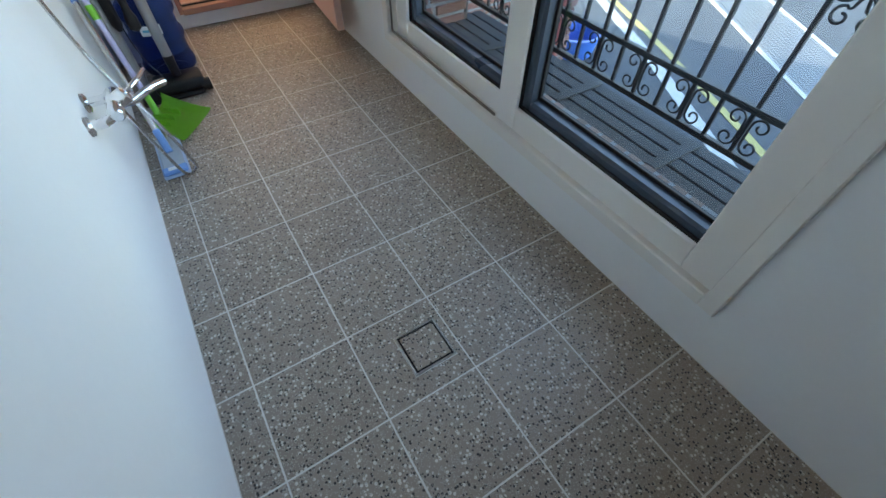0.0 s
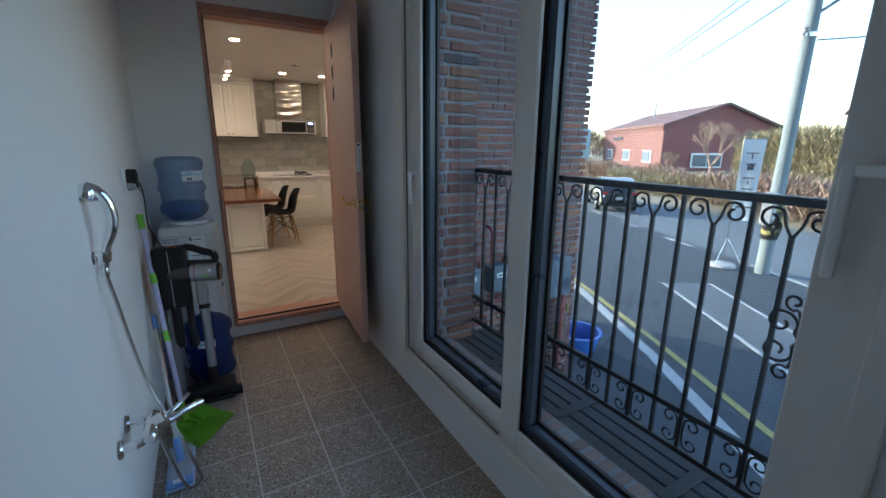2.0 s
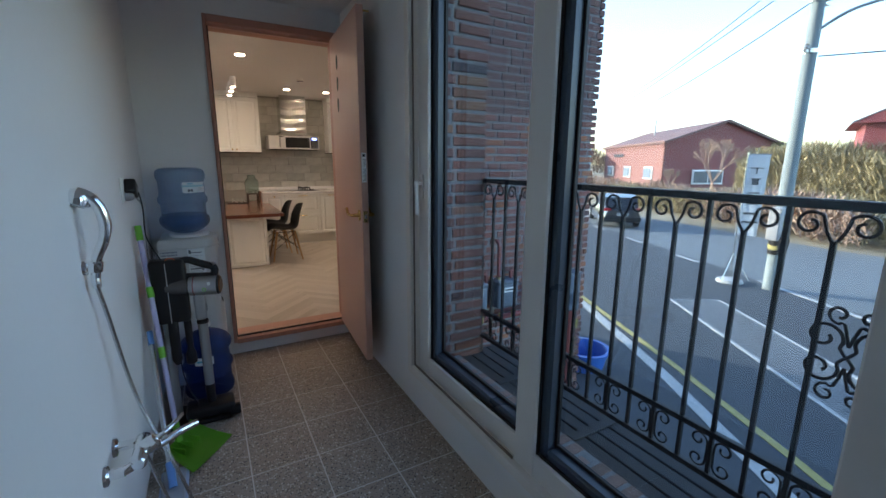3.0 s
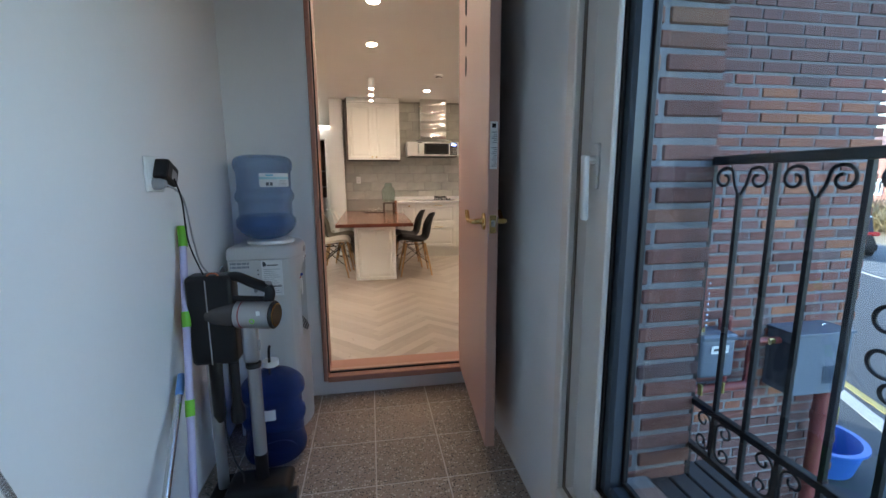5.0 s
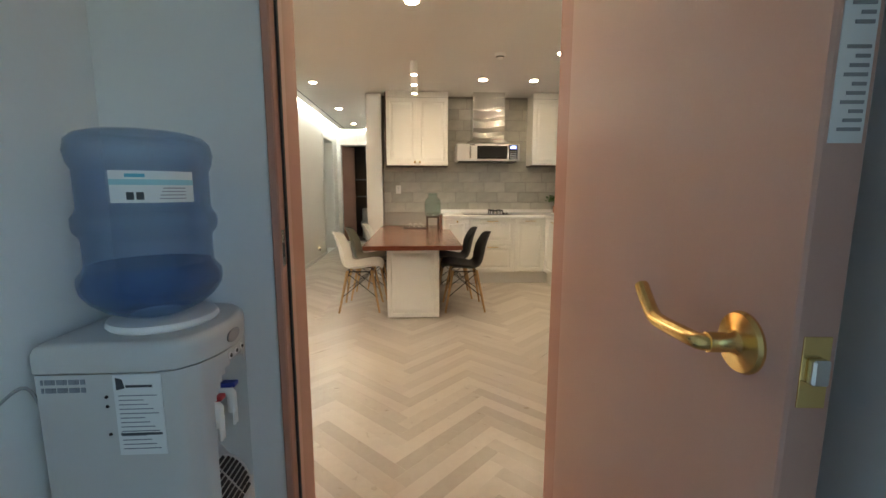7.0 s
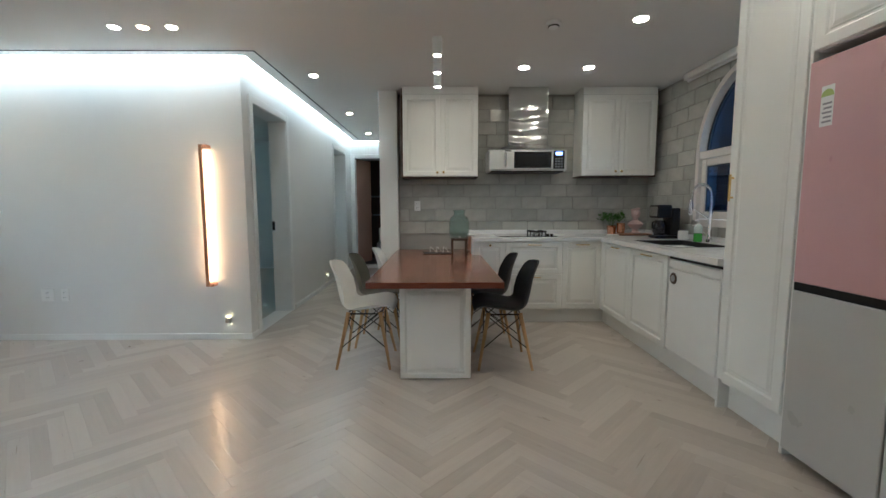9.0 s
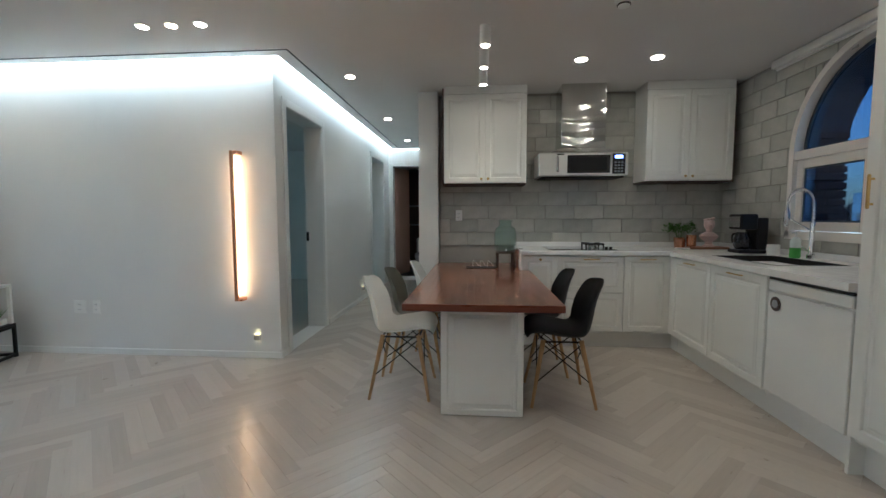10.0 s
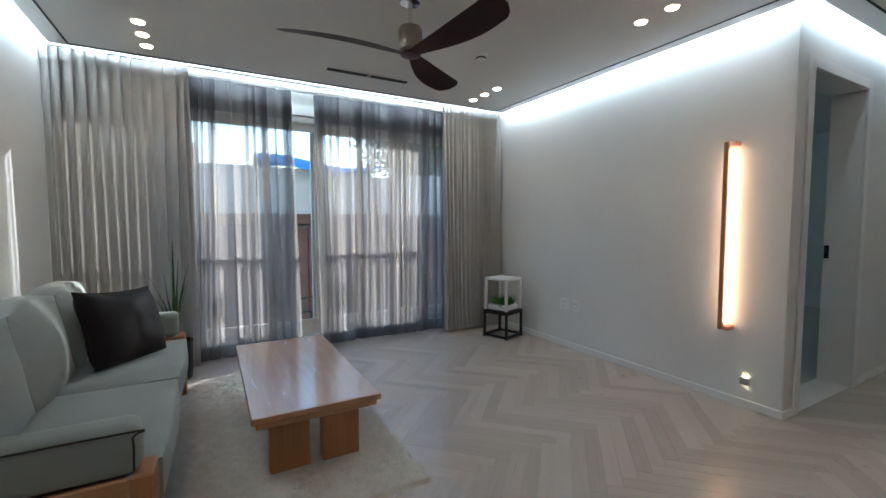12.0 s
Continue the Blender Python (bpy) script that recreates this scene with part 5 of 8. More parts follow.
def cushion(bm, a, b, puff, r=0.05, n=10):
    """A stuffed block from a to b that swells by puff on its faces."""
    c = [(p + q) / 2 for p, q in zip(a, b)]
    h = [(q - p) / 2 for p, q in zip(a, b)]
    made = bmesh.ops.create_cube(bm, size=2.0)
    es = list({e for v in made["verts"] for e in v.link_edges})
    bmesh.ops.subdivide_edges(bm, edges=es, cuts=n, use_grid_fill=True)
    vs = [v for v in bm.verts if max(abs(v.co.x), abs(v.co.y), abs(v.co.z)) <= 1.0001 and v.index == -1 or True]
    for v in vs:
        if v.tag:
            continue
        v.tag = True
        x, y, z = v.co
        k = [1 - min(1, abs(t)) ** 2 for t in (x, y, z)]
        q = []
        for t, hh, s in ((x, h[0], k[1] * k[2]), (y, h[1], k[0] * k[2]), (z, h[2], k[0] * k[1])):
            lim = 1 - r / hh
            t2 = t if abs(t) < lim else math.copysign(lim + (1 - lim) * math.sin((abs(t) - lim) / (1 - lim) * math.pi / 2) * 0.9, t)
            q.append(t2 * hh + math.copysign(puff * s, t) * (abs(t) > 0.999))
        v.co = Vector(c) + Vector(q)
    return bm


sofa = thing("sofa", "grey-green fabric two-seat sofa on an oak frame", "sofa", (-2.65, 3.40, 0.0))
for x0, x1 in ((-0.86, 0.0), (0.0, 0.86)):
    part("seat_cushion", cushion(B(), (x0 + 0.003, -0.28, 0.27), (x1 - 0.003, 0.42, 0.425), 0.022, 0.045), SOFA, sofa, smooth=True)
for x0, x1 in ((-0.86, -0.29), (-0.29, 0.29), (0.29, 0.86)):
    ob = part("back_cushion", cushion(B(), (x0 + 0.004, -0.085, -0.22), (x1 - 0.004, 0.085, 0.20), 0.05, 0.07), SOFA, sofa, smooth=True, at=pose(0, -0.17, 0.655, 10))
    seam = [(x0 + 0.03 + (x1 - x0 - 0.06) * k / 8, 0.085, 0.165) for k in range(9)]
    part("piping", tube(B(), seam, 0.003, 6), SOFA, ob)
part("back_frame", box(B(), (-0.96, -0.42, 0.22), (0.96, -0.26, 0.71), r=0.03, seg=3), SOFA, sofa, smooth=True)
for s in (-1, 1):
    a, b = sorted((0.865 * s, 0.985 * s))
    arm = part("arm", box(B(), (a, -0.40, 0.44), (b, 0.37, 0.605), r=0.035, seg=4), SOFA, sofa, smooth=True)
    edge = 0.987 * s if s > 0 else -0.987
    part("piping", tube(B(), smooth_path([(edge, -0.38, 0.585), (edge, 0.33, 0.585), (edge, 0.355, 0.565), (edge, 0.355, 0.46)], 4), 0.0035, 6), PIPING, arm)
    part("arm_panel", box(B(), (a, -0.39, 0.27), (b, 0.36, 0.44), r=0.01), SOFA, sofa)
    part("side_rail", box(B(), (a - 0.004, -0.42, 0.335), (b + 0.006, 0.34, 0.44), r=0.006), OAK_Y, sofa, "oak side rail")
    for y0, y1 in ((0.34, 0.405), (-0.42, -0.35)):
        part("leg", box(B(), (a - 0.003, y0, 0.0), (b + 0.005, y1, 0.44), r=0.006), OAK_Z, sofa)
part("front_rail", box(B(), (-0.862, 0.33, 0.2), (0.862, 0.375, 0.268), r=0.006), OAK, sofa)
part("underlay", box(B(), (-0.862, -0.30, 0.2), (0.862, 0.329, 0.268)), BLACK, sofa)
bm = B()
for side in (1, -1):
    def puffed(u, v):
        a, b = 2 * u - 1, 2 * v - 1
        sag = 0.012 * math.sin(5 * a + 3 * b)
        return Vector((a * 0.275 * (1 - 0.09 * (1 - b * b)), side * (0.095 + sag) * max(0.0, (1 - a ** 4) * (1 - b ** 4)) ** 0.62, b * 0.215 * (1 - 0.10 * (1 - a * a)) - 0.012 * (1 - b) * (1 - a * a)))
    surface(bm, puffed, 20, 18)
bmesh.ops.remove_doubles(bm, verts=bm.verts[:], dist=0.0005)
PILLOW = M("pillow_cloth", (0.010, 0.0075, 0.0075), 0.62, var=0.2, scale=9, bump=0.2, fine=160, spec=0.3)
tagged(part("pillow", bm, PILLOW, None, smooth=True, at=pose(-3.10, 3.53, 0.645, 18, -5, -30)), "near-black square pillow leaning on the sofa", "pillow")

plant = thing("floor_plant", "tall grassy plant in a dark pot by the drape", "plant", (-3.93, 3.72, 0.0))
part("pot", lathe(B(), [(0.09, 0), (0.11, 0.02), (0.12, 0.30), (0.125, 0.31), (0.11, 0.31), (0.10, 0.05)], Matrix(), 24), BLACK, plant, smooth=True)
part("soil", lathe(B(), [(0.105, 0.27), (0.105, 0.28)], Matrix(), 20), SOIL, plant)
BLADE = M("grass_blade", (0.05, 0.10, 0.022), 0.5, var=0.35, scale=12)
rng = random.Random(9)
for k in range(22):
    a, ln, out = rng.uniform(0, 6.28), rng.uniform(0.35, 0.85), rng.uniform(0.03, 0.16 if k > 5 else 0.42)
    bm = B()
    d = Vector((math.cos(a), math.sin(a), 0))
    side = Vector((-d.y, d.x, 0)) * 0.010
    prev = None
    for i in range(9):
        v = i / 8
        p = d * (0.02 + out * v ** 2) + Vector((0, 0, 0.28 + ln * (v - 0.25 * v ** 3 * (out > 0.2))))
        w = side * (1 - v ** 2 * 0.95)
        now = (bm.verts.new(p - w), bm.verts.new(p + Vector((0, 0, 0)) + d * 0.003), bm.verts.new(p + w))
        if prev:
            bm.faces.new((prev[0], prev[1], now[1], now[0]))
            bm.faces.new((prev[1], prev[2], now[2], now[1]))
        prev = now
    part("blade", bm, BLADE, plant, smooth=True)

# rug of cut tufts
RUG = M("rug_pile", (0.60, 0.57, 0.51), 0.95, var=0.14, scale=22, bump=0.5, fine=220, spec=0.15)
rug = thing("rug", "cream shaggy rug under the coffee table", "rug", (-2.80, 4.19, 0.0))
nz = lambda x, y: 0.012 + 0.005 * noise.noise((x * 14, y * 14, 0)) + 0.004 * noise.noise((x * 45, y * 45, 3))
bm = B()
rows = surface(bm, lambda u, v: Vector(((u - 0.5) * 2.0 + 0.006 * noise.noise((v * 40, u * 3, 1)), (v - 0.5) * 1.37 + 0.006 * noise.noise((u * 40, v * 3, 2)), nz(u * 2.0, v * 1.37) + 0.006 if 0.004 < u < 0.996 and 0.004 < v < 0.996 else 0.001)), 150, 110)
part("pile", bm, RUG, rug, smooth=True)
bm = B()
rng = random.Random(5)
for k in range(9000):
    x, y = rng.uniform(-1.0, 1.0), rng.uniform(-0.685, 0.685)
    z = 0.014
    dx, dy = rng.uniform(-0.02, 0.02), rng.uniform(-0.02, 0.02)
    vs = [bm.verts.new(p) for p in ((x - 0.003, y, z), (x + 0.003, y + 0.002, z), (x + dx, y + dy, z + rng.uniform(0.008, 0.016)))]
    bm.faces.new(vs)
tagged(part("tuft", bm, RUG, rug), kind="stuff")

# low table
low = thing("coffee_table", "oak coffee table with four slab legs on the rug", "coffee table", (-2.735, 4.42, 0.0))
part("tabletop", box(B(), (-0.65, -0.305, 0.325), (0.65, 0.305, 0.357), r=0.004), planks("oak_top", (0.36, 0.17, 0.07), (0.52, 0.29, 0.14), 0.24, scale=(1.0, 9, 9), spread=0.1, varnish=0.7), low)
part("apron", box(B(), (-0.635, -0.285, 0.295), (0.635, 0.285, 0.3245), r=0.004), OAK, low)
for sx in (-1, 1):
    for sy in (-1, 1):
        cx, cy = 0.50 * sx, 0.125 * sy
        part("leg", box(B(), (cx - 0.035, cy - 0.095, 0.016), (cx + 0.035, cy + 0.095, 0.2945), r=0.004), OAK_Z, low)

# stand and frame in the corner
stl = thing("side_stool", "small black metal-framed stool in the corner", "stool", pose(-3.72, 6.74, 0.0, 0, 0, 18))
for sx in (-1, 1):
    for sy in (-1, 1):
        part("leg", box(B(), (sx * 0.14 - 0.011, sy * 0.14 - 0.011, 0), (sx * 0.14 + 0.011, sy * 0.14 + 0.011, 0.28)), BLACK_IRON, stl)
for z in (0.012, 0.258):
    for sx in (-1, 1):
        part("rail", box(B(), (sx * 0.14 - 0.011, -0.129, z), (sx * 0.14 + 0.011, 0.129, z + 0.022)), BLACK_IRON, stl)
        part("rail", box(B(), (-0.129, sx * 0.14 - 0.011, z), (0.129, sx * 0.14 + 0.011, z + 0.022)), BLACK_IRON, stl)
part("seat", box(B(), (-0.152, -0.152, 0.281), (0.152, 0.152, 0.297), r=0.003), BLACK, stl)
fr2 = thing("cube_planter", "white open cube frame planter on the stool", "planter", pose(-3.72, 6.74, 0.2975, 0, 0, 18))
for sx in (-1, 1):
    for sy in (-1, 1):
        part("post", box(B(), (sx * 0.13 - 0.012, sy * 0.13 - 0.012, 0), (sx * 0.13 + 0.012, sy * 0.13 + 0.012, 0.32)), WHITE, fr2)
part("top_board", box(B(), (-0.142, -0.142, 0.321), (0.142, 0.142, 0.342), r=0.002), WHITE, fr2)
part("tray", box(B(), (-0.115, -0.115, 0.001), (0.115, 0.115, 0.05), r=0.004), WHITE, fr2)
bm = B()
rng = random.Random(21)
for k in range(260):
    a, r = rng.uniform(0, 6.28), rng.uniform(0.0, 0.11)
    x, y = r * math.cos(a), r * math.sin(a)
    vs = [bm.verts.new(p) for p in ((x - 0.003, y, 0.05), (x + 0.003, y, 0.05), (x * 1.5 + rng.uniform(-0.03, 0.03), y * 1.5 + rng.uniform(-0.03, 0.03), 0.05 + rng.uniform(0.05, 0.12)))]
    bm.faces.new(vs)
leafy(bm, rng, (0, 0, 0.07), 0.13, 160, 0.03, 0.5)
part("foliage", bm, M("bright_leaf", (0.07, 0.24, 0.03), 0.5, var=0.3, scale=15), fr2)

# wall lamp
wl = thing("wall_lamp", "tall wooden bar wall lamp glowing warm white", "lamp", (-1.627, 7.05, 0.505))
part("bar", box(B(), (-0.024, -0.078, 0.0), (0.004, -0.054, 1.25), r=0.002), planks("lamp_wood", (0.20, 0.09, 0.04), (0.34, 0.17, 0.08), 0.4, scale=(14, 14, 1)), wl)
part("light_strip", box(B(), (-0.010, -0.0535, 0.045), (0.024, -0.026, 1.205), r=0.006), glow("strip_amber", (1.0, 0.55, 0.25), 2.6), wl)
for z in (0.0, 1.222):
    part("bracket", box(B(), (0.0045, -0.078, z), (0.045, -0.001, z + 0.028), r=0.002), COPPER, wl)


def night_light(m):
    t = thing("night_light", "small square metal night light low on the wall", "lamp", m, "low night lights")
    bm = B()
    for a, b in (((-0.024, -0.030, -0.02), (0.024, -0.027, 0.03)), ((-0.024, -0.027, -0.02), (-0.021, 0.0, 0.03)), ((0.021, -0.027, -0.02), (0.024, 0.0, 0.03)), ((-0.021, -0.027, 0.004), (0.021, 0.0, 0.02))):
        box(bm, a, b, r=0.001)
    part("housing", bm, STEEL, t)
    for z in (-0.001, 0.0205):
        part("lens", box(B(), (-0.019, -0.025, z), (0.019, -0.002, z + 0.004)), NIGHT, t)


NIGHT = glow("night_lens", (1.0, 0.78, 0.36), 2.6)
night_light(pose(-1.497, 7.05, 0.178))
night_light(pose(-1.295, 9.62, 0.17, 0, 0, 90))

# ceiling fan
FAN = planks("fan_wood", (0.030, 0.010, 0.012), (0.07, 0.02, 0.022), 0.4, scale=(2, 14, 14), spread=0.2)
fan = thing("ceiling_fan", "dark red-brown three-blade ceiling fan", "ceiling fan", (-2.24, 4.97, 2.15))
part("canopy", lathe(B(), [(0.03, 0.255), (0.055, 0.262), (0.066, 0.30), (0.066, 0.34), (0.04, 0.3405)], Matrix(), 24), CHROME, fan, smooth=True)
part("rod", tube(B(), [(0, 0, 0.14), (0, 0, 0.258)], 0.011, 12), CHROME, fan, smooth=True)
part("motor", lathe(B(), [(0.03, 0.0), (0.062, 0.015), (0.066, 0.04), (0.066, 0.12), (0.058, 0.135), (0.02, 0.142)], Matrix(), 28), M("fan_motor", (0.42, 0.38, 0.30), 0.35, metal=0.8, var=0.04), fan, smooth=True)
hub = part("hub", lathe(B(), [(0.02, -0.022), (0.05, -0.015), (0.06, 0.0), (0.04, 0.01)], Matrix(), 24), FAN, fan, smooth=True)
for ang in (9.0, 128.0, 261.0):
    def bl(u, v):
        r = 0.05 + 0.63 * v
        w = (0.034 + 0.046 * math.sin(min(1, v * 1.25) * math.pi * 0.62)) * (math.sqrt(max(0.02, 1 - ((v - 0.86) / 0.145) ** 2)) if v > 0.86 else 1)
        s = (u - 0.5) * 2 * w
        return Vector((r, s + 0.05 * math.sin(v * 2.6), -0.005 - 0.32 * s * (0.6 + 0.4 * v) + 0.02 * v))
    bm = B()
    surface(bm, bl, 8, 22)
    bmesh.ops.solidify(bm, geom=bm.faces[:], thickness=0.009)
    part("blade", bm, FAN, fan, smooth=True, at=pose(0, 0, 0, 0, 0, ang))

ac = thing("air_vent", "long dark slot air diffuser in the ceiling", "vent", (-3.617, 4.85, 2.486))
part("frame", box(B(), (-0.038, 0.0, 0.0), (0.038, 0.73, 0.004)), WHITE, ac)
for x in (-0.026, -0.004, 0.018):
    part("slot", box(B(), (x - 0.007, 0.01, -0.003), (x + 0.009, 0.72, -0.0002)), DARKLINE, ac)
part("divider", box(B(), (-0.036, 0.35, -0.004), (0.036, 0.38, -0.0032)), GREY, ac)


def detector(x, y):
    t = thing("smoke_detector", "small white round smoke detector on the ceiling", "detector", (x, y, 2.49), "ceiling detectors")
    part("body", lathe(B(), [(0.02, -0.045), (0.034, -0.038), (0.038, -0.02), (0.05, -0.012), (0.052, 0.0)], Matrix(), 22), WHITE, t, smooth=True)
    part("slot_ring", lathe(B(), [(0.036, -0.034), (0.039, -0.031), (0.039, -0.025)], Matrix(), 20), DARKLINE, t)


detector(-2.788, 5.805)
detector(1.238, 6.312)

# ---- laundry ----
def floor_z(y):
    """The laundry floor falls towards its drain."""
    return -0.024 + 0.014 * min(1.0, max(0.0, (y - 0.75) / 2.6))


SLOPE = math.degrees(math.atan(0.014 / 2.6))
LILAC = M("lilac_pole", (0.46, 0.42, 0.60), 0.35, var=0.05, bump=0)
LIME = M("lime_plastic", (0.14, 0.46, 0.03), 0.4, var=0.06, bump=0.02)
BLUEP = M("blue_plastic", (0.13, 0.30, 0.62), 0.4, var=0.05)
MOPCLOTH = fabric("mop_cloth", (0.36, 0.46, 0.62), 400, 0.4)
BOTTLE = tinted_plastic("bottle_blue", (0.76, 0.84, 0.94), (0.15, 0.24, 0.38), 0.07)
BOTTLE_D = tinted_plastic("bottle_deep_blue", (0.26, 0.38, 0.68), (0.03, 0.06, 0.18), 0.10)
WATER = tinted_plastic("water", (0.62, 0.77, 0.95), (0.10, 0.21, 0.44), 0.14)
CREAM = M("cream_plastic", (0.52, 0.52, 0.51), 0.4, var=0.03)
PAPER = M("paper_label", (0.70, 0.72, 0.72), 0.6, var=0.03)
PRINT = M("print_ink", (0.05, 0.06, 0.07), 0.6)
TEAL = M("label_teal", (0.10, 0.42, 0.55), 0.6)


def big_bottle(name, label, at, mat, deep, upside):
    t = thing(name, label, "bottle", at)
    prof = [(0.07, 0.004), (0.09, 0.0), (0.117, 0.008), (0.131, 0.022), (0.135, 0.045), (0.131, 0.068), (0.1245, 0.082), (0.124, 0.160), (0.127, 0.168), (0.135, 0.182), (0.136, 0.196), (0.134, 0.210), (0.125, 0.222), (0.1225, 0.232), (0.1225, 0.282), (0.126, 0.292), (0.137, 0.306), (0.139, 0.322), (0.136, 0.340), (0.122, 0.362), (0.096, 0.384), (0.062, 0.400), (0.034, 0.408), (0.03, 0.43)]
    flip = pose(0, 0, 0.435) @ Matrix.Diagonal((1, 1, -1, 1)) if upside else Matrix()
    part("shell", lathe(B(), prof, flip, 40), mat, t, smooth=True)
    if upside:
        part("water", lathe(B(), [(0.028, 0.02), (0.06, 0.038), (0.094, 0.054), (0.118, 0.074), (0.131, 0.097), (0.133, 0.113), (0.120, 0.142), (0.119, 0.150), (0.0, 0.1502)], Matrix(), 32), WATER, t, smooth=True)
    else:
        part("cap", lathe(B(), [(0.034, 0.43), (0.034, 0.455), (0.0, 0.458)], Matrix(), 18), WHITE, t)
        part("carry_handle", tube(B(), smooth_path([(0.0, -0.03, 0.40), (0.0, -0.02, 0.50), (0.0, 0.0, 0.52)]), 0.006, 8), BLACK, t, smooth=True)
    return t


def wrap_label(t, r, a0, a1, z0, z1, mat, name, parent=None):
    bm = B()
    surface(bm, lambda u, v: Vector((r * math.cos(a0 + (a1 - a0) * u), r * math.sin(a0 + (a1 - a0) * u), z0 + (z1 - z0) * v)), 12, 1)
    return part(name, bm, mat, parent or t, smooth=True)


zf = floor_z(3.15)
disp = thing("water_dispenser", "cream water dispenser with two taps", "water dispenser", (-0.13, 3.175, zf))
H0 = 0.93 - zf
plan = [(-0.165, -0.155), (0.055, -0.155), (0.100, -0.143), (0.128, -0.112), (0.144, -0.074), (0.152, -0.037), (0.155, 0.0), (0.152, 0.037), (0.144, 0.074), (0.128, 0.112), (0.100, 0.143), (0.055, 0.155), (-0.165, 0.155)]


def hollow(y, z):
    """How far the front is pushed in, as an arched bay that runs out on a slope below."""
    d = H0 - z
    if d < 0.095 or d > 0.47:
        return 0.0
    half = 0.085 * (math.sqrt(max(0.0, 1 - ((0.21 - d) / 0.115) ** 2)) if d < 0.21 else 1.0)
    if abs(y) >= half:
        return 0.0
    deep = 0.085 * min(1.0, (d - 0.095) / 0.03)
    return deep if d < 0.36 else 0.085 * (0.47 - d) / 0.11


dense = []
for (xa, ya), (xb, yb) in zip(plan, plan[1:] + plan[:1]):
    n = 6 if min(xa, xb) > 0.09 else 1
    dense += [(xa + (xb - xa) * k / n, ya + (yb - ya) * k / n) for k in range(n)]
bm = B()
lv = []
for z in [0.0] + [H0 - 0.50 + 0.0125 * k for k in range(36)]:
    lv.append([bm.verts.new((x - (hollow(y, z) if x > 0.09 else 0.0), y, z)) for x, y in dense])
bm.faces.new(lv[0][::-1])
for a, b in zip(lv, lv[1:]):
    bridge(bm, a, b)
bm.faces.new(lv[-1])
part("body", bm, CREAM, disp, smooth=True)
bm = B()
lv = []
for z, k in ((H0 - 0.06, 1.0), (H0 - 0.058, 1.012), (H0 - 0.022, 1.012), (H0 - 0.008, 0.985), (H0 - 0.001, 0.94), (H0, 0.90)):
    lv.append([bm.verts.new((x * k, y * k, z)) for x, y in plan])
bm.faces.new(lv[0][::-1]), bm.faces.new(lv[-1])
for a, b in zip(lv, lv[1:]):
    bridge(bm, a, b)
part("top_cover", bm, CREAM, disp, smooth=True)
part("collar", lathe(B(), [(0.105, H0 - 0.002), (0.112, H0 + 0.006), (0.108, H0 + 0.016), (0.085, H0 + 0.020), (0.04, H0 + 0.021)], Matrix(), 32), WHITE, disp, smooth=True)
for y, c in ((-0.035, M("tap_red", (0.45, 0.03, 0.03), 0.4)), (0.035, M("tap_blue", (0.03, 0.06, 0.35), 0.4))):
    tp = part("tap", tube(B(), smooth_path([(0.068, y, H0 - 0.195), (0.104, y, H0 - 0.195), (0.119, y, H0 - 0.205), (0.121, y, H0 - 0.25)]), 0.011, 12), WHITE, disp, smooth=True)
    part("lever", box(B(), (0.097, y - 0.013, H0 - 0.184), (0.135, y + 0.013, H0 - 0.172), r=0.004, seg=2), c, tp)
    part("paddle", box(B(), (0.123, y - 0.011, H0 - 0.285), (0.129, y + 0.011, H0 - 0.20), r=0.003), WHITE, tp)
tray = part("drip_tray", lathe(B(), [(0.066, 0.0), (0.068, 0.004), (0.064, 0.007), (0.055, 0.004)], pose(0.113, 0.0, H0 - 0.418, 0, 52) @ Matrix.Diagonal((0.95, 1.12, 1, 1)), 30), CREAM, disp, "oval slotted drip tray", smooth=True)
bm = B()
for k in range(-4, 5):
    half = 0.066 * math.sqrt(1 - (k / 5.0) ** 2)
    for q in (-0.5, 0.5):
        mid = q * half
        box(bm, (-0.0045 + 0.0122 * k, mid - half * 0.44, 0.0055), (0.0045 + 0.0122 * k, mid + half * 0.44, 0.0085), r=0.001, m=pose(0.113, 0.0, H0 - 0.418, 0, 52))
tagged(part("grid", bm, BLACK, tray, "dark drain slots"), kind="stuff")
part("badge", lathe(B(), [(0.030, 0), (0.031, 0.003), (0.027, 0.004)], pose(0.154, -0.01, H0 - 0.035, 0, 90) @ Matrix.Diagonal((0.5, 1, 1, 1)), 22), GREY, disp, "oval maker's badge")
for y in (-0.03, 0.0, 0.03):
    part("pilot_light", lathe(B(), [(0.008, 0), (0.008, 0.003), (0.004, 0.005)], pose(0.1515, y, H0 - 0.078, 0, 90), 12), WHITE, disp)
    part("pilot_ring", lathe(B(), [(0.0045, 0.004), (0.0045, 0.0062)], pose(0.1515, y, H0 - 0.078, 0, 90), 10), BLACK, disp)
INK = M("faded_ink", (0.20, 0.22, 0.25), 0.7, var=0.2)
st = part("notice", box(B(), (-0.018, -0.1572, H0 - 0.235), (0.074, -0.155, H0 - 0.064)), PAPER, disp, "printed paper notice")
bm = B()
for k in range(13):
    box(bm, (-0.010, -0.1580, H0 - 0.222 + 0.0095 * k), (0.064 - 0.009 * (k % 4), -0.1573, H0 - 0.2203 + 0.0095 * k))
tagged(part("print", bm, INK, st), kind="stuff")
part("rule", box(box(B(), (-0.012, -0.1581, H0 - 0.192), (0.068, -0.1573, H0 - 0.187)), (0.006, -0.1581, H0 - 0.090), (0.057, -0.1573, H0 - 0.085)), PRINT, st)
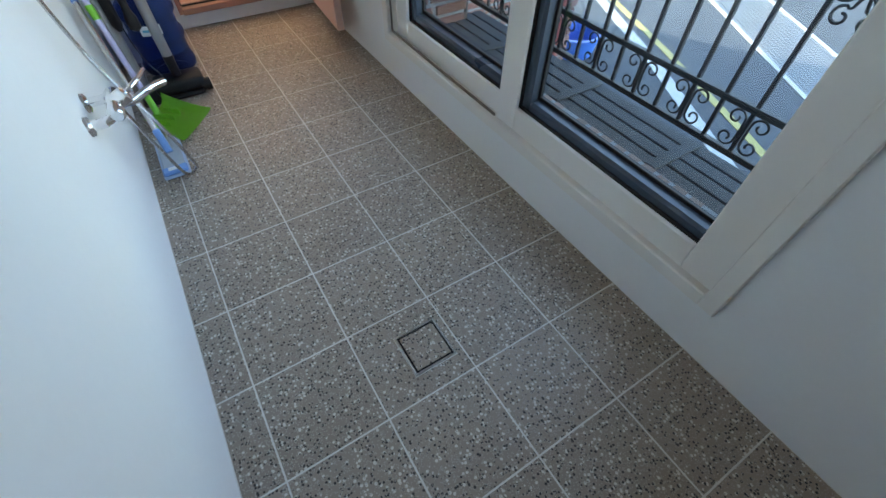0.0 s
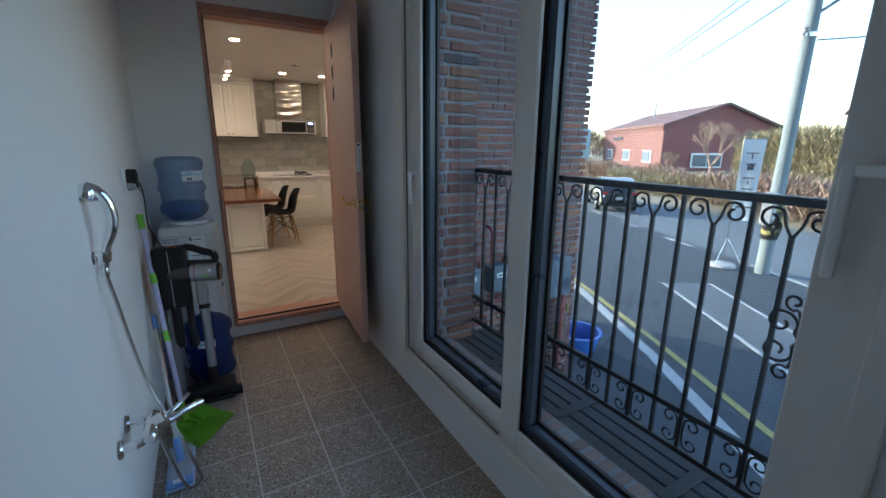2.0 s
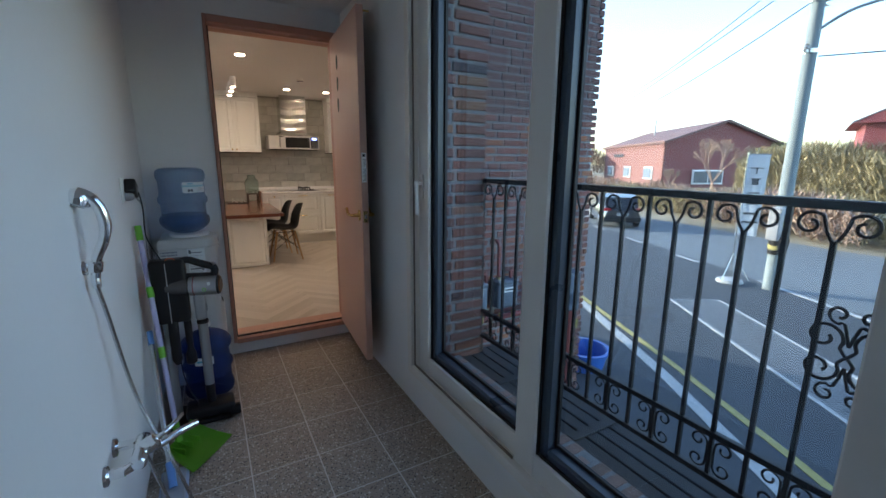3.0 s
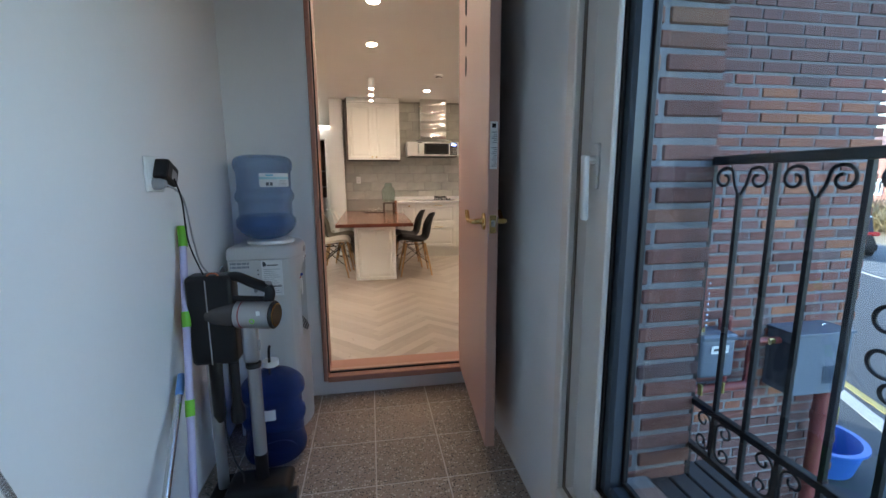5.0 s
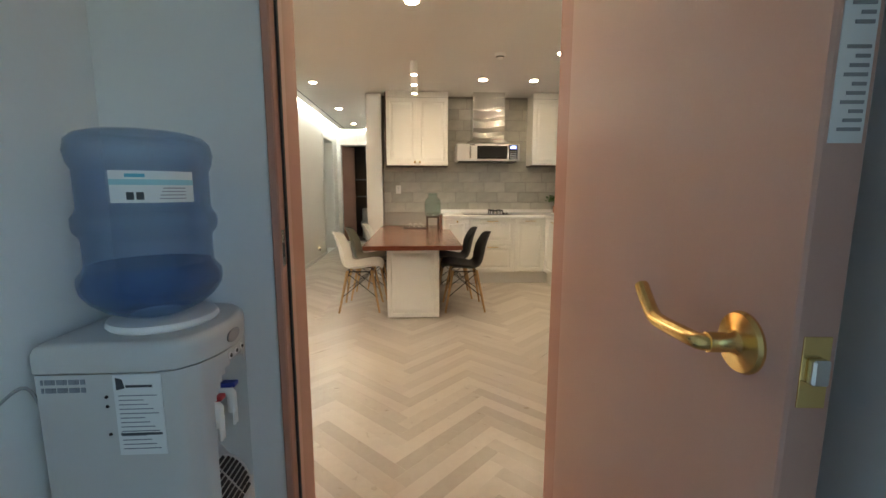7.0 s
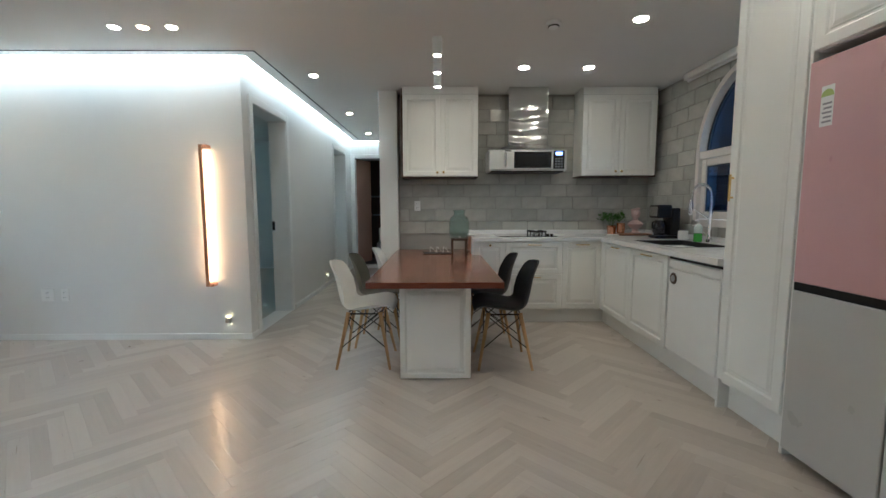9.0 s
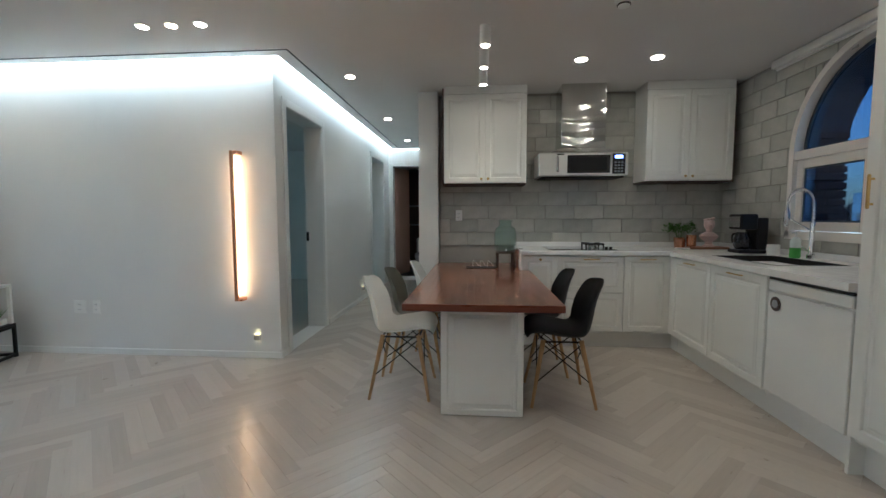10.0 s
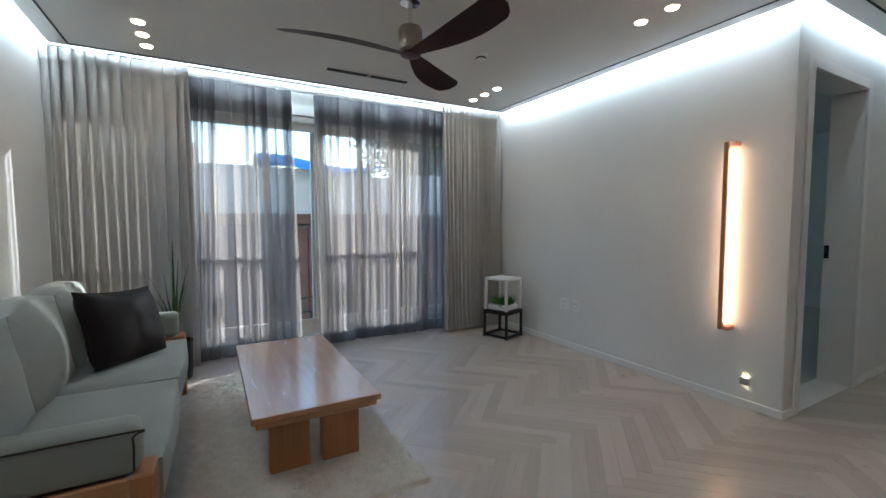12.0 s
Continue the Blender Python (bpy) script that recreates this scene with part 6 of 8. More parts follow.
part("mark", prism(B(), [(0, 0), (0.016, 0.004), (0.012, 0.022), (0.0, 0.026)], Matrix(((1, 0, 0, -0.012), (0, 0, -1, -0.1574), (0, 1, 0, H0 - 0.095), (0, 0, 0, 1))), 0.001), PRINT, st)
bm = B()
for r in range(2):
    for k in range(11):
        w = 0.0045 + 0.002 * ((k * 5 + r * 3) % 3)
        box(bm, (-0.155 + 0.0075 * k, -0.1562, H0 - 0.082 - 0.017 * r), (-0.155 + 0.0075 * k + w, -0.155, H0 - 0.072 - 0.017 * r))
tagged(part("stamp", bm, INK, disp, "dark stamped numbers"), kind="stuff")
for z in (0.11, 0.13, 0.19):
    part("screw", lathe(B(), [(0.0035, 0), (0.003, 0.002)], pose(-0.034, -0.155, H0 - z, 90), 8), BLACK, disp)
bt = big_bottle("water_bottle", "blue water bottle upside down on the dispenser", (-0.145, 3.175, 0.917), BOTTLE, False, True)
lb = wrap_label(bt, 0.1262, -1.50, -0.30, 0.287, 0.350, PAPER, "label")
wrap_label(bt, 0.1266, -1.50, -0.30, 0.322, 0.333, M("label_pale_teal", (0.30, 0.56, 0.62), 0.6), "band", lb)
for k in range(2):
    wrap_label(bt, 0.1266, -1.28 + 0.13 * k, -1.18 + 0.13 * k, 0.293, 0.308, PRINT, "print", lb)
for k in range(4):
    wrap_label(bt, 0.1266, -0.85 + 0.02 * k, -0.45, 0.294 + 0.007 * k, 0.296 + 0.007 * k, GREY, "fine_print", lb)
wrap_label(bt, 0.1266, -1.28, -1.02, 0.337, 0.344, TEAL, "headline", lb)
jz = floor_z(2.82)
jg = big_bottle("water_jug", "deep blue water jug standing on the tiles", (-0.10, 2.86, jz), BOTTLE_D, True, False)
lb = wrap_label(jg, 0.1262, -2.1, -1.3, 0.232, 0.280, PAPER, "label")
wrap_label(jg, 0.1266, -2.0, -1.7, 0.25, 0.262, TEAL, "band", lb)

# stick vacuum on its charging stand
zf = floor_z(2.6)
vac = thing("stick_vacuum", "dark grey stick vacuum hanging on its stand", "vacuum cleaner", (-0.17, 2.62, zf))
zz = -zf
SILVER = M("wand_silver", (0.36, 0.36, 0.37), 0.32, metal=0.75, var=0.05)
part("stand_base", box(B(), (-0.13, -0.13, 0.0), (0.17, 0.10, 0.022), r=0.01, seg=2), BLACK, vac)
part("stand_post", tube(B(), [(-0.09, 0.02, 0.022), (-0.09, 0.02, zz + 0.58)], 0.021, 14), SILVER, vac, smooth=True)
dock = box(B(), (-0.135, -0.045, zz + 0.555), (0.025, 0.045, zz + 0.895), r=0.018, seg=3)
part("dock", dock, BLACK, vac, smooth=True)
part("dock_seam", box(B(), (-0.065, -0.0465, zz + 0.56), (-0.061, -0.0445, zz + 0.88)), GREY, vac)
part("dock_clip", tube(B(), smooth_path([(-0.06, -0.03, zz + 0.893), (-0.05, -0.03, zz + 0.902), (-0.03, -0.03, zz + 0.902), (-0.02, -0.03, zz + 0.893)]), 0.003, 6), M("clip_orange", (0.5, 0.12, 0.04), 0.4), vac)
turned = pose(-0.07, 0.0, zz + 0.745, 0, 90, -14)
part("cyclone", lathe(B(), [(0.03, 0), (0.047, 0.006), (0.048, 0.10), (0.046, 0.108)], turned, 28), M("smoked_plastic", (0.05, 0.045, 0.045), 0.22, var=0.1), vac, smooth=True)
body = part("motor_body", lathe(B(), [(0.047, 0.11), (0.052, 0.113), (0.0525, 0.20), (0.054, 0.235), (0.051, 0.243)], turned, 32), SILVER, vac, smooth=True)
part("red_band", lathe(B(), [(0.0528, 0.132), (0.0531, 0.134), (0.0528, 0.136)], turned, 32), M("band_red", (0.25, 0.02, 0.03), 0.4), body)
part("filter_ring", lathe(B(), [(0.05, 0.2435), (0.052, 0.248), (0.046, 0.254), (0.040, 0.250), (0.039, 0.2437)], turned, 30), BLACK, body, smooth=True)
part("filter_mesh", lathe(B(), [(0.0385, 0.2572), (0.0385, 0.2580)], turned, 26), M("filter_bronze", (0.09, 0.06, 0.035), 0.45, metal=0.6, var=0.2, scale=120), body)
part("filter_rim", lathe(B(), [(0.039, 0.2545), (0.042, 0.256), (0.040, 0.257)], turned, 26), BRASS, body)
sticker = pose(0.10, -0.096, zz + 0.735, 90, 0, -14)
part("badge", lathe(B(), [(0.010, 0), (0.010, 0.0015)], sticker, 14), LIME, body, "round green sticker")
part("badge_ring", lathe(B(), [(0.006, 0.0015), (0.006, 0.0022)], sticker, 12), GREY, body)
part("paper_tag", box(B(), (-0.006, -0.004, 0.0), (0.008, 0.028, 0.001), m=pose(0.122, -0.100, zz + 0.745, 90, 0, -14)), PAPER, body)
hp = smooth_path([(0.0, -0.01, zz + 0.82), (0.005, -0.012, zz + 0.875), (0.04, -0.02, zz + 0.885), (0.10, -0.035, zz + 0.862), (0.150, -0.048, zz + 0.845)], 6)
part("grip", tube(B(), hp, 0.017, 12, 0.020), BLACK, vac, smooth=True)
part("grip_front", tube(B(), smooth_path([(0.150, -0.048, zz + 0.85), (0.158, -0.05, zz + 0.825), (0.150, -0.048, zz + 0.795)], 5), 0.019, 12), BLACK, vac, smooth=True)
part("grip_foot", tube(B(), [(0.0, -0.015, zz + 0.802), (0.155, -0.05, zz + 0.798)], 0.014, 10), BLACK, vac, smooth=True)
part("power_button", lathe(B(), [(0.012, 0), (0.012, 0.004), (0.008, 0.006)], pose(0.155, -0.05, zz + 0.862, 12, 20), 16), GREY, vac, smooth=True)
part("trigger", box(B(), (0.10, -0.042, zz + 0.825), (0.112, -0.030, zz + 0.850), r=0.004), GREY, vac)
part("joint", box(B(), (0.045, -0.058, zz + 0.555), (0.100, -0.006, zz + 0.715), r=0.016, seg=3), SILVER, vac, smooth=True)
part("release_button", box(B(), (0.098, -0.042, zz + 0.60), (0.106, -0.022, zz + 0.64), r=0.003), GREY, vac)
part("wand_ring", lathe(B(), [(0.027, 0), (0.028, 0.004), (0.028, 0.014), (0.026, 0.018)], pose(0.075, -0.032, zz + 0.535), 18), BLACK, vac)
part("wand", tube(B(), [(0.075, -0.032, 0.16), (0.075, -0.032, zz + 0.54)], 0.024, 18), SILVER, vac, smooth=True)
part("head_joint", tube(B(), smooth_path([(0.075, -0.032, 0.19), (0.075, -0.032, 0.12), (0.078, -0.035, 0.06)]), 0.026, 14, 0.022), BLACK, vac, smooth=True)
part("floor_head", box(B(), (-0.05, -0.115, 0.022), (0.19, 0.03, 0.085), r=0.022, seg=3), BLACK, vac, smooth=True)
part("brush_wheel", lathe(B(), [(0.028, 0), (0.030, 0.006), (0.030, 0.044), (0.028, 0.05)], pose(0.165, -0.09, 0.032, 0, 90), 18), BLACK, vac)
part("crevice_tool", lathe(B(), [(0.010, 0), (0.024, 0.03), (0.024, 0.24), (0.016, 0.26)], pose(-0.06, -0.03, zz + 0.32) @ Matrix.Diagonal((1, 0.7, 1, 1)), 14), BLACK, vac, smooth=True)
part("dusting_brush", lathe(B(), [(0.014, 0), (0.026, 0.012), (0.026, 0.06), (0.016, 0.09), (0.018, 0.25)], pose(0.005, -0.03, zz + 0.31), 16), BLACK, vac, smooth=True)
part("power_cord", tube(B(), smooth_path([(-0.04, -0.02, zz + 0.56), (-0.045, -0.03, zz + 0.30), (-0.02, -0.04, zz + 0.16), (0.01, -0.05, zz + 0.09), (0.0, -0.08, 0.027)], 8), 0.003, 6), BLACK, vac, smooth=True)

sk = socket(2.575, 1.257, y=-0.36, label="white double socket on the laundry wall", facing=90, w=0.12, h=0.12, holes=1)
sk.matrix_world = pose(-0.36, 2.575, 1.257, 0, 0, 90)
plug = thing("power_adapter", "black power adapter plugged into the socket", "adapter", pose(-0.349, 2.585, 1.262, 0, 28, 90))
part("body", box(B(), (-0.035, -0.046, -0.034), (0.05, 0.0, 0.038), r=0.009, seg=2), BLACK, plug)
part("rating_label", box(B(), (0.0, -0.0466, -0.02), (0.035, -0.0458, 0.015)), GREY, plug)
part("cord", tube(B(), smooth_path([(0.0, -0.05, -0.02), (0.03, -0.055, -0.10), (0.06, -0.05, -0.25), (0.03, -0.10, -0.37)], 8), 0.003, 6), BLACK, plug, smooth=True, at=pose(0, 0, 0, 0, -28))
plug2 = thing("plug", "grey round plug with a long cable", "plug", pose(-0.349, 2.555, 1.225, 0, 0, 90))
part("body", lathe(B(), [(0.02, 0), (0.02, 0.02), (0.012, 0.035)], pose(0, 0, 0, 90), 16), GREY, plug2, smooth=True)
part("cord", tube(B(), smooth_path([(0, -0.03, 0), (0.08, -0.05, -0.05), (0.16, -0.04, -0.22), (0.24, -0.03, -0.33), (0.36, -0.03, -0.40), (0.46, -0.04, -0.38), (0.48, -0.06, -0.5)], 8), 0.0035, 6), GREY, plug2, smooth=True)

# long-handled dustpan and flat mop leaning on the wall
zf = floor_z(2.22)
pan = thing("dustpan", "lime green dustpan on a long lilac pole", "dustpan", (-0.185, 2.27, zf))
pm = pose(0, 0, 0.001, 0, 0, 52)


def scoop(u, v):
    w = 0.10 + 0.04 * v
    s = (u - 0.5) * 2
    return Vector((s * w, -0.11 + 0.20 * (1 - v) + 0.0, 0.006 + 0.05 * (1 - v) ** 2 + 0.05 * abs(s) ** 5 * (1 - v * 0.85)))


bm = B()
surface(bm, scoop, 14, 8)
bmesh.ops.solidify(bm, geom=bm.faces[:], thickness=0.003)
part("scoop", bm, LIME, pan, smooth=True, at=pm)
bm = B()
for x in (-0.05, 0.0, 0.05):
    box(bm, (x - 0.003, 0.0, 0.02), (x + 0.003, 0.085, 0.055), r=0.002)
part("rib", bm, LIME, pan, at=pm)
foot, head = Vector((-0.06, 0.05, 0.05)), Vector((-0.15, 0.424, 1.065 - zf))
part("socket_tube", tube(B(), [foot, foot.lerp(head, 0.09)], 0.017, 12, 0.014), LIME, pan, smooth=True)
part("pole", tube(B(), [foot.lerp(head, 0.08), foot.lerp(head, 0.97)], 0.0125, 12), LILAC, pan, smooth=True)
part("grip", tube(B(), [foot.lerp(head, 0.93), head], 0.016, 12), LIME, pan, smooth=True)
for k in (0.38, 0.66):
    part("pole_ring", tube(B(), [foot.lerp(head, k), foot.lerp(head, k + 0.05)], 0.0155, 12), LIME, pan, smooth=True)
zf = floor_z(2.0)
mop = thing("flat_mop", "flat blue mop with a silver pole against the wall", "mop", (-0.255, 1.99, zf))
part("cloth", box(B(), (-0.055, -0.14, 0.001), (0.055, 0.17, 0.016), r=0.006, seg=2), MOPCLOTH, mop)
part("plate", box(B(), (-0.045, -0.125, 0.016), (0.045, 0.155, 0.027), r=0.004), M("mop_grey", (0.33, 0.37, 0.42), 0.5), mop)
part("clip", box(B(), (-0.05, -0.14, 0.0165), (0.05, -0.09, 0.034), r=0.006), BLUEP, mop)
part("clip_mark", box(B(), (-0.025, -0.125, 0.0345), (0.02, -0.102, 0.036)), PAPER, mop)
foot, head = Vector((0.0, 0.02, 0.03)), Vector((-0.075, 0.56, 0.56))
part("joint", tube(B(), [foot, foot.lerp(head, 0.14)], 0.016, 12), BLUEP, mop, smooth=True)
part("pole", tube(B(), [foot.lerp(head, 0.13), foot.lerp(head, 0.93)], 0.0115, 12), STEEL, mop, smooth=True)
part("grip", tube(B(), [foot.lerp(head, 0.90), head], 0.0135, 12), BLUEP, mop, smooth=True)

# shower mixer, hose and hand shower
mx = thing("shower_mixer", "chrome wall mixer tap with shower hose", "mixer tap", (-0.36, 1.615, 0.455))
for y in (-0.075, 0.075):
    part("escutcheon", lathe(B(), [(0.032, 0), (0.03, 0.008), (0.016, 0.014), (0.015, 0.05)], pose(0, y, 0, 0, 90), 20), CHROME, mx, smooth=True)
    part("elbow", tube(B(), smooth_path([(0.04, y, 0), (0.065, y * 0.9, 0.005), (0.08, y * 0.6, 0.01)]), 0.014, 12), CHROME, mx, smooth=True)
part("body", lathe(B(), [(0.016, 0), (0.023, 0.01), (0.023, 0.15), (0.016, 0.16)], pose(0.085, 0.08, 0.012, 90), 20), CHROME, mx, smooth=True)
part("cartridge", lathe(B(), [(0.024, 0), (0.027, 0.02), (0.024, 0.05), (0.01, 0.056)], pose(0.085, 0.0, 0.012, 0, 62), 20), CHROME, mx, smooth=True)
part("lever", tube(B(), smooth_path([(0.12, 0.0, 0.035), (0.16, 0.02, 0.05), (0.20, 0.09, 0.055)]), 0.010, 10, 0.007), CHROME, mx, smooth=True)
part("spout", tube(B(), smooth_path([(0.09, 0.02, 0.0), (0.13, 0.05, -0.015), (0.19, 0.10, -0.012), (0.235, 0.14, -0.02)]), 0.013, 12), CHROME, mx, smooth=True)
hose = smooth_path([(0.09, 0.03, -0.02), (0.11, 0.09, -0.20), (0.14, 0.19, -0.43), (0.18, 0.26, -0.468), (0.19, 0.20, -0.40), (0.15, 0.15, -0.17), (0.080, 0.20, 0.02), (0.055, 0.205, 0.13), (0.04, 0.175, 0.28), (0.032, 0.13, 0.43), (0.025, 0.085, 0.556)], 12)
part("hose", tube(B(), hose, 0.0065, 8), M("hose_steel", (0.55, 0.55, 0.56), 0.25, metal=1.0, var=0.2, scale=240, bump=0.3), mx, smooth=True)
hold = thing("shower_holder", "chrome wall bracket holding the hand shower", "bracket", (-0.36, 1.70, 1.07))
part("plate", lathe(B(), [(0.024, 0), (0.022, 0.008), (0.013, 0.012)], pose(0, 0, 0, 0, 90), 18), CHROME, hold, smooth=True)
part("arm", tube(B(), [(0.004, 0, 0), (0.012, 0.0, 0.001)], 0.013, 12), CHROME, hold, smooth=True)
part("clip", lathe(B(), [(0.020, -0.016), (0.022, -0.013), (0.023, 0.015), (0.020, 0.018)], pose(0.026, 0, 0.002, 0, 8), 18), CHROME, hold, smooth=True)
hs = thing("hand_shower", "chrome hand shower in its wall bracket", "shower head", (-0.335, 1.70, 1.07))
part("nut", lathe(B(), [(0.010, 0), (0.012, 0.004), (0.012, 0.03), (0.010, 0.034)], pose(0, 0, -0.065), 14), CHROME, hs, smooth=True)
part("handle", tube(B(), smooth_path([(0.0, 0.0, -0.034), (0.012, 0.0, 0.03), (0.034, 0.0, 0.08), (0.044, 0.0, 0.13), (0.036, 0.0, 0.18), (0.014, 0.0, 0.215), (-0.012, 0.0, 0.228)]), 0.0125, 14, 0.019), CHROME, hs, smooth=True)
head = part("head", lathe(B(), [(0.012, -0.012), (0.022, -0.008), (0.033, 0.008), (0.035, 0.026), (0.031, 0.030)], pose(-0.005, 0, 0.224, 0, -150), 24), CHROME, hs, smooth=True)
part("spray_plate", lathe(B(), [(0.028, 0.0305), (0.027, 0.0335), (0.0, 0.034)], pose(-0.005, 0, 0.224, 0, -150), 22), GREY, head, "grey spray face")

drain = thing("floor_drain", "square floor drain with tile insert", "drain", (0.251, 0.602, floor_z(0) - 0.0015))
part("frame", hoop(B(), 0, 0.0075, -0.073, 0.073, -0.073, 0.073, 0.006, 0.001), STEEL, drain, at=pose(0, 0, 0.0085, 0, 90))
part("gap", box(B(), (-0.066, -0.066, 0.0), (0.066, 0.066, 0.004)), BLACK, drain)
part("insert", box(B(), (-0.0605, -0.0605, 0.0), (0.0605, 0.0605, 0.0068), r=0.001), TERRAZZO, drain)

# ---- outside, street side ----
GROUND_Z = -1.5
ASPHALT = M("asphalt", (0.036, 0.045, 0.055), 0.85, var=0.22, scale=1.3, bump=0.3, fine=120)
ROADMAT = M("road_concrete", (0.105, 0.122, 0.132), 0.9, var=0.15, scale=0.8, bump=0.2, fine=70)
EARTH = M("dry_earth", (0.22, 0.18, 0.12), 0.95, var=0.3, scale=0.4, bump=0.6, fine=14)
LINEW = M("line_white", (0.32, 0.33, 0.33), 0.7, var=0.2, scale=10)
LINEY = M("line_yellow", (0.30, 0.25, 0.08), 0.7, var=0.2, scale=10)
setting("ground", box(B(), (-400, -400, GROUND_Z - 0.4), (600, 600, GROUND_Z - 0.02)), EARTH, "dry winter earth and fields to the horizon", "ground")


def strip(bm, p, q, w, z0, z1):
    p, q = Vector((*p, 0)), Vector((*q, 0))
    side = (q - p).normalized().cross(Vector((0, 0, 1))) * w / 2
    lo = [bm.verts.new(v + Vector((0, 0, z0))) for v in (p - side, q - side, q + side, p + side)]
    hi = [bm.verts.new(v + Vector((0, 0, z1))) for v in (p - side, q - side, q + side, p + side)]
    bm.faces.new(lo[::-1]), bm.faces.new(hi)
    bridge(bm, lo, hi)
    return bm


setting("yard", prism(B(), [(1.4, -25), (9.3, -25), (11.1, 3.4), (12.1, 5.2), (16.0, 13.5), (25, 34), (1.4, 34)], Matrix.Translation((0, 0, GROUND_Z - 0.03)), 0.03), ASPHALT, "dark asphalt forecourt", "ground")
setting("road", prism(B(), [(9.3, -25), (16.8, -25), (18.8, 6.2), (21.6, 17.3), (31, 40), (25, 34), (16.0, 13.5), (12.1, 5.2), (11.1, 3.4)], Matrix.Translation((0, 0, GROUND_Z - 0.028)), 0.03), ROADMAT, "pale concrete road", "road")
bm = B()
pts = [(7.6, 8.2), (6.63, 5.816), (5.346, 3.269), (4.24, 1.381), (2.9, -1.0)]
for a, b in zip(pts, pts[1:]):
    strip(bm, a, b, 0.17, GROUND_Z, GROUND_Z + 0.006)
setting("line_white", bm, LINEW, "white painted kerb line on the asphalt", "road marking")
bm = B()
pts = [(8.0, 8.5), (6.85, 5.9), (5.75, 3.4), (4.87, 1.563), (3.5, -1.0)]
for a, b in zip(pts, pts[1:]):
    strip(bm, a, b, 0.10, GROUND_Z, GROUND_Z + 0.006)
setting("line_yellow", bm, LINEY, "yellow painted line on the asphalt", "road marking")
bm = B()
strip(bm, (12.0, 5.1), (10.6, 2.4), 0.13, GROUND_Z + 0.002, GROUND_Z + 0.008)
for a, b in (((12.7, 7.0), (13.2, 8.2)), ((14.0, 9.8), (14.5, 10.9)), ((15.3, 12.6), (15.9, 13.8)), ((17, 16.4), (17.6, 17.6))):
    strip(bm, a, b, 0.13, GROUND_Z + 0.002, GROUND_Z + 0.008)
setting("line_dashed", bm, LINEW, "white dashed road edge line", "road marking")
grate = thing("drain_grate", "wide steel mesh drain grate framed in white", "grate", (0, 0, GROUND_Z))
a0, a1, b0, b1 = Vector((8.62, 5.28, 0)), Vector((6.50, 2.09, 0)), Vector((9.37, 4.71, 0)), Vector((7.45, 2.44, 0))
a1 = a0 + (a1 - a0) * 1.5
b0, b1 = a0 + Vector((0.85, -0.56, 0)), a1 + Vector((0.85, -0.56, 0))
bm = B()
strip(bm, a0.xy, a1.xy, 0.07, 0.0, 0.008)
strip(bm, b0.xy, b1.xy, 0.07, 0.0, 0.008)
part("border", bm, LINEW, grate)
bm = B()
for k in range(115):
    strip(bm, a0.lerp(a1, k / 114).xy, b0.lerp(b1, k / 114).xy, 0.014, 0.001, 0.006)
for k in range(1, 14):
    strip(bm, a0.lerp(b0, k / 14).xy, a1.lerp(b1, k / 14).xy, 0.012, 0.001, 0.005)
tagged(part("bar", bm, M("grate_steel", (0.25, 0.26, 0.27), 0.5, metal=0.6, var=0.1), grate), kind="stuff")

# balcony rails with scrolls
def spiral(cx, cy, r0, turns, start, sgn, n=22):
    return [(cx + r0 * (1 - 0.72 * k / n) * math.cos(start + sgn * turns * 2 * math.pi * k / n), cy + r0 * (1 - 0.72 * k / n) * math.sin(start + sgn * turns * 2 * math.pi * k / n)) for k in range(n + 1)]


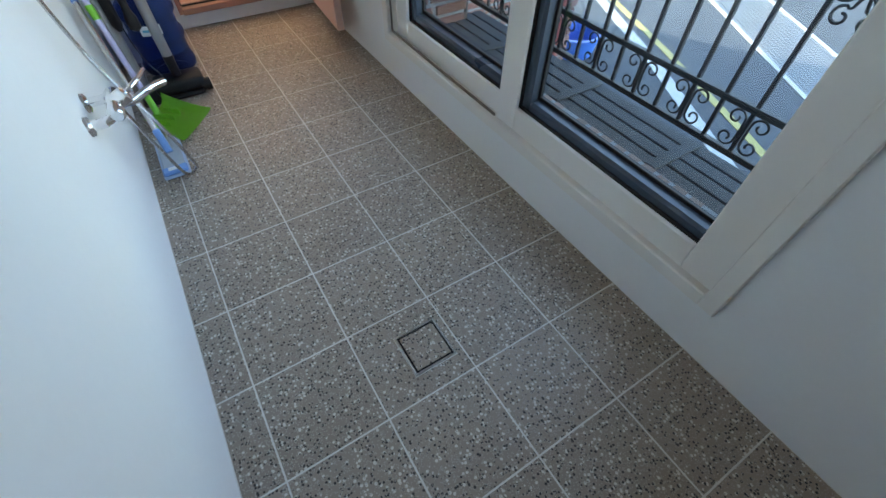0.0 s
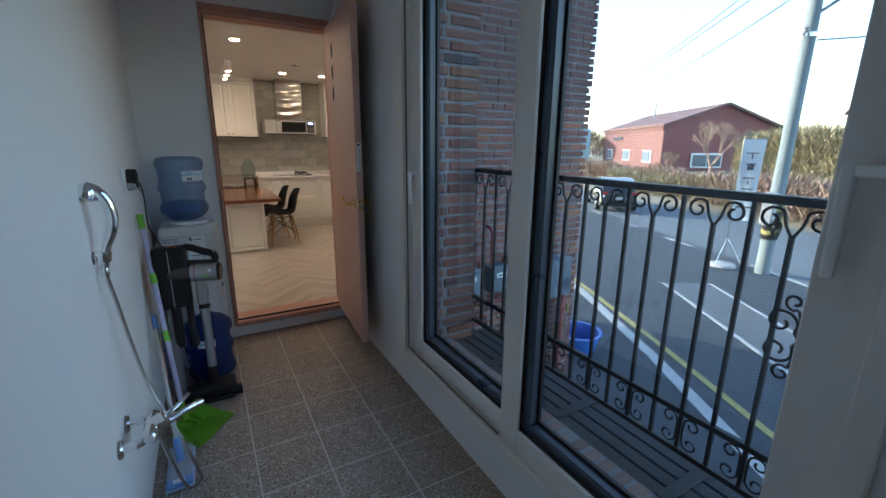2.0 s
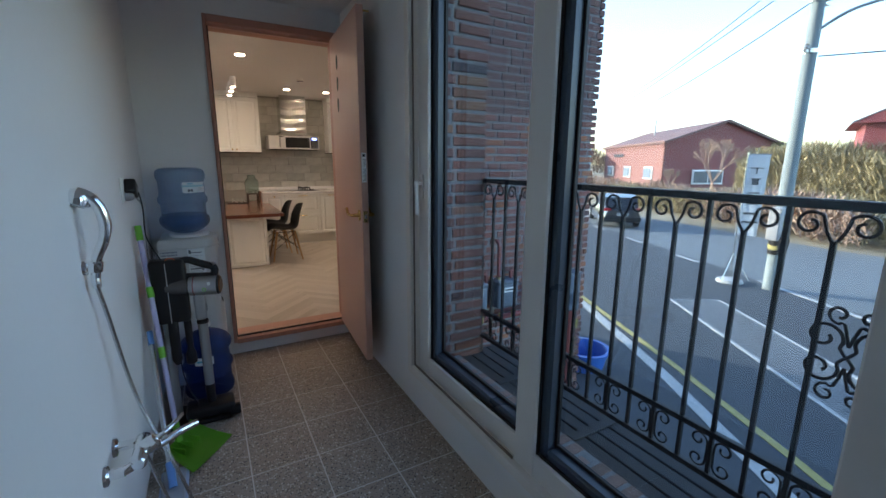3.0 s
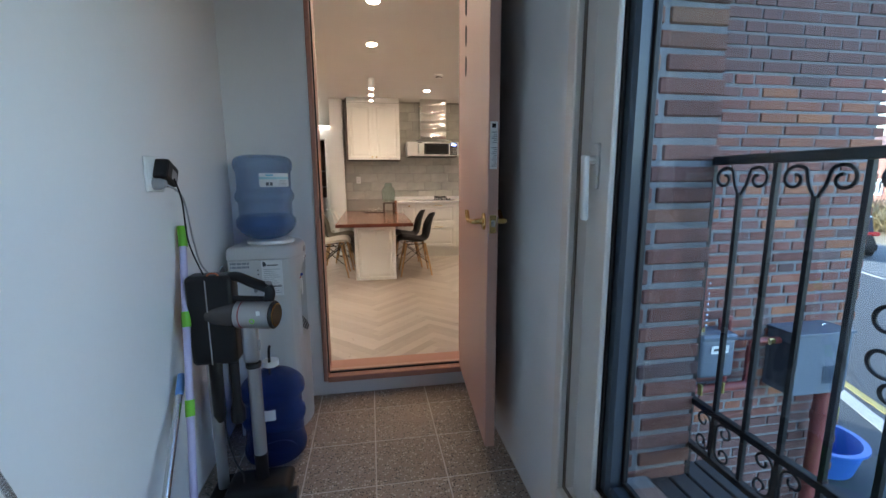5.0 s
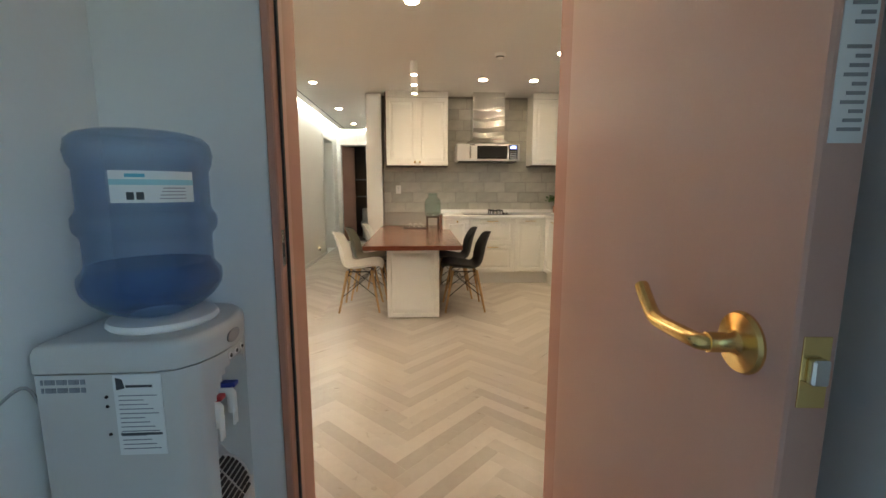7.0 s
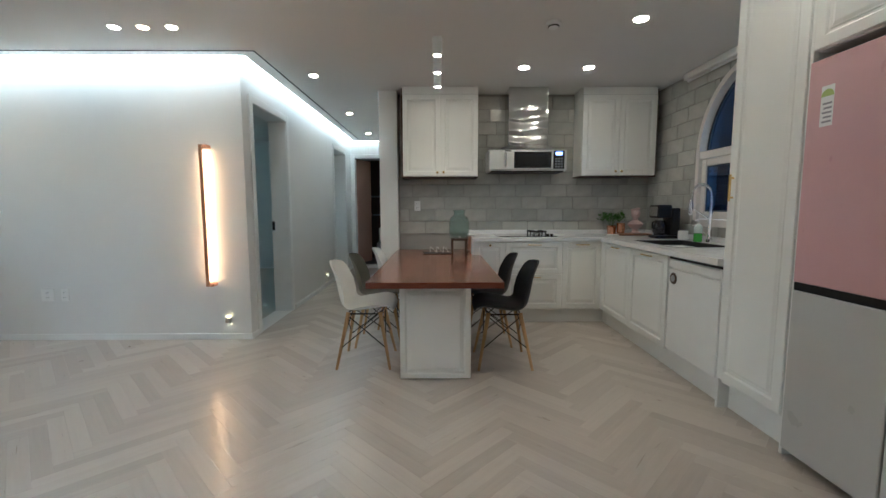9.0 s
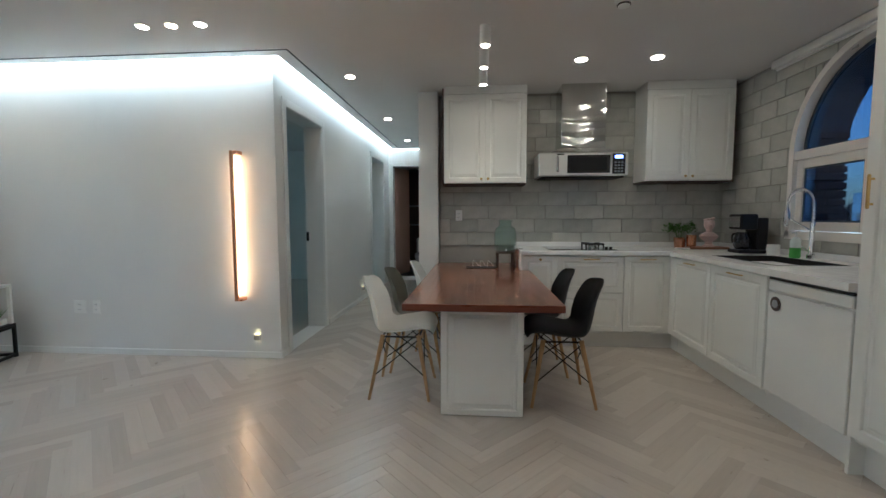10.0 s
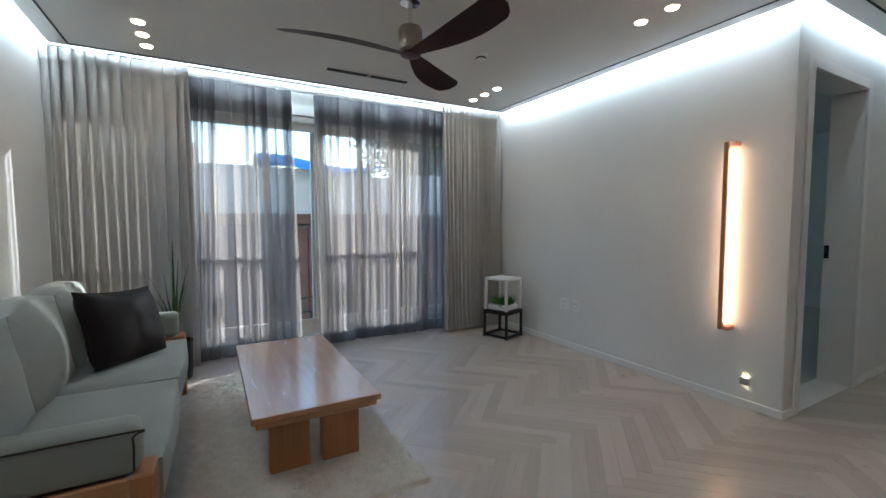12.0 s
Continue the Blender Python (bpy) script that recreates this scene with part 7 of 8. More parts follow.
def iron_rail(at, length, label, orn):
    """A wrought iron rail along local y, z from 0 (lowest bar) to 1.02 (top bar)."""
    t = thing("balcony_rail", label, "railing", at)
    part("top_bar", box(B(), (-0.02, 0, 0.985), (0.02, length, 1.012), r=0.003), BLACK_IRON, t)
    for z in (0.0, 0.165):
        part("low_bar", box(B(), (-0.012, 0, z), (0.012, length, z + 0.022), r=0.002), BLACK_IRON, t)
    n = round(length / 0.113)
    step = length / n
    full = mesh_of("bar", box(B(), (-0.0065, -0.0065, 0.0225), (0.0065, 0.0065, 0.984)), BLACK_IRON)
    bm = box(B(), (-0.0065, -0.0065, 0.0225), (0.0065, 0.0065, 0.90))
    short = mesh_of("bar", bm, BLACK_IRON)
    bm = B()
    for s in (-1, 1):
        curve = [(0.0, 0, 0.89)] + [(0, s * 0.02, 0.925)] + [(0, s * y, z) for y, z in spiral(0.058, 0.942, 0.036, 1.15, 2.5, -1, 20)]
        tube(bm, smooth_path(curve, 2), 0.0048, 6)
    horn = mesh_of("scroll", bm, BLACK_IRON, True)
    bm = B()
    for s in (-1, 1):
        for q in (-1, 1):
            c = [(0, s * (0.012 + 0.0), 0.1)] + [(0, s * y, 0.0935 + q * z) for y, z in spiral(0.043, 0.038, 0.031, 1.15, 3.4, -1, 16)]
            tube(bm, smooth_path(c, 2), 0.004, 5)
    twin = mesh_of("scroll", bm, BLACK_IRON, True)
    for k in range(n + 1):
        for me, use in ((full, k % 2 == 0), (short, k % 2 == 1), (horn, k % 2 == 1), (twin, k % 2 == 1)):
            if use:
                ob = new(me.name.split(".")[0], me)
                ob.parent = t
                ob.matrix_local = Matrix.Translation((0, min(max(k * step, 0.007), length - 0.007), 0))
    bm = B()
    for s in (-1, 1):
        for q in (-1, 1):
            tube(bm, smooth_path([(0, 0, 0.0)] + [(0, s * y, q * z) for y, z in spiral(0.055, 0.045, 0.045, 1.2, 3.7, -1, 18)], 2), 0.005, 6)
            tube(bm, smooth_path([(0, 0, q * 0.03)] + [(0, s * y, q * z) for y, z in spiral(0.03, 0.115, 0.028, 1.1, 4.2, 1, 14)], 2), 0.0045, 5)
    flower = mesh_of("ornament", bm, BLACK_IRON, True)
    for y in orn:
        ob = new("ornament", flower)
        ob.parent = t
        ob.matrix_local = Matrix.Translation((0, y, 0.59))
    return t


iron_rail(pose(1.46, -0.46, 0.29), 2.66, "black wrought iron balcony rail with scrolls", (0.925, 2.082))
iron_rail(pose(-4.95, 2.9, 0.21), 4.2, "black wrought iron balcony rail with scrolls", (1.0, 2.2, 3.3))
ledge = thing("planter_ledge", "dark slatted metal ledge below the window", "ledge", (1.30, -0.42, 0.0))
DECK = M("dark_slat", (0.034, 0.034, 0.037), 0.8, var=0.25, scale=6, bump=0.1, stretch=(8, 1, 8))
for x in (0.0, 0.075, 0.15, 0.225):
    part("slat", box(B(), (x + 0.012, 0.0, 0.160), (x + 0.080, 2.66, 0.180), r=0.004), DECK, ledge)
part("lip", box(B(), (-0.008, 0.0, 0.055), (0.008, 2.66, 0.19), r=0.003), BLACK_IRON, ledge)
for y in (0.55, 1.1, 1.65, 2.2):
    part("cleat", box(B(), (0.01, y, 0.1805), (0.300, y + 0.05, 0.190), r=0.003), DECK, ledge)
for y in (0.02, 2.6):
    part("bracket", box(B(), (0.10, y, 0.056), (0.19, y + 0.03, 0.1595)), BLACK_IRON, ledge)
    part("post", box(B(), (0.15, y, 0.1805), (0.17, y + 0.02, 0.289)), BLACK_IRON, ledge)
part("beam", box(B(), (0.08, 0.0, 0.03), (0.16, 2.66, 0.055)), BLACK_IRON, ledge)

# gas meters and pipes on the brick wall
METER = M("meter_grey", (0.115, 0.145, 0.185), 0.45, var=0.06)
PIPE = M("pipe_red", (0.22, 0.05, 0.045), 0.5, var=0.15, scale=12)
FACE_Y = 3.05
for x, z in ((1.90, 0.26), (2.23, 0.26)):
    t = thing("gas_meter", "grey gas meter on red pipes", "gas meter", (x, FACE_Y - 0.10, z), "gas meters on the brick wall")
    part("case", box(B(), (-0.11, -0.07, -0.13), (0.11, 0.07, 0.10), r=0.025, seg=3), METER, t, smooth=True)
    part("top", box(B(), (-0.115, -0.075, 0.085), (0.115, 0.075, 0.125), r=0.012), METER, t)
    part("counter", box(B(), (-0.055, -0.078, 0.02), (0.055, -0.0755, 0.065), r=0.002), PAPER, t, "white number window")
    part("digits", box(B(), (-0.04, -0.0795, 0.036), (0.035, -0.0782, 0.05)), PRINT, t)
    part("pipe", tube(B(), smooth_path([(-0.07, 0.0, 0.125), (-0.07, 0.0, 0.30), (-0.07, 0.0, 0.42), (-0.07, 0.03, 0.46), (-0.07, 0.095, 0.47)]), 0.013, 10), PIPE, t, smooth=True)
    part("pipe", tube(B(), smooth_path([(0.065, 0.0, 0.125), (0.065, 0.0, 0.16), (0.08, 0.02, 0.175), (0.135, 0.03, 0.175), (0.15, 0.03, 0.15), (0.15, 0.03, -0.26)]), 0.014, 10), PIPE, t, smooth=True)
    for k in range(9):
        part("tag_chain", lathe(B(), [(0.004, 0), (0.009, 0.006), (0.004, 0.012)], pose(-0.05, -0.014, 0.16 + 0.03 * k), 8), STEEL, t)
    for q in (-0.07, 0.07):
        part("valve_handle", box(B(), (q - 0.006, -0.06, -0.235), (q + 0.006, -0.03, -0.17), r=0.003), LINEY, t, "small yellow valve handle")
        part("wire_tie", tube(B(), [(q + 0.03 + 0.02 * math.cos(a * 0.7), -0.02 + 0.02 * math.sin(a * 0.7), -0.20 + 0.004 * a) for a in range(9)], 0.003, 5), BLACK, t)
    part("union", lathe(B(), [(0.022, 0), (0.022, 0.025)], pose(-0.065, 0, 0.127), 6), BRASS, t)
mainp = thing("gas_pipe", "red painted gas pipe run with a valve", "pipe", (1.5, FACE_Y - 0.03, 0.0))
part("run", tube(B(), [(0.22, -0.05, 0.02), (1.0, -0.05, 0.02), (1.03, -0.05, 0.03)], 0.026, 12), PIPE, mainp, smooth=True)
part("riser", tube(B(), smooth_path([(1.02, -0.05, 0.02), (1.03, -0.05, 0.10), (1.03, -0.05, 0.25), (1.06, -0.05, 0.29), (1.21, -0.06, 0.29)]), 0.02, 10), PIPE, mainp, smooth=True)
part("drop", tube(B(), [(1.58, -0.06, -1.46), (1.58, -0.06, -0.03)], 0.04, 14), PIPE, mainp, smooth=True)
part("drop_collar", tube(B(), [(1.58, -0.06, -0.26), (1.58, -0.06, -0.20)], 0.048, 14), PIPE, mainp, smooth=True)
part("valve", box(B(), (1.12, -0.08, 0.27), (1.17, -0.03, 0.31), r=0.006), BRASS, mainp)
part("valve_tag", box(B(), (1.62, -0.115, -0.24), (1.65, -0.10, -0.15)), LINEY, mainp)
mb = thing("meter_cabinet", "grey sheet-metal cabinet on the brick wall", "cabinet", (2.98, FACE_Y, 0.07))
part("case", box(B(), (-0.26, -0.19, -0.09), (0.12, -0.001, 0.275), r=0.006), METER, mb)
part("lid", box(B(), (-0.27, -0.20, 0.276), (0.13, -0.001, 0.29), r=0.003), METER, mb)
part("hatch", box(B(), (-0.06, -0.194, -0.025), (0.10, -0.1905, 0.085), r=0.002), PVC_DARK, mb)
part("side_louvre", box(B(), (-0.264, -0.16, -0.05), (-0.2605, -0.03, 0.22), r=0.001), PVC_DARK, mb)
for q in (-0.18, 0.02):
    part("lifting_eye", tube(B(), [(q + 0.014 * math.cos(a * 0.5), -0.10, 0.292 + 0.014 * math.sin(a * 0.5)) for a in range(7)], 0.003, 6), STEEL, mb)
tub = thing("plastic_tub", "blue plastic tub on the ground by the wall", "tub", (4.55, 4.0, GROUND_Z))
part("tub", lathe(B(), [(0.25, 0), (0.27, 0.01), (0.33, 0.26), (0.36, 0.27), (0.36, 0.29), (0.31, 0.29), (0.25, 0.05)], Matrix(), 28), M("tub_blue", (0.02, 0.11, 0.40), 0.4, var=0.1), tub, smooth=True)

# utility pole, street lamp and wires
pole = thing("utility_pole", "grey concrete utility pole with striped guard", "utility pole", (11.43, 4.60, GROUND_Z))
part("shaft", tube(B(), [(0, 0, 0), (0, 0, 9.0)], 0.15, 18, 0.10), M("pole_concrete", (0.20, 0.24, 0.25), 0.85, var=0.12, scale=2), pole, smooth=True)
part("guard", lathe(B(), [(0.172, 0.85), (0.172, 1.75)], Matrix(), 20), BLACK, pole)
bm = B()
for k in range(3):
    surface(bm, lambda u, v: Vector((0.176 * math.cos(u * 6.283), 0.176 * math.sin(u * 6.283), 0.95 + 0.26 * k + 0.10 * v + 0.16 * abs(2 * u - 1))), 24, 1)
part("stripe", bm, LINEY, pole, "yellow warning stripe")
part("base_box", box(B(), (-0.36, -0.12, 1.2), (-0.17, 0.12, 1.95), r=0.02), GREY, pole)
part("cable_coil", tube(B(), [(-0.22 + 0.16 * math.cos(k * 0.5), -0.16 - 0.002 * k, 1.15 + 0.2 * math.sin(k * 0.5)) for k in range(40)], 0.014, 6), BLACK, pole, smooth=True)
for z in (5.2, 6.2, 6.35, 7.4):
    part("band", lathe(B(), [(0.15, z), (0.15, z + 0.08)], Matrix(), 16), STEEL, pole)
    part("arm", box(B(), (-0.45, -0.04, z + 0.0), (0.45, 0.04, z + 0.07)) if z > 6 else box(B(), (-0.25, -0.03, z), (0.2, 0.03, z + 0.06)), STEEL, pole)
    for x in (-0.4, 0.4):
        part("insulator", lathe(B(), [(0.03, 0), (0.05, 0.03), (0.03, 0.06), (0.05, 0.09), (0.02, 0.12)], pose(x * (1 if z > 6 else 0.5), 0, z + 0.07), 10), GREY, pole)
lamp = thing("street_lamp", "grey street lamp head on a curved arm", "street lamp", (11.43, 4.60, GROUND_Z + 5.6))
part("bracket", tube(B(), smooth_path([(0.0, 0.0, 0.0), (0.25, -0.45, 0.35), (0.6, -0.95, 0.52), (0.8, -1.2, 0.55)]), 0.03, 8), GREY, lamp, smooth=True)
part("head", lathe(B(), [(0.02, -0.35), (0.09, -0.25), (0.12, 0.0), (0.10, 0.25), (0.02, 0.36)], pose(1.0, -1.42, 0.55) @ Euler((radians(90), 0, radians(42))).to_matrix().to_4x4() @ Matrix.Diagonal((1, 0.45, 1, 1)), 16), M("lamp_head", (0.14, 0.20, 0.22), 0.4), lamp, smooth=True)
for k, (dz, ty, far) in enumerate(((6.3, 1, 34), (7.5, 1, 34), (6.9, 1, 60), (6.3, -1, 26), (6.9, -1, 26), (5.2, -1, 22))):
    t = thing("overhead_wire", "thin black overhead wire from the pole", "wire", (11.43, 4.60, GROUND_Z + dz), "overhead wires")
    d = Vector((0.62, 0.78, 0)) if ty > 0 else Vector((-0.30, -0.95, 0))
    pts = [d * far * u + Vector((0.4 * (k % 2), 0, -4 * 1.1 * u * (1 - u) + 0.8 * u)) for u in [i / 16 for i in range(17)]]
    part("wire", tube(B(), pts, 0.014, 5), BLACK, t)

# banner on a stand
ban = thing("banner", "white vertical banner with black writing on a stand", "banner", pose(11.18, 5.37, GROUND_Z, 0, 0, -60))
part("foot", lathe(B(), [(0.28, 0), (0.30, 0.03), (0.26, 0.09), (0.05, 0.12)], Matrix(), 20), LINEW, ban, smooth=True)
for k in range(3):
    a = k * 2.094
    part("leg", tube(B(), [(0.38 * math.cos(a), 0.38 * math.sin(a), 0.1), (0, 0, 0.75)], 0.012, 6), STEEL, ban)
part("mast", tube(B(), [(0, 0, 0.1), (0, 0, 3.18)], 0.016, 8), STEEL, ban)
part("top_arm", tube(B(), [(0, 0, 3.13), (0.46, 0, 3.13)], 0.012, 6), STEEL, ban)
bm = B()
surface(bm, lambda u, v: Vector((0.02 + 0.42 * u - 0.05 * (1 - v), 0.05 * math.sin(u * 5 + v * 3) * (1 - v), 1.2 + 1.92 * v)), 10, 18)
cl = part("cloth", bm, fabric("banner_cloth", (0.50, 0.56, 0.62), 300, 0.05, thin=0.3), ban, smooth=True)
bm = B()
for z, w, h in ((2.80, 0.26, 0.025), (2.68, 0.03, 0.12), (2.55, 0.20, 0.025), (2.42, 0.13, 0.13), (2.22, 0.22, 0.03), (2.08, 0.03, 0.1), (1.96, 0.24, 0.03), (1.72, 0.30, 0.05), (1.52, 0.32, 0.04)):
    box(bm, (0.21 - w / 2, -0.062, z), (0.21 + w / 2, -0.058, z + h))
    box(bm, (0.21 - w / 2, 0.058, z), (0.21 + w / 2, 0.062, z + h))
part("lettering", bm, PRINT, cl, "black unreadable lettering")

# parked car
CARP = M("car_black", (0.012, 0.013, 0.016), 0.2, var=0.05, bump=0, coat=0.8)
car = thing("car", "black hatchback parked at the roadside", "car", pose(17.7, 14.2, GROUND_Z, 0, 0, 50))


def car_body(u, v):
    x = -2.15 + 4.3 * u
    a = math.pi * v
    hw = 0.88 * (1 - 0.10 * abs(2 * u - 1) ** 4)
    belt = 0.92 - 0.10 * max(0, u - 0.72) / 0.28
    return Vector((x, hw * math.cos(a), 0.28 + (belt - 0.28) * min(1, 1.6 * math.sin(a)) * (0.82 + 0.18 * math.sin(math.pi * min(1, max(0, u))) ** 0.3)))


bm = B()
rows = surface(bm, car_body, 26, 14)
bmesh.ops.contextual_create(bm, geom=[r[0] for r in rows]), bmesh.ops.contextual_create(bm, geom=[r[-1] for r in rows])
part("body", bm, CARP, car, smooth=True)
cab = [(-1.95, 0.9), (-1.62, 1.36), (-0.9, 1.47), (0.05, 1.45), (0.95, 0.92)]
part("glasshouse", prism(B(), cab, Matrix(((1, 0, 0, 0), (0, 0, 1, -0.70), (0, 1, 0, 0), (0, 0, 0, 1))), 1.40), SCREEN, car)
part("roof", prism(B(), [(-1.66, 1.37), (-0.9, 1.49), (0.08, 1.47), (0.02, 1.43), (-0.9, 1.44), (-1.60, 1.33)], Matrix(((1, 0, 0, 0), (0, 0, 1, -0.72), (0, 1, 0, 0), (0, 0, 0, 1))), 1.44), CARP, car)
for x in (-1.33, 1.33):
    for s in (-1, 1):
        wh = part("wheel", lathe(B(), [(0.20, -0.1), (0.315, -0.09), (0.32, 0.0), (0.315, 0.09), (0.20, 0.1)], pose(x, s * 0.80, 0.32, 90), 24), BLACK, car, smooth=True)
        part("rim", lathe(B(), [(0.20, 0), (0.19, 0.012), (0.05, 0.02)], pose(x, s * 0.905, 0.32, -90 * s), 16), STEEL, wh)
for s in (-1, 1):
    part("tail_light", box(B(), (-2.13, s * 0.66 - 0.16, 0.78), (-2.0, s * 0.66 + 0.16, 0.92), r=0.03), M("tail_red", (0.45, 0.02, 0.02), 0.2), car)
part("number_plate", box(B(), (-2.17, -0.25, 0.58), (-2.15, 0.25, 0.70)), LINEW, car)
part("bumper", box(B(), (-2.19, -0.80, 0.30), (-2.02, 0.80, 0.52), r=0.05, seg=2), BLACK, car)

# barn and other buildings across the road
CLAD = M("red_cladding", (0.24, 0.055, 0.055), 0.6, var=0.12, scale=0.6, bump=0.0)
# barn's long wall: its pinkish look in the sun is put into the colour
CLAD_LIT = M("red_cladding_sunlit", (0.17, 0.062, 0.055), 0.65, var=0.1, scale=0.7, bump=0.0)
ROOF = M("brown_roof", (0.16, 0.085, 0.075), 0.7, var=0.15, scale=0.5)
barn = thing("barn", "long red metal barn with a shallow gable roof", "barn", pose(49.2, 32.6, GROUND_Z, 0, 0, 0))
Lx, Wy = Vector((13.0, 19.6, 0)), Vector((16.0, -5.1, 0))


def bp(u, v, z):
    return Lx * u + Wy * v + Vector((0, 0, z))


def quadbox(bm, pts, thick):
    n = (pts[1] - pts[0]).cross(pts[3] - pts[0]).normalized() * thick
    lo = [bm.verts.new(p) for p in pts]
    hi = [bm.verts.new(p + n) for p in pts]
    bm.faces.new(lo[::-1]), bm.faces.new(hi)
    bridge(bm, lo, hi)
    return bm


part("wall", quadbox(B(), [bp(0, 0, -0.5), bp(1, 0, -0.5), bp(1, 0, 5.7), bp(0, 0, 5.7)], 0.2), CLAD_LIT, barn, "sunlit pinkish long wall")
gab = B()
ps = [bp(0, 0, -0.5), bp(0, 1, -0.5), bp(0, 1, 5.7), bp(0, 0.5, 8.2), bp(0, 0, 5.7)]
lo, hi = [gab.verts.new(p) for p in ps], [gab.verts.new(p + Lx.normalized() * 0.2) for p in ps]
gab.faces.new(lo[::-1]), gab.faces.new(hi)
bridge(gab, lo, hi)
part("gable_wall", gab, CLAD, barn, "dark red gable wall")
bm = B()
for k in range(34):
    z = 0.1 + k * 0.235
    half = 0.5 if z < 5.7 else 0.5 * (8.2 - z) / 2.5
    if half > 0.02:
        quadbox(bm, [bp(-0.002, 0.5 - half, z), bp(-0.002, 0.5 - half, z + 0.03), bp(-0.002, 0.5 + half, z + 0.03), bp(-0.002, 0.5 + half, z)], 0.02)
part("siding", bm, ROOF, barn)
for v0, v1, z0, z1 in ((-0.03, 0.5, 5.55, 8.3), (0.5, 1.03, 8.3, 5.55)):
    part("roof", quadbox(B(), [bp(-0.03, v0, z0), bp(1.03, v0, z0), bp(1.03, v1, z1), bp(-0.03, v1, z1)], 0.25), ROOF, barn)
part("fascia", quadbox(B(), [bp(0, -0.012, 5.0), bp(1, -0.012, 5.0), bp(1, -0.012, 5.7), bp(0, -0.012, 5.7)], 0.1), CLAD_LIT, barn)
for u in (0.12, 0.45, 0.78):
    w = part("window", quadbox(B(), [bp(u, -0.008, 0.9), bp(u + 0.12, -0.008, 0.9), bp(u + 0.12, -0.008, 2.5), bp(u, -0.008, 2.5)], 0.12), WHITE, barn)
    part("pane", quadbox(B(), [bp(u + 0.012, -0.016, 1.05), bp(u + 0.108, -0.016, 1.05), bp(u + 0.108, -0.016, 2.35), bp(u + 0.012, -0.016, 2.35)], 0.05), M("far_pane", (0.16, 0.2, 0.24), 0.2), w)
w = part("window", quadbox(B(), [bp(-0.006, 0.25, 0.4), bp(-0.006, 0.52, 0.4), bp(-0.006, 0.52, 2.2), bp(-0.006, 0.25, 2.2)], 0.1), WHITE, barn)
for k in range(2):
    part("pane", quadbox(B(), [bp(-0.014, 0.265 + 0.128 * k, 0.6), bp(-0.014, 0.378 + 0.128 * k, 0.6), bp(-0.014, 0.378 + 0.128 * k, 2.0), bp(-0.014, 0.265 + 0.128 * k, 2.0)], 0.06), M("far_pane_dark", (0.10, 0.12, 0.14), 0.2), w)
bm = B()
for k in range(4):
    quadbox(bm, [bp(0.60 + 0.05 * k, -0.012, 3.9), bp(0.635 + 0.05 * k, -0.012, 3.9), bp(0.635 + 0.05 * k, -0.012, 4.4), bp(0.60 + 0.05 * k, -0.012, 4.4)], 0.05)
part("sign_letter", bm, PRINT, barn, "dark unreadable lettering")
part("flue", tube(B(), [bp(0.6, 0.3, 6.8), bp(0.6, 0.3, 9.6)], 0.12, 8), GREY, barn)
house = thing("house", "small red tin-roofed house above the hedge", "house", pose(34.0, 6.0, GROUND_Z - 0.9, 0, 0, 20))
part("wall", box(B(), (0, -4, 0), (7, 4, 6.2)), CLAD, house)
part("roof", prism(B(), [(-4.6, 6.1), (4.6, 6.1), (0, 8.6)], Matrix(((0, 0, 1, -0.5), (1, 0, 0, 0), (0, 1, 0, 0), (0, 0, 0, 1))), 8.0), CLAD, house)
bm = B()
for k in range(18):
    for s in (-1, 1):
        tube(bm, [(-0.5 + 0.45 * k, s * 4.6, 6.15), (-0.5 + 0.45 * k, 0, 8.65)], 0.05, 4)
part("roof_rib", bm, LINEW, house)
w = part("window", box(B(), (-0.08, -2.2, 3.6), (0.0, -0.6, 5.2)), WHITE, house)
part("pane", box(B(), (-0.1, -2.05, 3.75), (-0.08, -0.75, 5.05)), PVC_DARK, w)
part("post", box(B(), (-0.2, 1.6, 0), (0.0, 1.9, 6.1)), STEEL, house)
shed = thing("far_shop", "pale blue and pink far shop front", "building", (58, 62, GROUND_Z))
part("wall", box(B(), (-5, -5, 0), (6, 5, 6.0)), M("pale_blue_wall", (0.42, 0.58, 0.62), 0.7, var=0.1), shed)
part("sign", box(B(), (-5.2, -5.2, 4.2), (0, -5.01, 5.8)), M("pink_sign", (0.65, 0.36, 0.42), 0.7), shed)
part("window", box(B(), (-5.2, -4.5, 1.0), (-5.01, 4.0, 3.2)), PVC_DARK, shed)

# bare winter trees and hedges
TWIG = M("winter_twig", (0.30, 0.20, 0.15), 0.9, var=0.25, scale=3)
STRAW = M("dry_foliage", (0.28, 0.23, 0.13), 0.9, var=0.35, scale=2.0)
HEDGE_G = M("dull_green", (0.075, 0.085, 0.04), 0.9, var=0.35, scale=2.0)


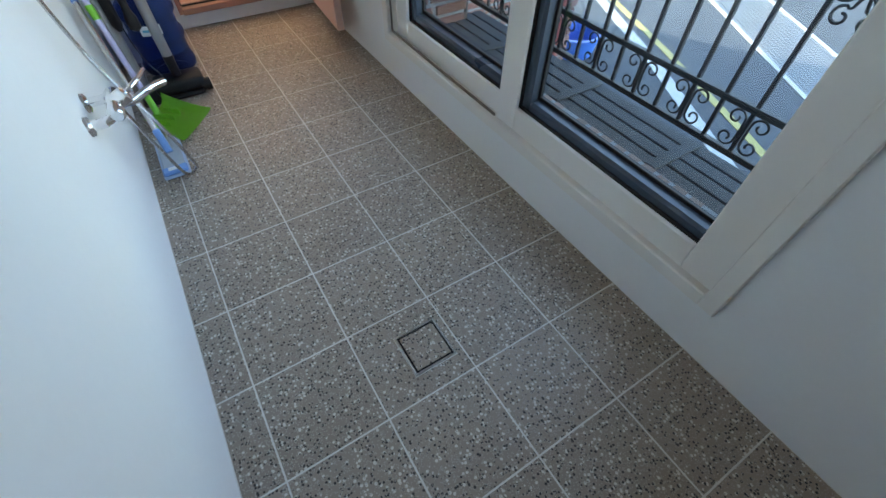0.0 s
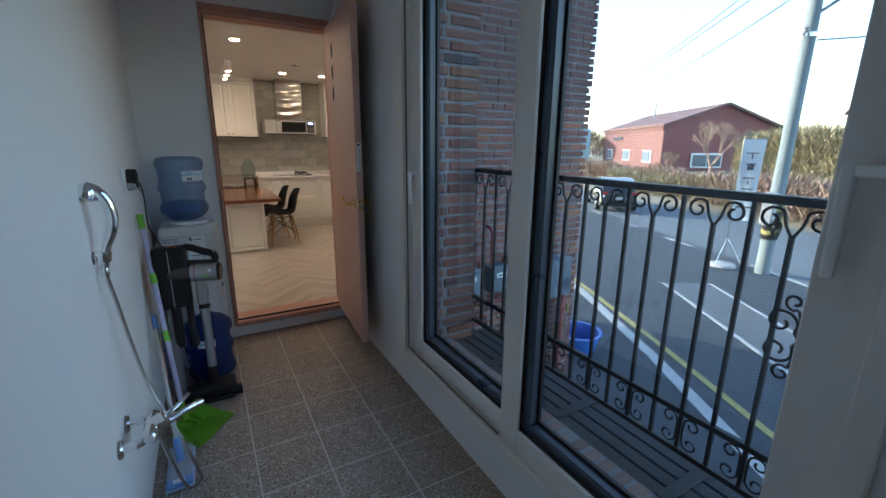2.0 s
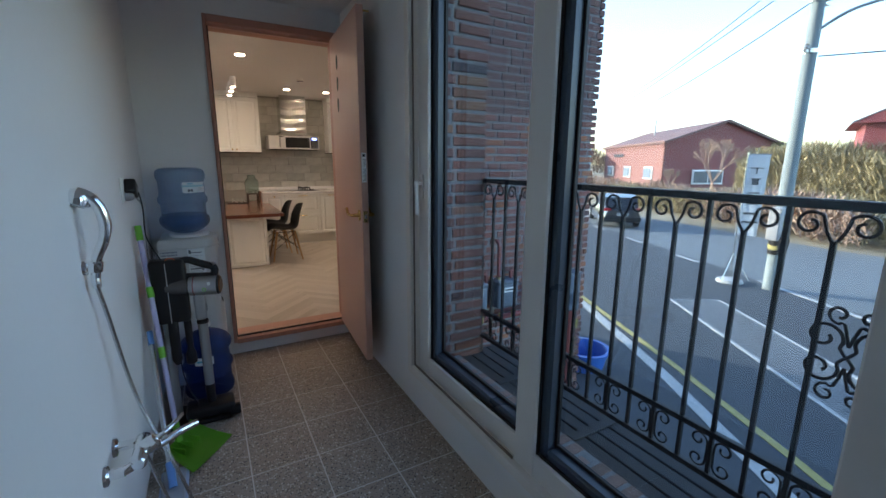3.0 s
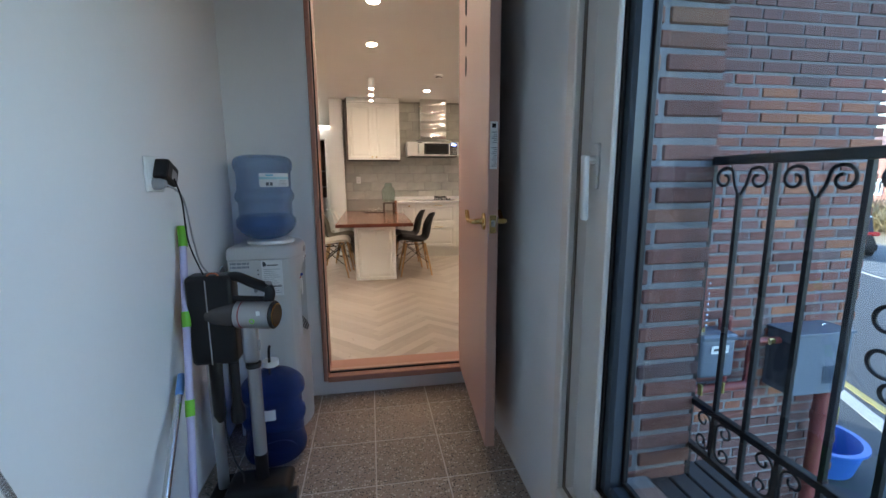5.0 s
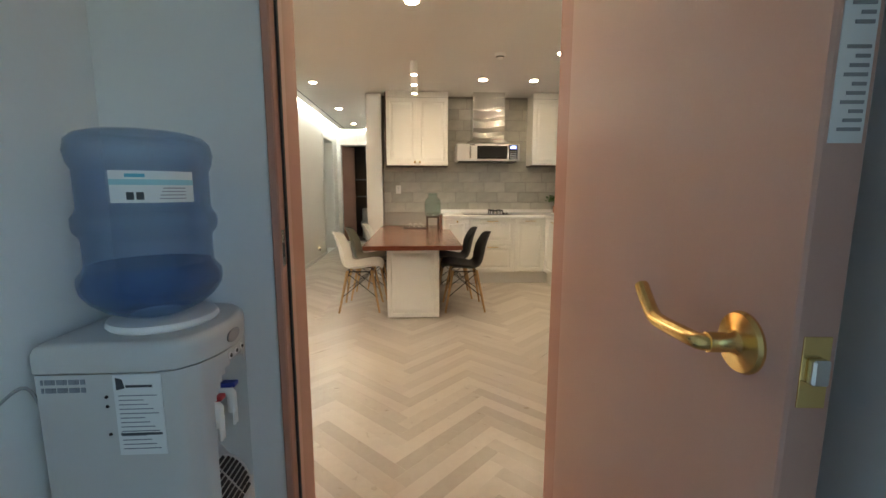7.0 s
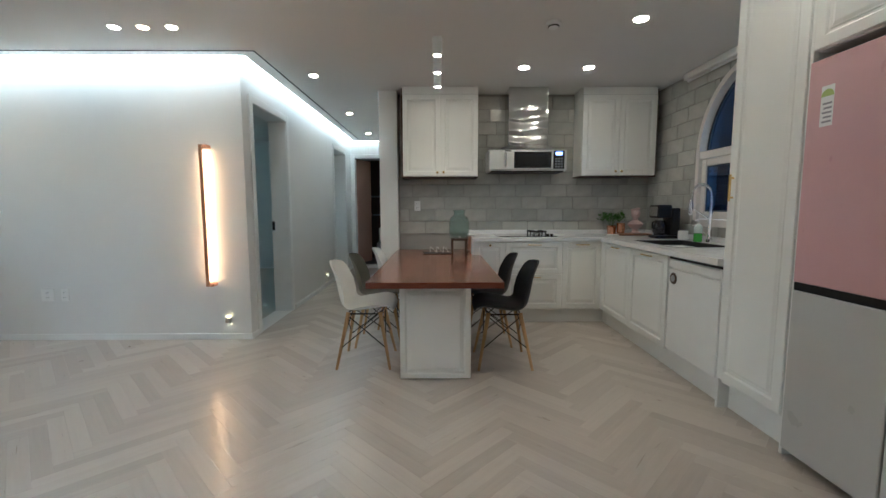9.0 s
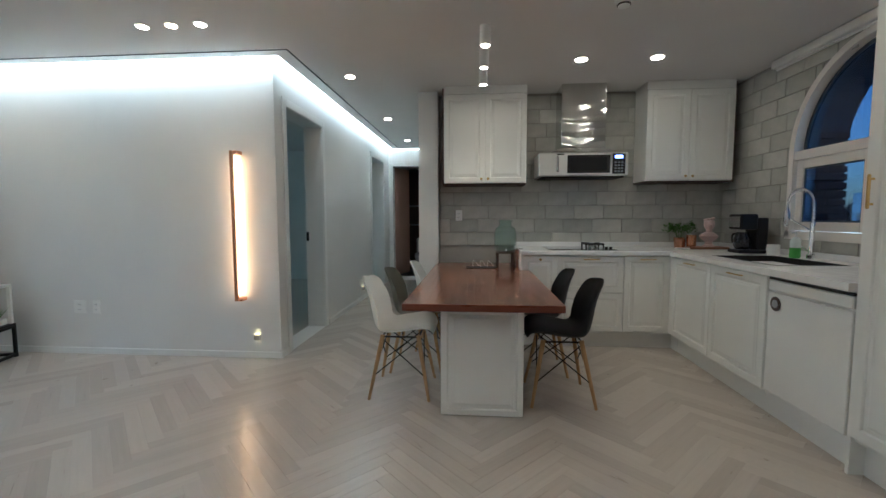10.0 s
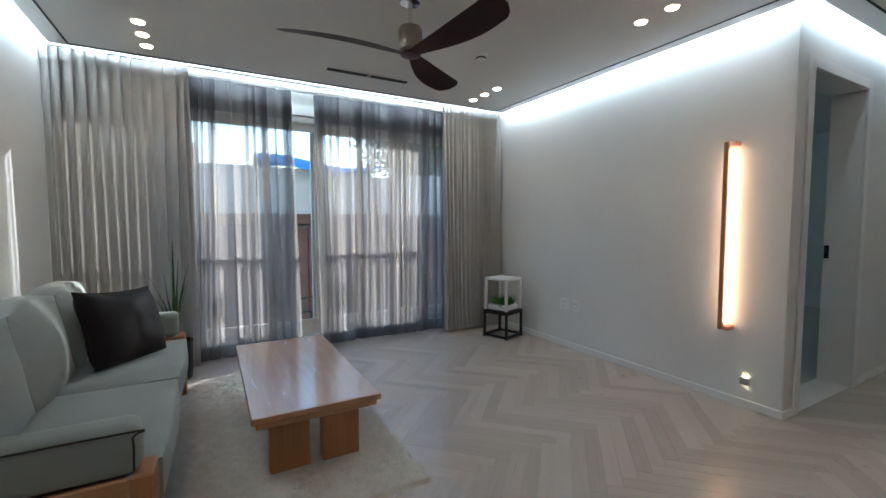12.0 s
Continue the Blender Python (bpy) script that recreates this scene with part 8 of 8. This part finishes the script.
def bare_tree(x, y, h, spread, seed, label):
    rng = random.Random(seed)
    t = thing("bare_tree", label, "tree", (x, y, GROUND_Z))
    bm, tw = B(), B()
    part("trunk", tube(B(), [(0, 0, 0), (0.05, 0, h * 0.2)], 0.16, 8, 0.12), TWIG, t, smooth=True)

    def grow(p, d, ln, r, depth):
        q = p + d * ln
        tube(bm if depth < 3 else tw, [p, p.lerp(q, 0.5) + Vector((rng.uniform(-1, 1), rng.uniform(-1, 1), 0)) * ln * 0.05, q], r, 4 if depth else 5, r * 0.6)
        if depth < 5:
            for _ in range(3 if depth < 4 else 4):
                e = (d + Vector((rng.uniform(-1, 1), rng.uniform(-1, 1), rng.uniform(-0.1, 0.8))) * spread).normalized()
                grow(q if rng.random() < 0.6 else p.lerp(q, 0.7), e, ln * rng.uniform(0.6, 0.8), max(r * 0.6, 0.020), depth + 1)

    for k in range(4):
        a = k * 1.57 + rng.uniform(-0.3, 0.3)
        grow(Vector((0.05, 0, h * 0.18)), Vector((0.5 * math.cos(a), 0.5 * math.sin(a), 0.85)).normalized(), h * 0.24, 0.08, 1)
    part("limbs", bm, TWIG, t)
    tagged(part("twigs", tw, TWIG, t), kind="stuff")


bare_tree(40.0, 21.6, 6.8, 0.95, 3, "round bare pinkish winter tree in front of the barn")
bare_tree(43.0, 27.5, 3.0, 0.7, 4, "small bare shrub beside the barn")


def brush(name, label, mat, x0, x1, y0, y1, h, count, size, seed):
    """A bank of dry stalks and leaf scraps with an uneven top."""
    rng = random.Random(seed)
    verts, faces = [], []
    for _ in range(count):
        u, v = rng.random(), rng.random()
        x, y = x0 + (x1 - x0) * u + 1.2 * (v - 0.5) * 2, y0 + (y1 - y0) * u + (v - 0.5) * 2
        top = h * (0.55 + 0.45 * noise.noise((x * 0.35, y * 0.35, seed))) + h * 0.35
        z = GROUND_Z + top * rng.random() ** 0.7
        a, l = rng.uniform(0, 6.28), size * rng.uniform(0.5, 1.5)
        d = Vector((math.cos(a) * 0.5, math.sin(a) * 0.5, rng.uniform(0.1, 1.0))).normalized() * l
        w = Vector((-d.y, d.x, 0.02)).normalized() * l * 0.07
        p = Vector((x, y, z))
        i = len(verts)
        verts += [p - w, p + w, p + d]
        faces.append((i, i + 1, i + 2))
    me = bpy.data.meshes.new(name)
    me.from_pydata([tuple(v) for v in verts], [], faces)
    me.materials.append(mat)
    return tagged(new(name, me), label, "bush", kind="stuff")


brush("dry_hedge", "dry straw-yellow hedge across the road", STRAW, 26, 31, 2, 15, 3.7, 26000, 0.55, 5)
brush("green_hedge", "dull green evergreen scrub in the hedge", HEDGE_G, 28, 32, 4, 15, 4.4, 7000, 0.4, 8)
brush("verge_brush", "low dry brush along the road verge", STRAW, 20.5, 27, 3, 22, 1.3, 16000, 0.4, 6)
brush("verge_brush", "low brown brush along the road verge", TWIG, 20, 33, 6, 30, 1.5, 14000, 0.5, 7)
brush("far_trees", "far brown tree line on the horizon", TWIG, 70, 130, 140, -20, 6, 22000, 1.6, 9)

# ---- outside, living room side ----
setting("garden_wall", box(B(), (-9.4, -6, GROUND_Z), (-9.1, 10.5, 1.42)), M("red_earth_wall", (0.15, 0.085, 0.07), 0.9, var=0.5, scale=5, bump=0.8, fine=40), "rough red-brown retaining wall outside", "wall")
PANEL = M("white_panel", (0.62, 0.64, 0.66), 0.6, var=0.06, scale=1)
fence = thing("panel_fence", "white sheet fence above the retaining wall", "fence", (-9.25, -5.9, 1.42))
for k in range(8):
    part("panel", box(B(), (-0.02, 2.0 * k + 0.02, 0.0), (0.02, 2.0 * k + 1.98, 0.95 if k % 3 else 0.85), r=0.004), PANEL, fence)
tarp = thing("blue_tarp", "blue tarpaulin draped over the fence", "tarp", (-9.3, 4.8, 2.30))
bm = B()
surface(bm, lambda u, v: Vector((-0.5 + 0.8 * v, 2.6 * u, 0.18 * math.sin(3.14 * v) + 0.10 * math.sin(5 * u + 2 * v) + 0.08)), 20, 10)
part("sheet", bm, M("tarp_blue", (0.06, 0.27, 0.62), 0.5, var=0.1), tarp, smooth=True)
part("support", box(B(), (-0.35, 0.2, -0.88), (-0.25, 2.4, 0.06)), PANEL, tarp)
far_roof = thing("far_house", "pale far house beyond the fence", "house", (-26, 0.0, GROUND_Z))
part("wall", box(B(), (-4, -9, 0), (4, 3, 5.0)), M("far_house_wall", (0.50, 0.50, 0.50), 0.8, var=0.1, scale=0.5), far_roof)
part("roof", prism(B(), [(-5, 5), (5, 5), (0, 7)], Matrix(((1, 0, 0, 0), (0, 0, 1, -9.5), (0, 1, 0, 0), (0, 0, 0, 1))), 13), ROOF, far_roof)
balc = setting("balcony_slab", box(B(), (-5.1, 2.85, -0.15), (-4.625, 7.15, 0.09)), MORTAR, "concrete balcony slab outside the window", "balcony")
for y in (2.92, 4.95, 7.05):
    part("rail_post", box(B(), (-4.97, y, 0.09), (-4.93, y + 0.03, 0.235)), BLACK_IRON, balc)
setting("upper_storeys", box(box(B(), (-4.62, -0.9, 2.81), (1.40, 13.5, 9.6)), (1.401, 3.36, 2.81), (3.3, 13.5, 9.6)), MORTAR, "upper storeys of the brick house", "building")
setting("flank_wall", box(B(), (-4.62, 2.6, -1.5), (-4.6, 2.95, 2.8)), MORTAR, "outer corner of the house", "wall")


def leaf_tree(x, y, z, r, seed, label):
    rng = random.Random(seed)
    t = thing("evergreen_tree", label, "tree", (x, y, GROUND_Z))
    h = z - GROUND_Z
    part("trunk", tube(B(), [(0, 0, 0), (0.1, 0.05, h * 0.6), (0.05, 0, h)], 0.24, 10, 0.08), TWIG, t, smooth=True)
    verts, faces = [], []
    clumps = []
    for _ in range(70):
        v = Vector((rng.gauss(0, 1), rng.gauss(0, 1), rng.gauss(0, 1)))
        clumps.append(v.normalized() * r * rng.uniform(0.25, 1.0) * (1 + 0.25 * noise.noise(v)) + Vector((0, 0, h)))
    for _ in range(15000):
        c = rng.choice(clumps) + Vector((rng.gauss(0, 1), rng.gauss(0, 1), rng.gauss(0, 0.8))) * r * 0.16
        d = Vector((rng.uniform(-1, 1), rng.uniform(-1, 1), rng.uniform(-1, 1))) * 0.16
        w = d.cross(Vector((rng.uniform(-1, 1), rng.uniform(-1, 1), 1))).normalized() * 0.07
        i = len(verts)
        verts += [c - w, c + w, c + d]
        faces.append((i, i + 1, i + 2))
    me = bpy.data.meshes.new("crown")
    me.from_pydata([tuple(v) for v in verts], [], faces)
    me.materials.append(HEDGE_G)
    tagged(new("crown", me), kind="stuff").parent = t


leaf_tree(-17, 12.2, 4.5, 2.6, 12, "dark evergreen tree beyond the fence")
leaf_tree(-17.5, 16.5, 4.2, 2.2, 13, "dark evergreen tree beyond the fence")

# ---- pieces: tiles, bricks, planks, staves ----
def piece_set(parent, name, mat, mesh_cache, items):
    """items: (size key, build, pose); alike pieces share one mesh."""
    for key, build, m in items:
        if key not in mesh_cache:
            mesh_cache[key] = mesh_of(name, build(), mat)
        ob = new(name, mesh_cache[key])
        ob.parent = parent
        ob.matrix_local = m


def slab_piece(w, d, h, r):
    return lambda: box(B(), (0, 0, 0), (w, d, h), r=r)


cache = {}
items = []
floor_l = tagged(new("floor_laundry"), "grey-brown terrazzo tile floor with pale joints", "floor", kind="structure")
xs = [-0.36, -0.25, 0.05, 0.35, 0.65, 0.955]
ys = [-0.75, -0.74] + [0.76 + 0.3 * k for k in range(-4, 9)] + [3.36]
ys = sorted({round(v, 3) for v in ys if v > -0.745 or v == -0.75})
for x0, x1 in zip(xs, xs[1:]):
    for y0, y1 in zip(ys, ys[1:]):
        if y1 - y0 < 0.03:
            continue
        w, d = round(x1 - x0 - 0.0045, 4), round(y1 - y0 - 0.0045, 4)
        up = floor_z(y0)
        tilt = SLOPE if 0.75 <= y0 < 3.3 else 0
        if abs(x0 - 0.05) < 0.01 and abs(y0 - 0.46) < 0.01:
            for a, b, c, e in ((x0 + 0.00225, y0 + 0.00225, 0.1755, y1 - 0.00225), (0.3265, y0 + 0.00225, x1 - 0.00225, y1 - 0.00225), (0.1755, y0 + 0.00225, 0.3265, 0.5265), (0.1755, 0.6775, 0.3265, y1 - 0.00225)):
                items.append(((round(c - a, 4), round(e - b, 4)), slab_piece(c - a, e - b, 0.008, 0.0008), pose(a, b, up - 0.008)))
            continue
        items.append(((w, d), slab_piece(w, d, 0.008, 0.0012), pose(x0 + 0.00225, y0 + 0.00225, up - 0.008, tilt)))
piece_set(floor_l, "tile", TERRAZZO, cache, items)
bm = B()
prism(bm, [(-0.75, -0.105), (3.36, -0.105), (3.36, floor_z(3.36) - 0.0009), (0.75, floor_z(0) - 0.0009), (-0.75, floor_z(0) - 0.0009)], Matrix(((0, 0, 1, -0.36), (1, 0, 0, 0), (0, 1, 0, 0), (0, 0, 0, 1))), 1.315)
part("grout_bed", bm, GROUT, floor_l)

# glazed wall tiles of the kitchen
cache = {}
items = []
kt = tagged(new("tiling_back"), "grey-beige glazed handmade-look wall tiles", "tiles", kind="structure")
rng = random.Random(4)
TW, TH = 0.30, 0.142
for r in range(11):
    z = 0.905 + r * TH
    off = (0.5 * (r % 2) + 0.13 * (r % 3)) * TW
    x = -0.025 - off
    while x < 2.885:
        a, b = max(x, -0.025), min(x + TW, 2.885)
        if b - a > 0.03:
            w = round(b - a - 0.004, 3)
            items.append(((w, 1), slab_piece(w, 0.012, TH - 0.004, 0.003), pose(a + 0.002, 8.174 + rng.uniform(-0.0015, 0.0015), z, 0, 0, rng.uniform(-0.3, 0.3))))
        x += TW
piece_set(kt, "tile", KTILE, cache, items)
items = []
kt2 = tagged(new("tiling_side"), "grey-beige glazed tiles beside the kitchen window", "tiles", kind="structure")
for r in range(11):
    z = 0.905 + r * TH
    y = 5.70 - (0.5 * (r % 2) + 0.1 * (r % 3)) * TW
    while y < 8.174:
        a, b = max(y, 5.70), min(y + TW, 8.172)
        y += TW
        zm = z + TH / 2
        half = KW_R if zm < KW_SPRING else (math.sqrt(max(0, KW_R ** 2 - (zm - KW_SPRING) ** 2)) if zm - KW_SPRING < KW_R else 0)
        if zm < KW_SILL - 0.02:
            half = 0
        spans = [(a, b)] if half == 0 else [(a, min(b, KW_MID - half)), (max(a, KW_MID + half), b)]
        for p, q in spans:
            if q - p > 0.025:
                w = round(q - p - 0.004, 3)
                items.append(((w, 2), slab_piece(0.012, w, TH - 0.004, 0.003), pose(2.876 + rng.uniform(-0.0015, 0.0015), p + 0.002, z)))
piece_set(kt2, "tile", KTILE, cache, items)

# bricks
def brick_mix(name, plain, orange, slate):
    """Fired brick: each piece takes a tone between slate, plain red and orange."""
    mat = M(name, plain, 0.85, var=0.30, scale=18, bump=0.45, fine=120, rnd=0.16)
    N, L = mat.node_tree.nodes, mat.node_tree.links
    oi = N.new("ShaderNodeObjectInfo")
    rp = ramp(mat.node_tree, [(0.0, slate), (0.22, plain), (0.68, plain), (1.0, orange)])
    spin = N.new("ShaderNodeMath")
    spin.operation, spin.inputs[1].default_value = "MULTIPLY", 7.31
    wrap = N.new("ShaderNodeMath")
    wrap.operation = "FRACT"
    L.new(oi.outputs["Random"], spin.inputs[0])
    L.new(spin.outputs[0], wrap.inputs[0])
    L.new(wrap.outputs[0], rp.inputs["Fac"])
    hsv = [n for n in N if n.bl_idname == "ShaderNodeHueSaturation"][0]
    L.new(rp.outputs["Color"], hsv.inputs["Color"])
    return mat


BRICK = brick_mix("brick_red", (0.20, 0.075, 0.06), (0.30, 0.115, 0.06), (0.12, 0.075, 0.075))
BRICK_SILL = M("brick_dusty", (0.20, 0.125, 0.105), 0.9, var=0.3, scale=14, bump=0.4, fine=120, rnd=0.3)
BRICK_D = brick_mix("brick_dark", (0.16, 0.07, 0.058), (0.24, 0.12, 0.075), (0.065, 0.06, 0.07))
wall("wall_brick_core", "y", 3.053, 0.307, 1.40, 3.30, -1.5, 5.6, [], MORTAR, "mortar core of the outer brick wall")
cache = {}
items = []
bw = tagged(new("brickwork_side"), "red brick outer wall with pale mortar joints", "brick wall", kind="structure")
far = B()
BL, BH, J = 0.225, 0.049, 0.017
for r in range(72):
    z = -1.5 + r * (BH + J)
    x = 1.405 - rng.uniform(0.0, 0.2)
    while x < 3.36:
        ln = BL if rng.random() < 0.6 else 0.11
        a, b = max(x, 1.405), min(x + ln, 3.36)
        x += ln + J
        if b - a < 0.03:
            continue
        w = round(b - a, 2)
        dy = rng.uniform(-0.004, 0.004)
        if -0.25 < z < 1.75:
            items.append(((w, 3), slab_piece(w, 0.06, BH, 0.004), pose(a, 3.047 + dy, z, 0, rng.uniform(-0.5, 0.5), 0)))
        else:
            box(far, (a, 3.047 + dy, z), (b, 3.09, z + BH))
piece_set(bw, "brick", BRICK, cache, items)
tagged(part("brick_rest", far, BRICK, bw), kind="stuff")
far = B()
for r in range(72):
    z = -1.5 + r * (BH + J)
    for y in (3.06 + 0.1 * (r % 2), 3.262 + 0.1 * (r % 2)):
        box(far, (3.29, y, z), (3.325 + rng.uniform(-0.006, 0.006), y + BL, z + BH))
tagged(part("corner_brick", far, BRICK, bw), kind="stuff")
setting("reveal_mortar", box(box(B(), (1.063, 2.184, 0.03), (1.40, 2.268, 2.5)), (1.401, 2.184, -1.5), (1.449, 3.052, 5.6)), MORTAR, "pale mortar behind the reveal bricks", "brick wall")
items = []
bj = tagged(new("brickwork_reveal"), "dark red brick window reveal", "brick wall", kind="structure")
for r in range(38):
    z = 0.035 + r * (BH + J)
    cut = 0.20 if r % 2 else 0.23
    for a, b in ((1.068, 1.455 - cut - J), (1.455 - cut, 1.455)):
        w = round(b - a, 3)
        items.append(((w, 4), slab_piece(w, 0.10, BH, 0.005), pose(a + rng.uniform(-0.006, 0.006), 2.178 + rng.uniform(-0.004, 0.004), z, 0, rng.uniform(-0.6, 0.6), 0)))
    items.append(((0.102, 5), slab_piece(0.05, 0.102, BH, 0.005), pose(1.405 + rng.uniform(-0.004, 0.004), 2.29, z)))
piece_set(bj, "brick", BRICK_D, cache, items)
items = []
bs = tagged(new("window_sill_outside"), "brick sill outside the window", "sill", kind="structure")
setting("sill_bed", box(B(), (1.064, 0.02, 0.03), (1.285, 2.17, 0.203)), MORTAR, "mortar bed under the brick sill", "sill")
y = 0.03
while y < 2.10:
    items.append(((0.06, 6), slab_piece(0.225, 0.058, 0.035, 0.005), pose(1.066, y, 0.176 + rng.uniform(-0.002, 0.002), 0, 2.0, rng.uniform(-0.6, 0.6))))
    y += 0.07
piece_set(bs, "brick", BRICK_SILL, cache, items)
items = []
bk = tagged(new("brickwork_kitchen_reveal"), "dark brick reveal outside the kitchen window", "brick wall", kind="structure")
for r in range(13):
    z = 1.03 + r * (BH + J)
    items.append(((0.22, 7), slab_piece(0.225, 0.03, BH, 0.004), pose(3.075, KW_MID + KW_R - 0.012 + rng.uniform(-0.003, 0.003), z)))
piece_set(bk, "brick", BRICK_D, cache, items)

# table staves
cache = {}
items = []
cols = 20
sw = 0.90 / cols
for c in range(cols):
    y = -rng.uniform(0, 0.25)
    while y < 2.195:
        ln = rng.choice((0.18, 0.24, 0.30))
        a, b = max(y, 0.005), min(y + ln, 2.199)
        y += ln
        if b - a > 0.02:
            ln2 = round(b - a, 2)
            items.append(((ln2, 8), slab_piece(ln2 - 0.0005, sw - 0.0005, 0.0085, 0.0004), pose(-0.45 + sw * (c + 1), a, 0.7122, 0, 0, 90)))
piece_set(table, "stave", TABLE_WOOD, cache, items)

# herringbone planks
N_, PW = 8, 0.0765
PL = N_ * PW
fl = tagged(new("floor"), "pale greyed oak herringbone plank floor", "floor", kind="structure")
spaces = [(-4.42, 2.95, -0.5, 7.05), (-0.5, 3.56, 2.89, 7.05), (-0.23, 7.05, 2.89, 8.19), (-1.295, 7.05, -0.23, 11.6), (0.071, 3.36, 0.93, 3.56)]
hero = (-2.6, 4.6, 1.7, 6.4)
me_plank = mesh_of("plank", box(B(), (0.0003, 0.0003, -0.011), (PL - 0.0003, PW - 0.0003, 0.0), r=0.0004), OAK_FLOOR)
turn = Matrix.Rotation(radians(45), 4, "Z")
origin = Vector((0.40, 5.30, 0))
rest_v, rest_f, count = [], [], 0
for i in range(-110, 110):
    for j in range(-110, 110):
        k = (i - j) % (2 * N_)
        if k == 0:
            m = Matrix.Translation(origin) @ turn @ Matrix.Translation((i * PW, j * PW, 0))
        elif k == 2 * N_ - 1:
            m = Matrix.Translation(origin) @ turn @ Matrix.Translation(((i + 1) * PW, j * PW, 0)) @ Matrix.Rotation(radians(90), 4, "Z")
        else:
            continue
        c = m @ Vector((PL / 2, PW / 2, 0))
        if hero[0] < c.x < hero[2] and hero[1] < c.y < hero[3] and count < 300:
            ob = new("plank", me_plank)
            ob.parent = fl
            ob.matrix_local = m
            count += 1
            continue
        if not (-4.9 < c.x < 3.4 and 2.5 < c.y < 12.1):
            continue
        g = 0.0003
        quad = [m @ Vector(p) for p in ((g, g, 0), (PL - g, g, 0), (PL - g, PW - g, 0), (g, PW - g, 0))]
        # cut the plank to each space that it reaches
        for x0, y0, x1, y1 in spaces:
            poly = quad
            for ax, lim, sg in ((0, x0, 1), (0, x1, -1), (1, y0, 1), (1, y1, -1)):
                nxt = []
                for p, q in zip(poly, poly[1:] + poly[:1]):
                    dp, dq = sg * (p[ax] - lim), sg * (q[ax] - lim)
                    if dp >= 0:
                        nxt.append(p)
                    if dp * dq < 0:
                        nxt.append(p.lerp(q, dp / (dp - dq)))
                poly = nxt
                if len(poly) < 3:
                    break
            if len(poly) >= 3:
                b0 = len(rest_v)
                rest_v += [tuple(p) for p in poly]
                rest_f.append(tuple(range(b0, b0 + len(poly))))
me = bpy.data.meshes.new("plank_rest")
me.from_pydata(rest_v, [], rest_f)
me.materials.append(OAK_REST)
ob = tagged(new("plank_rest", me), kind="stuff")
ob.parent = fl
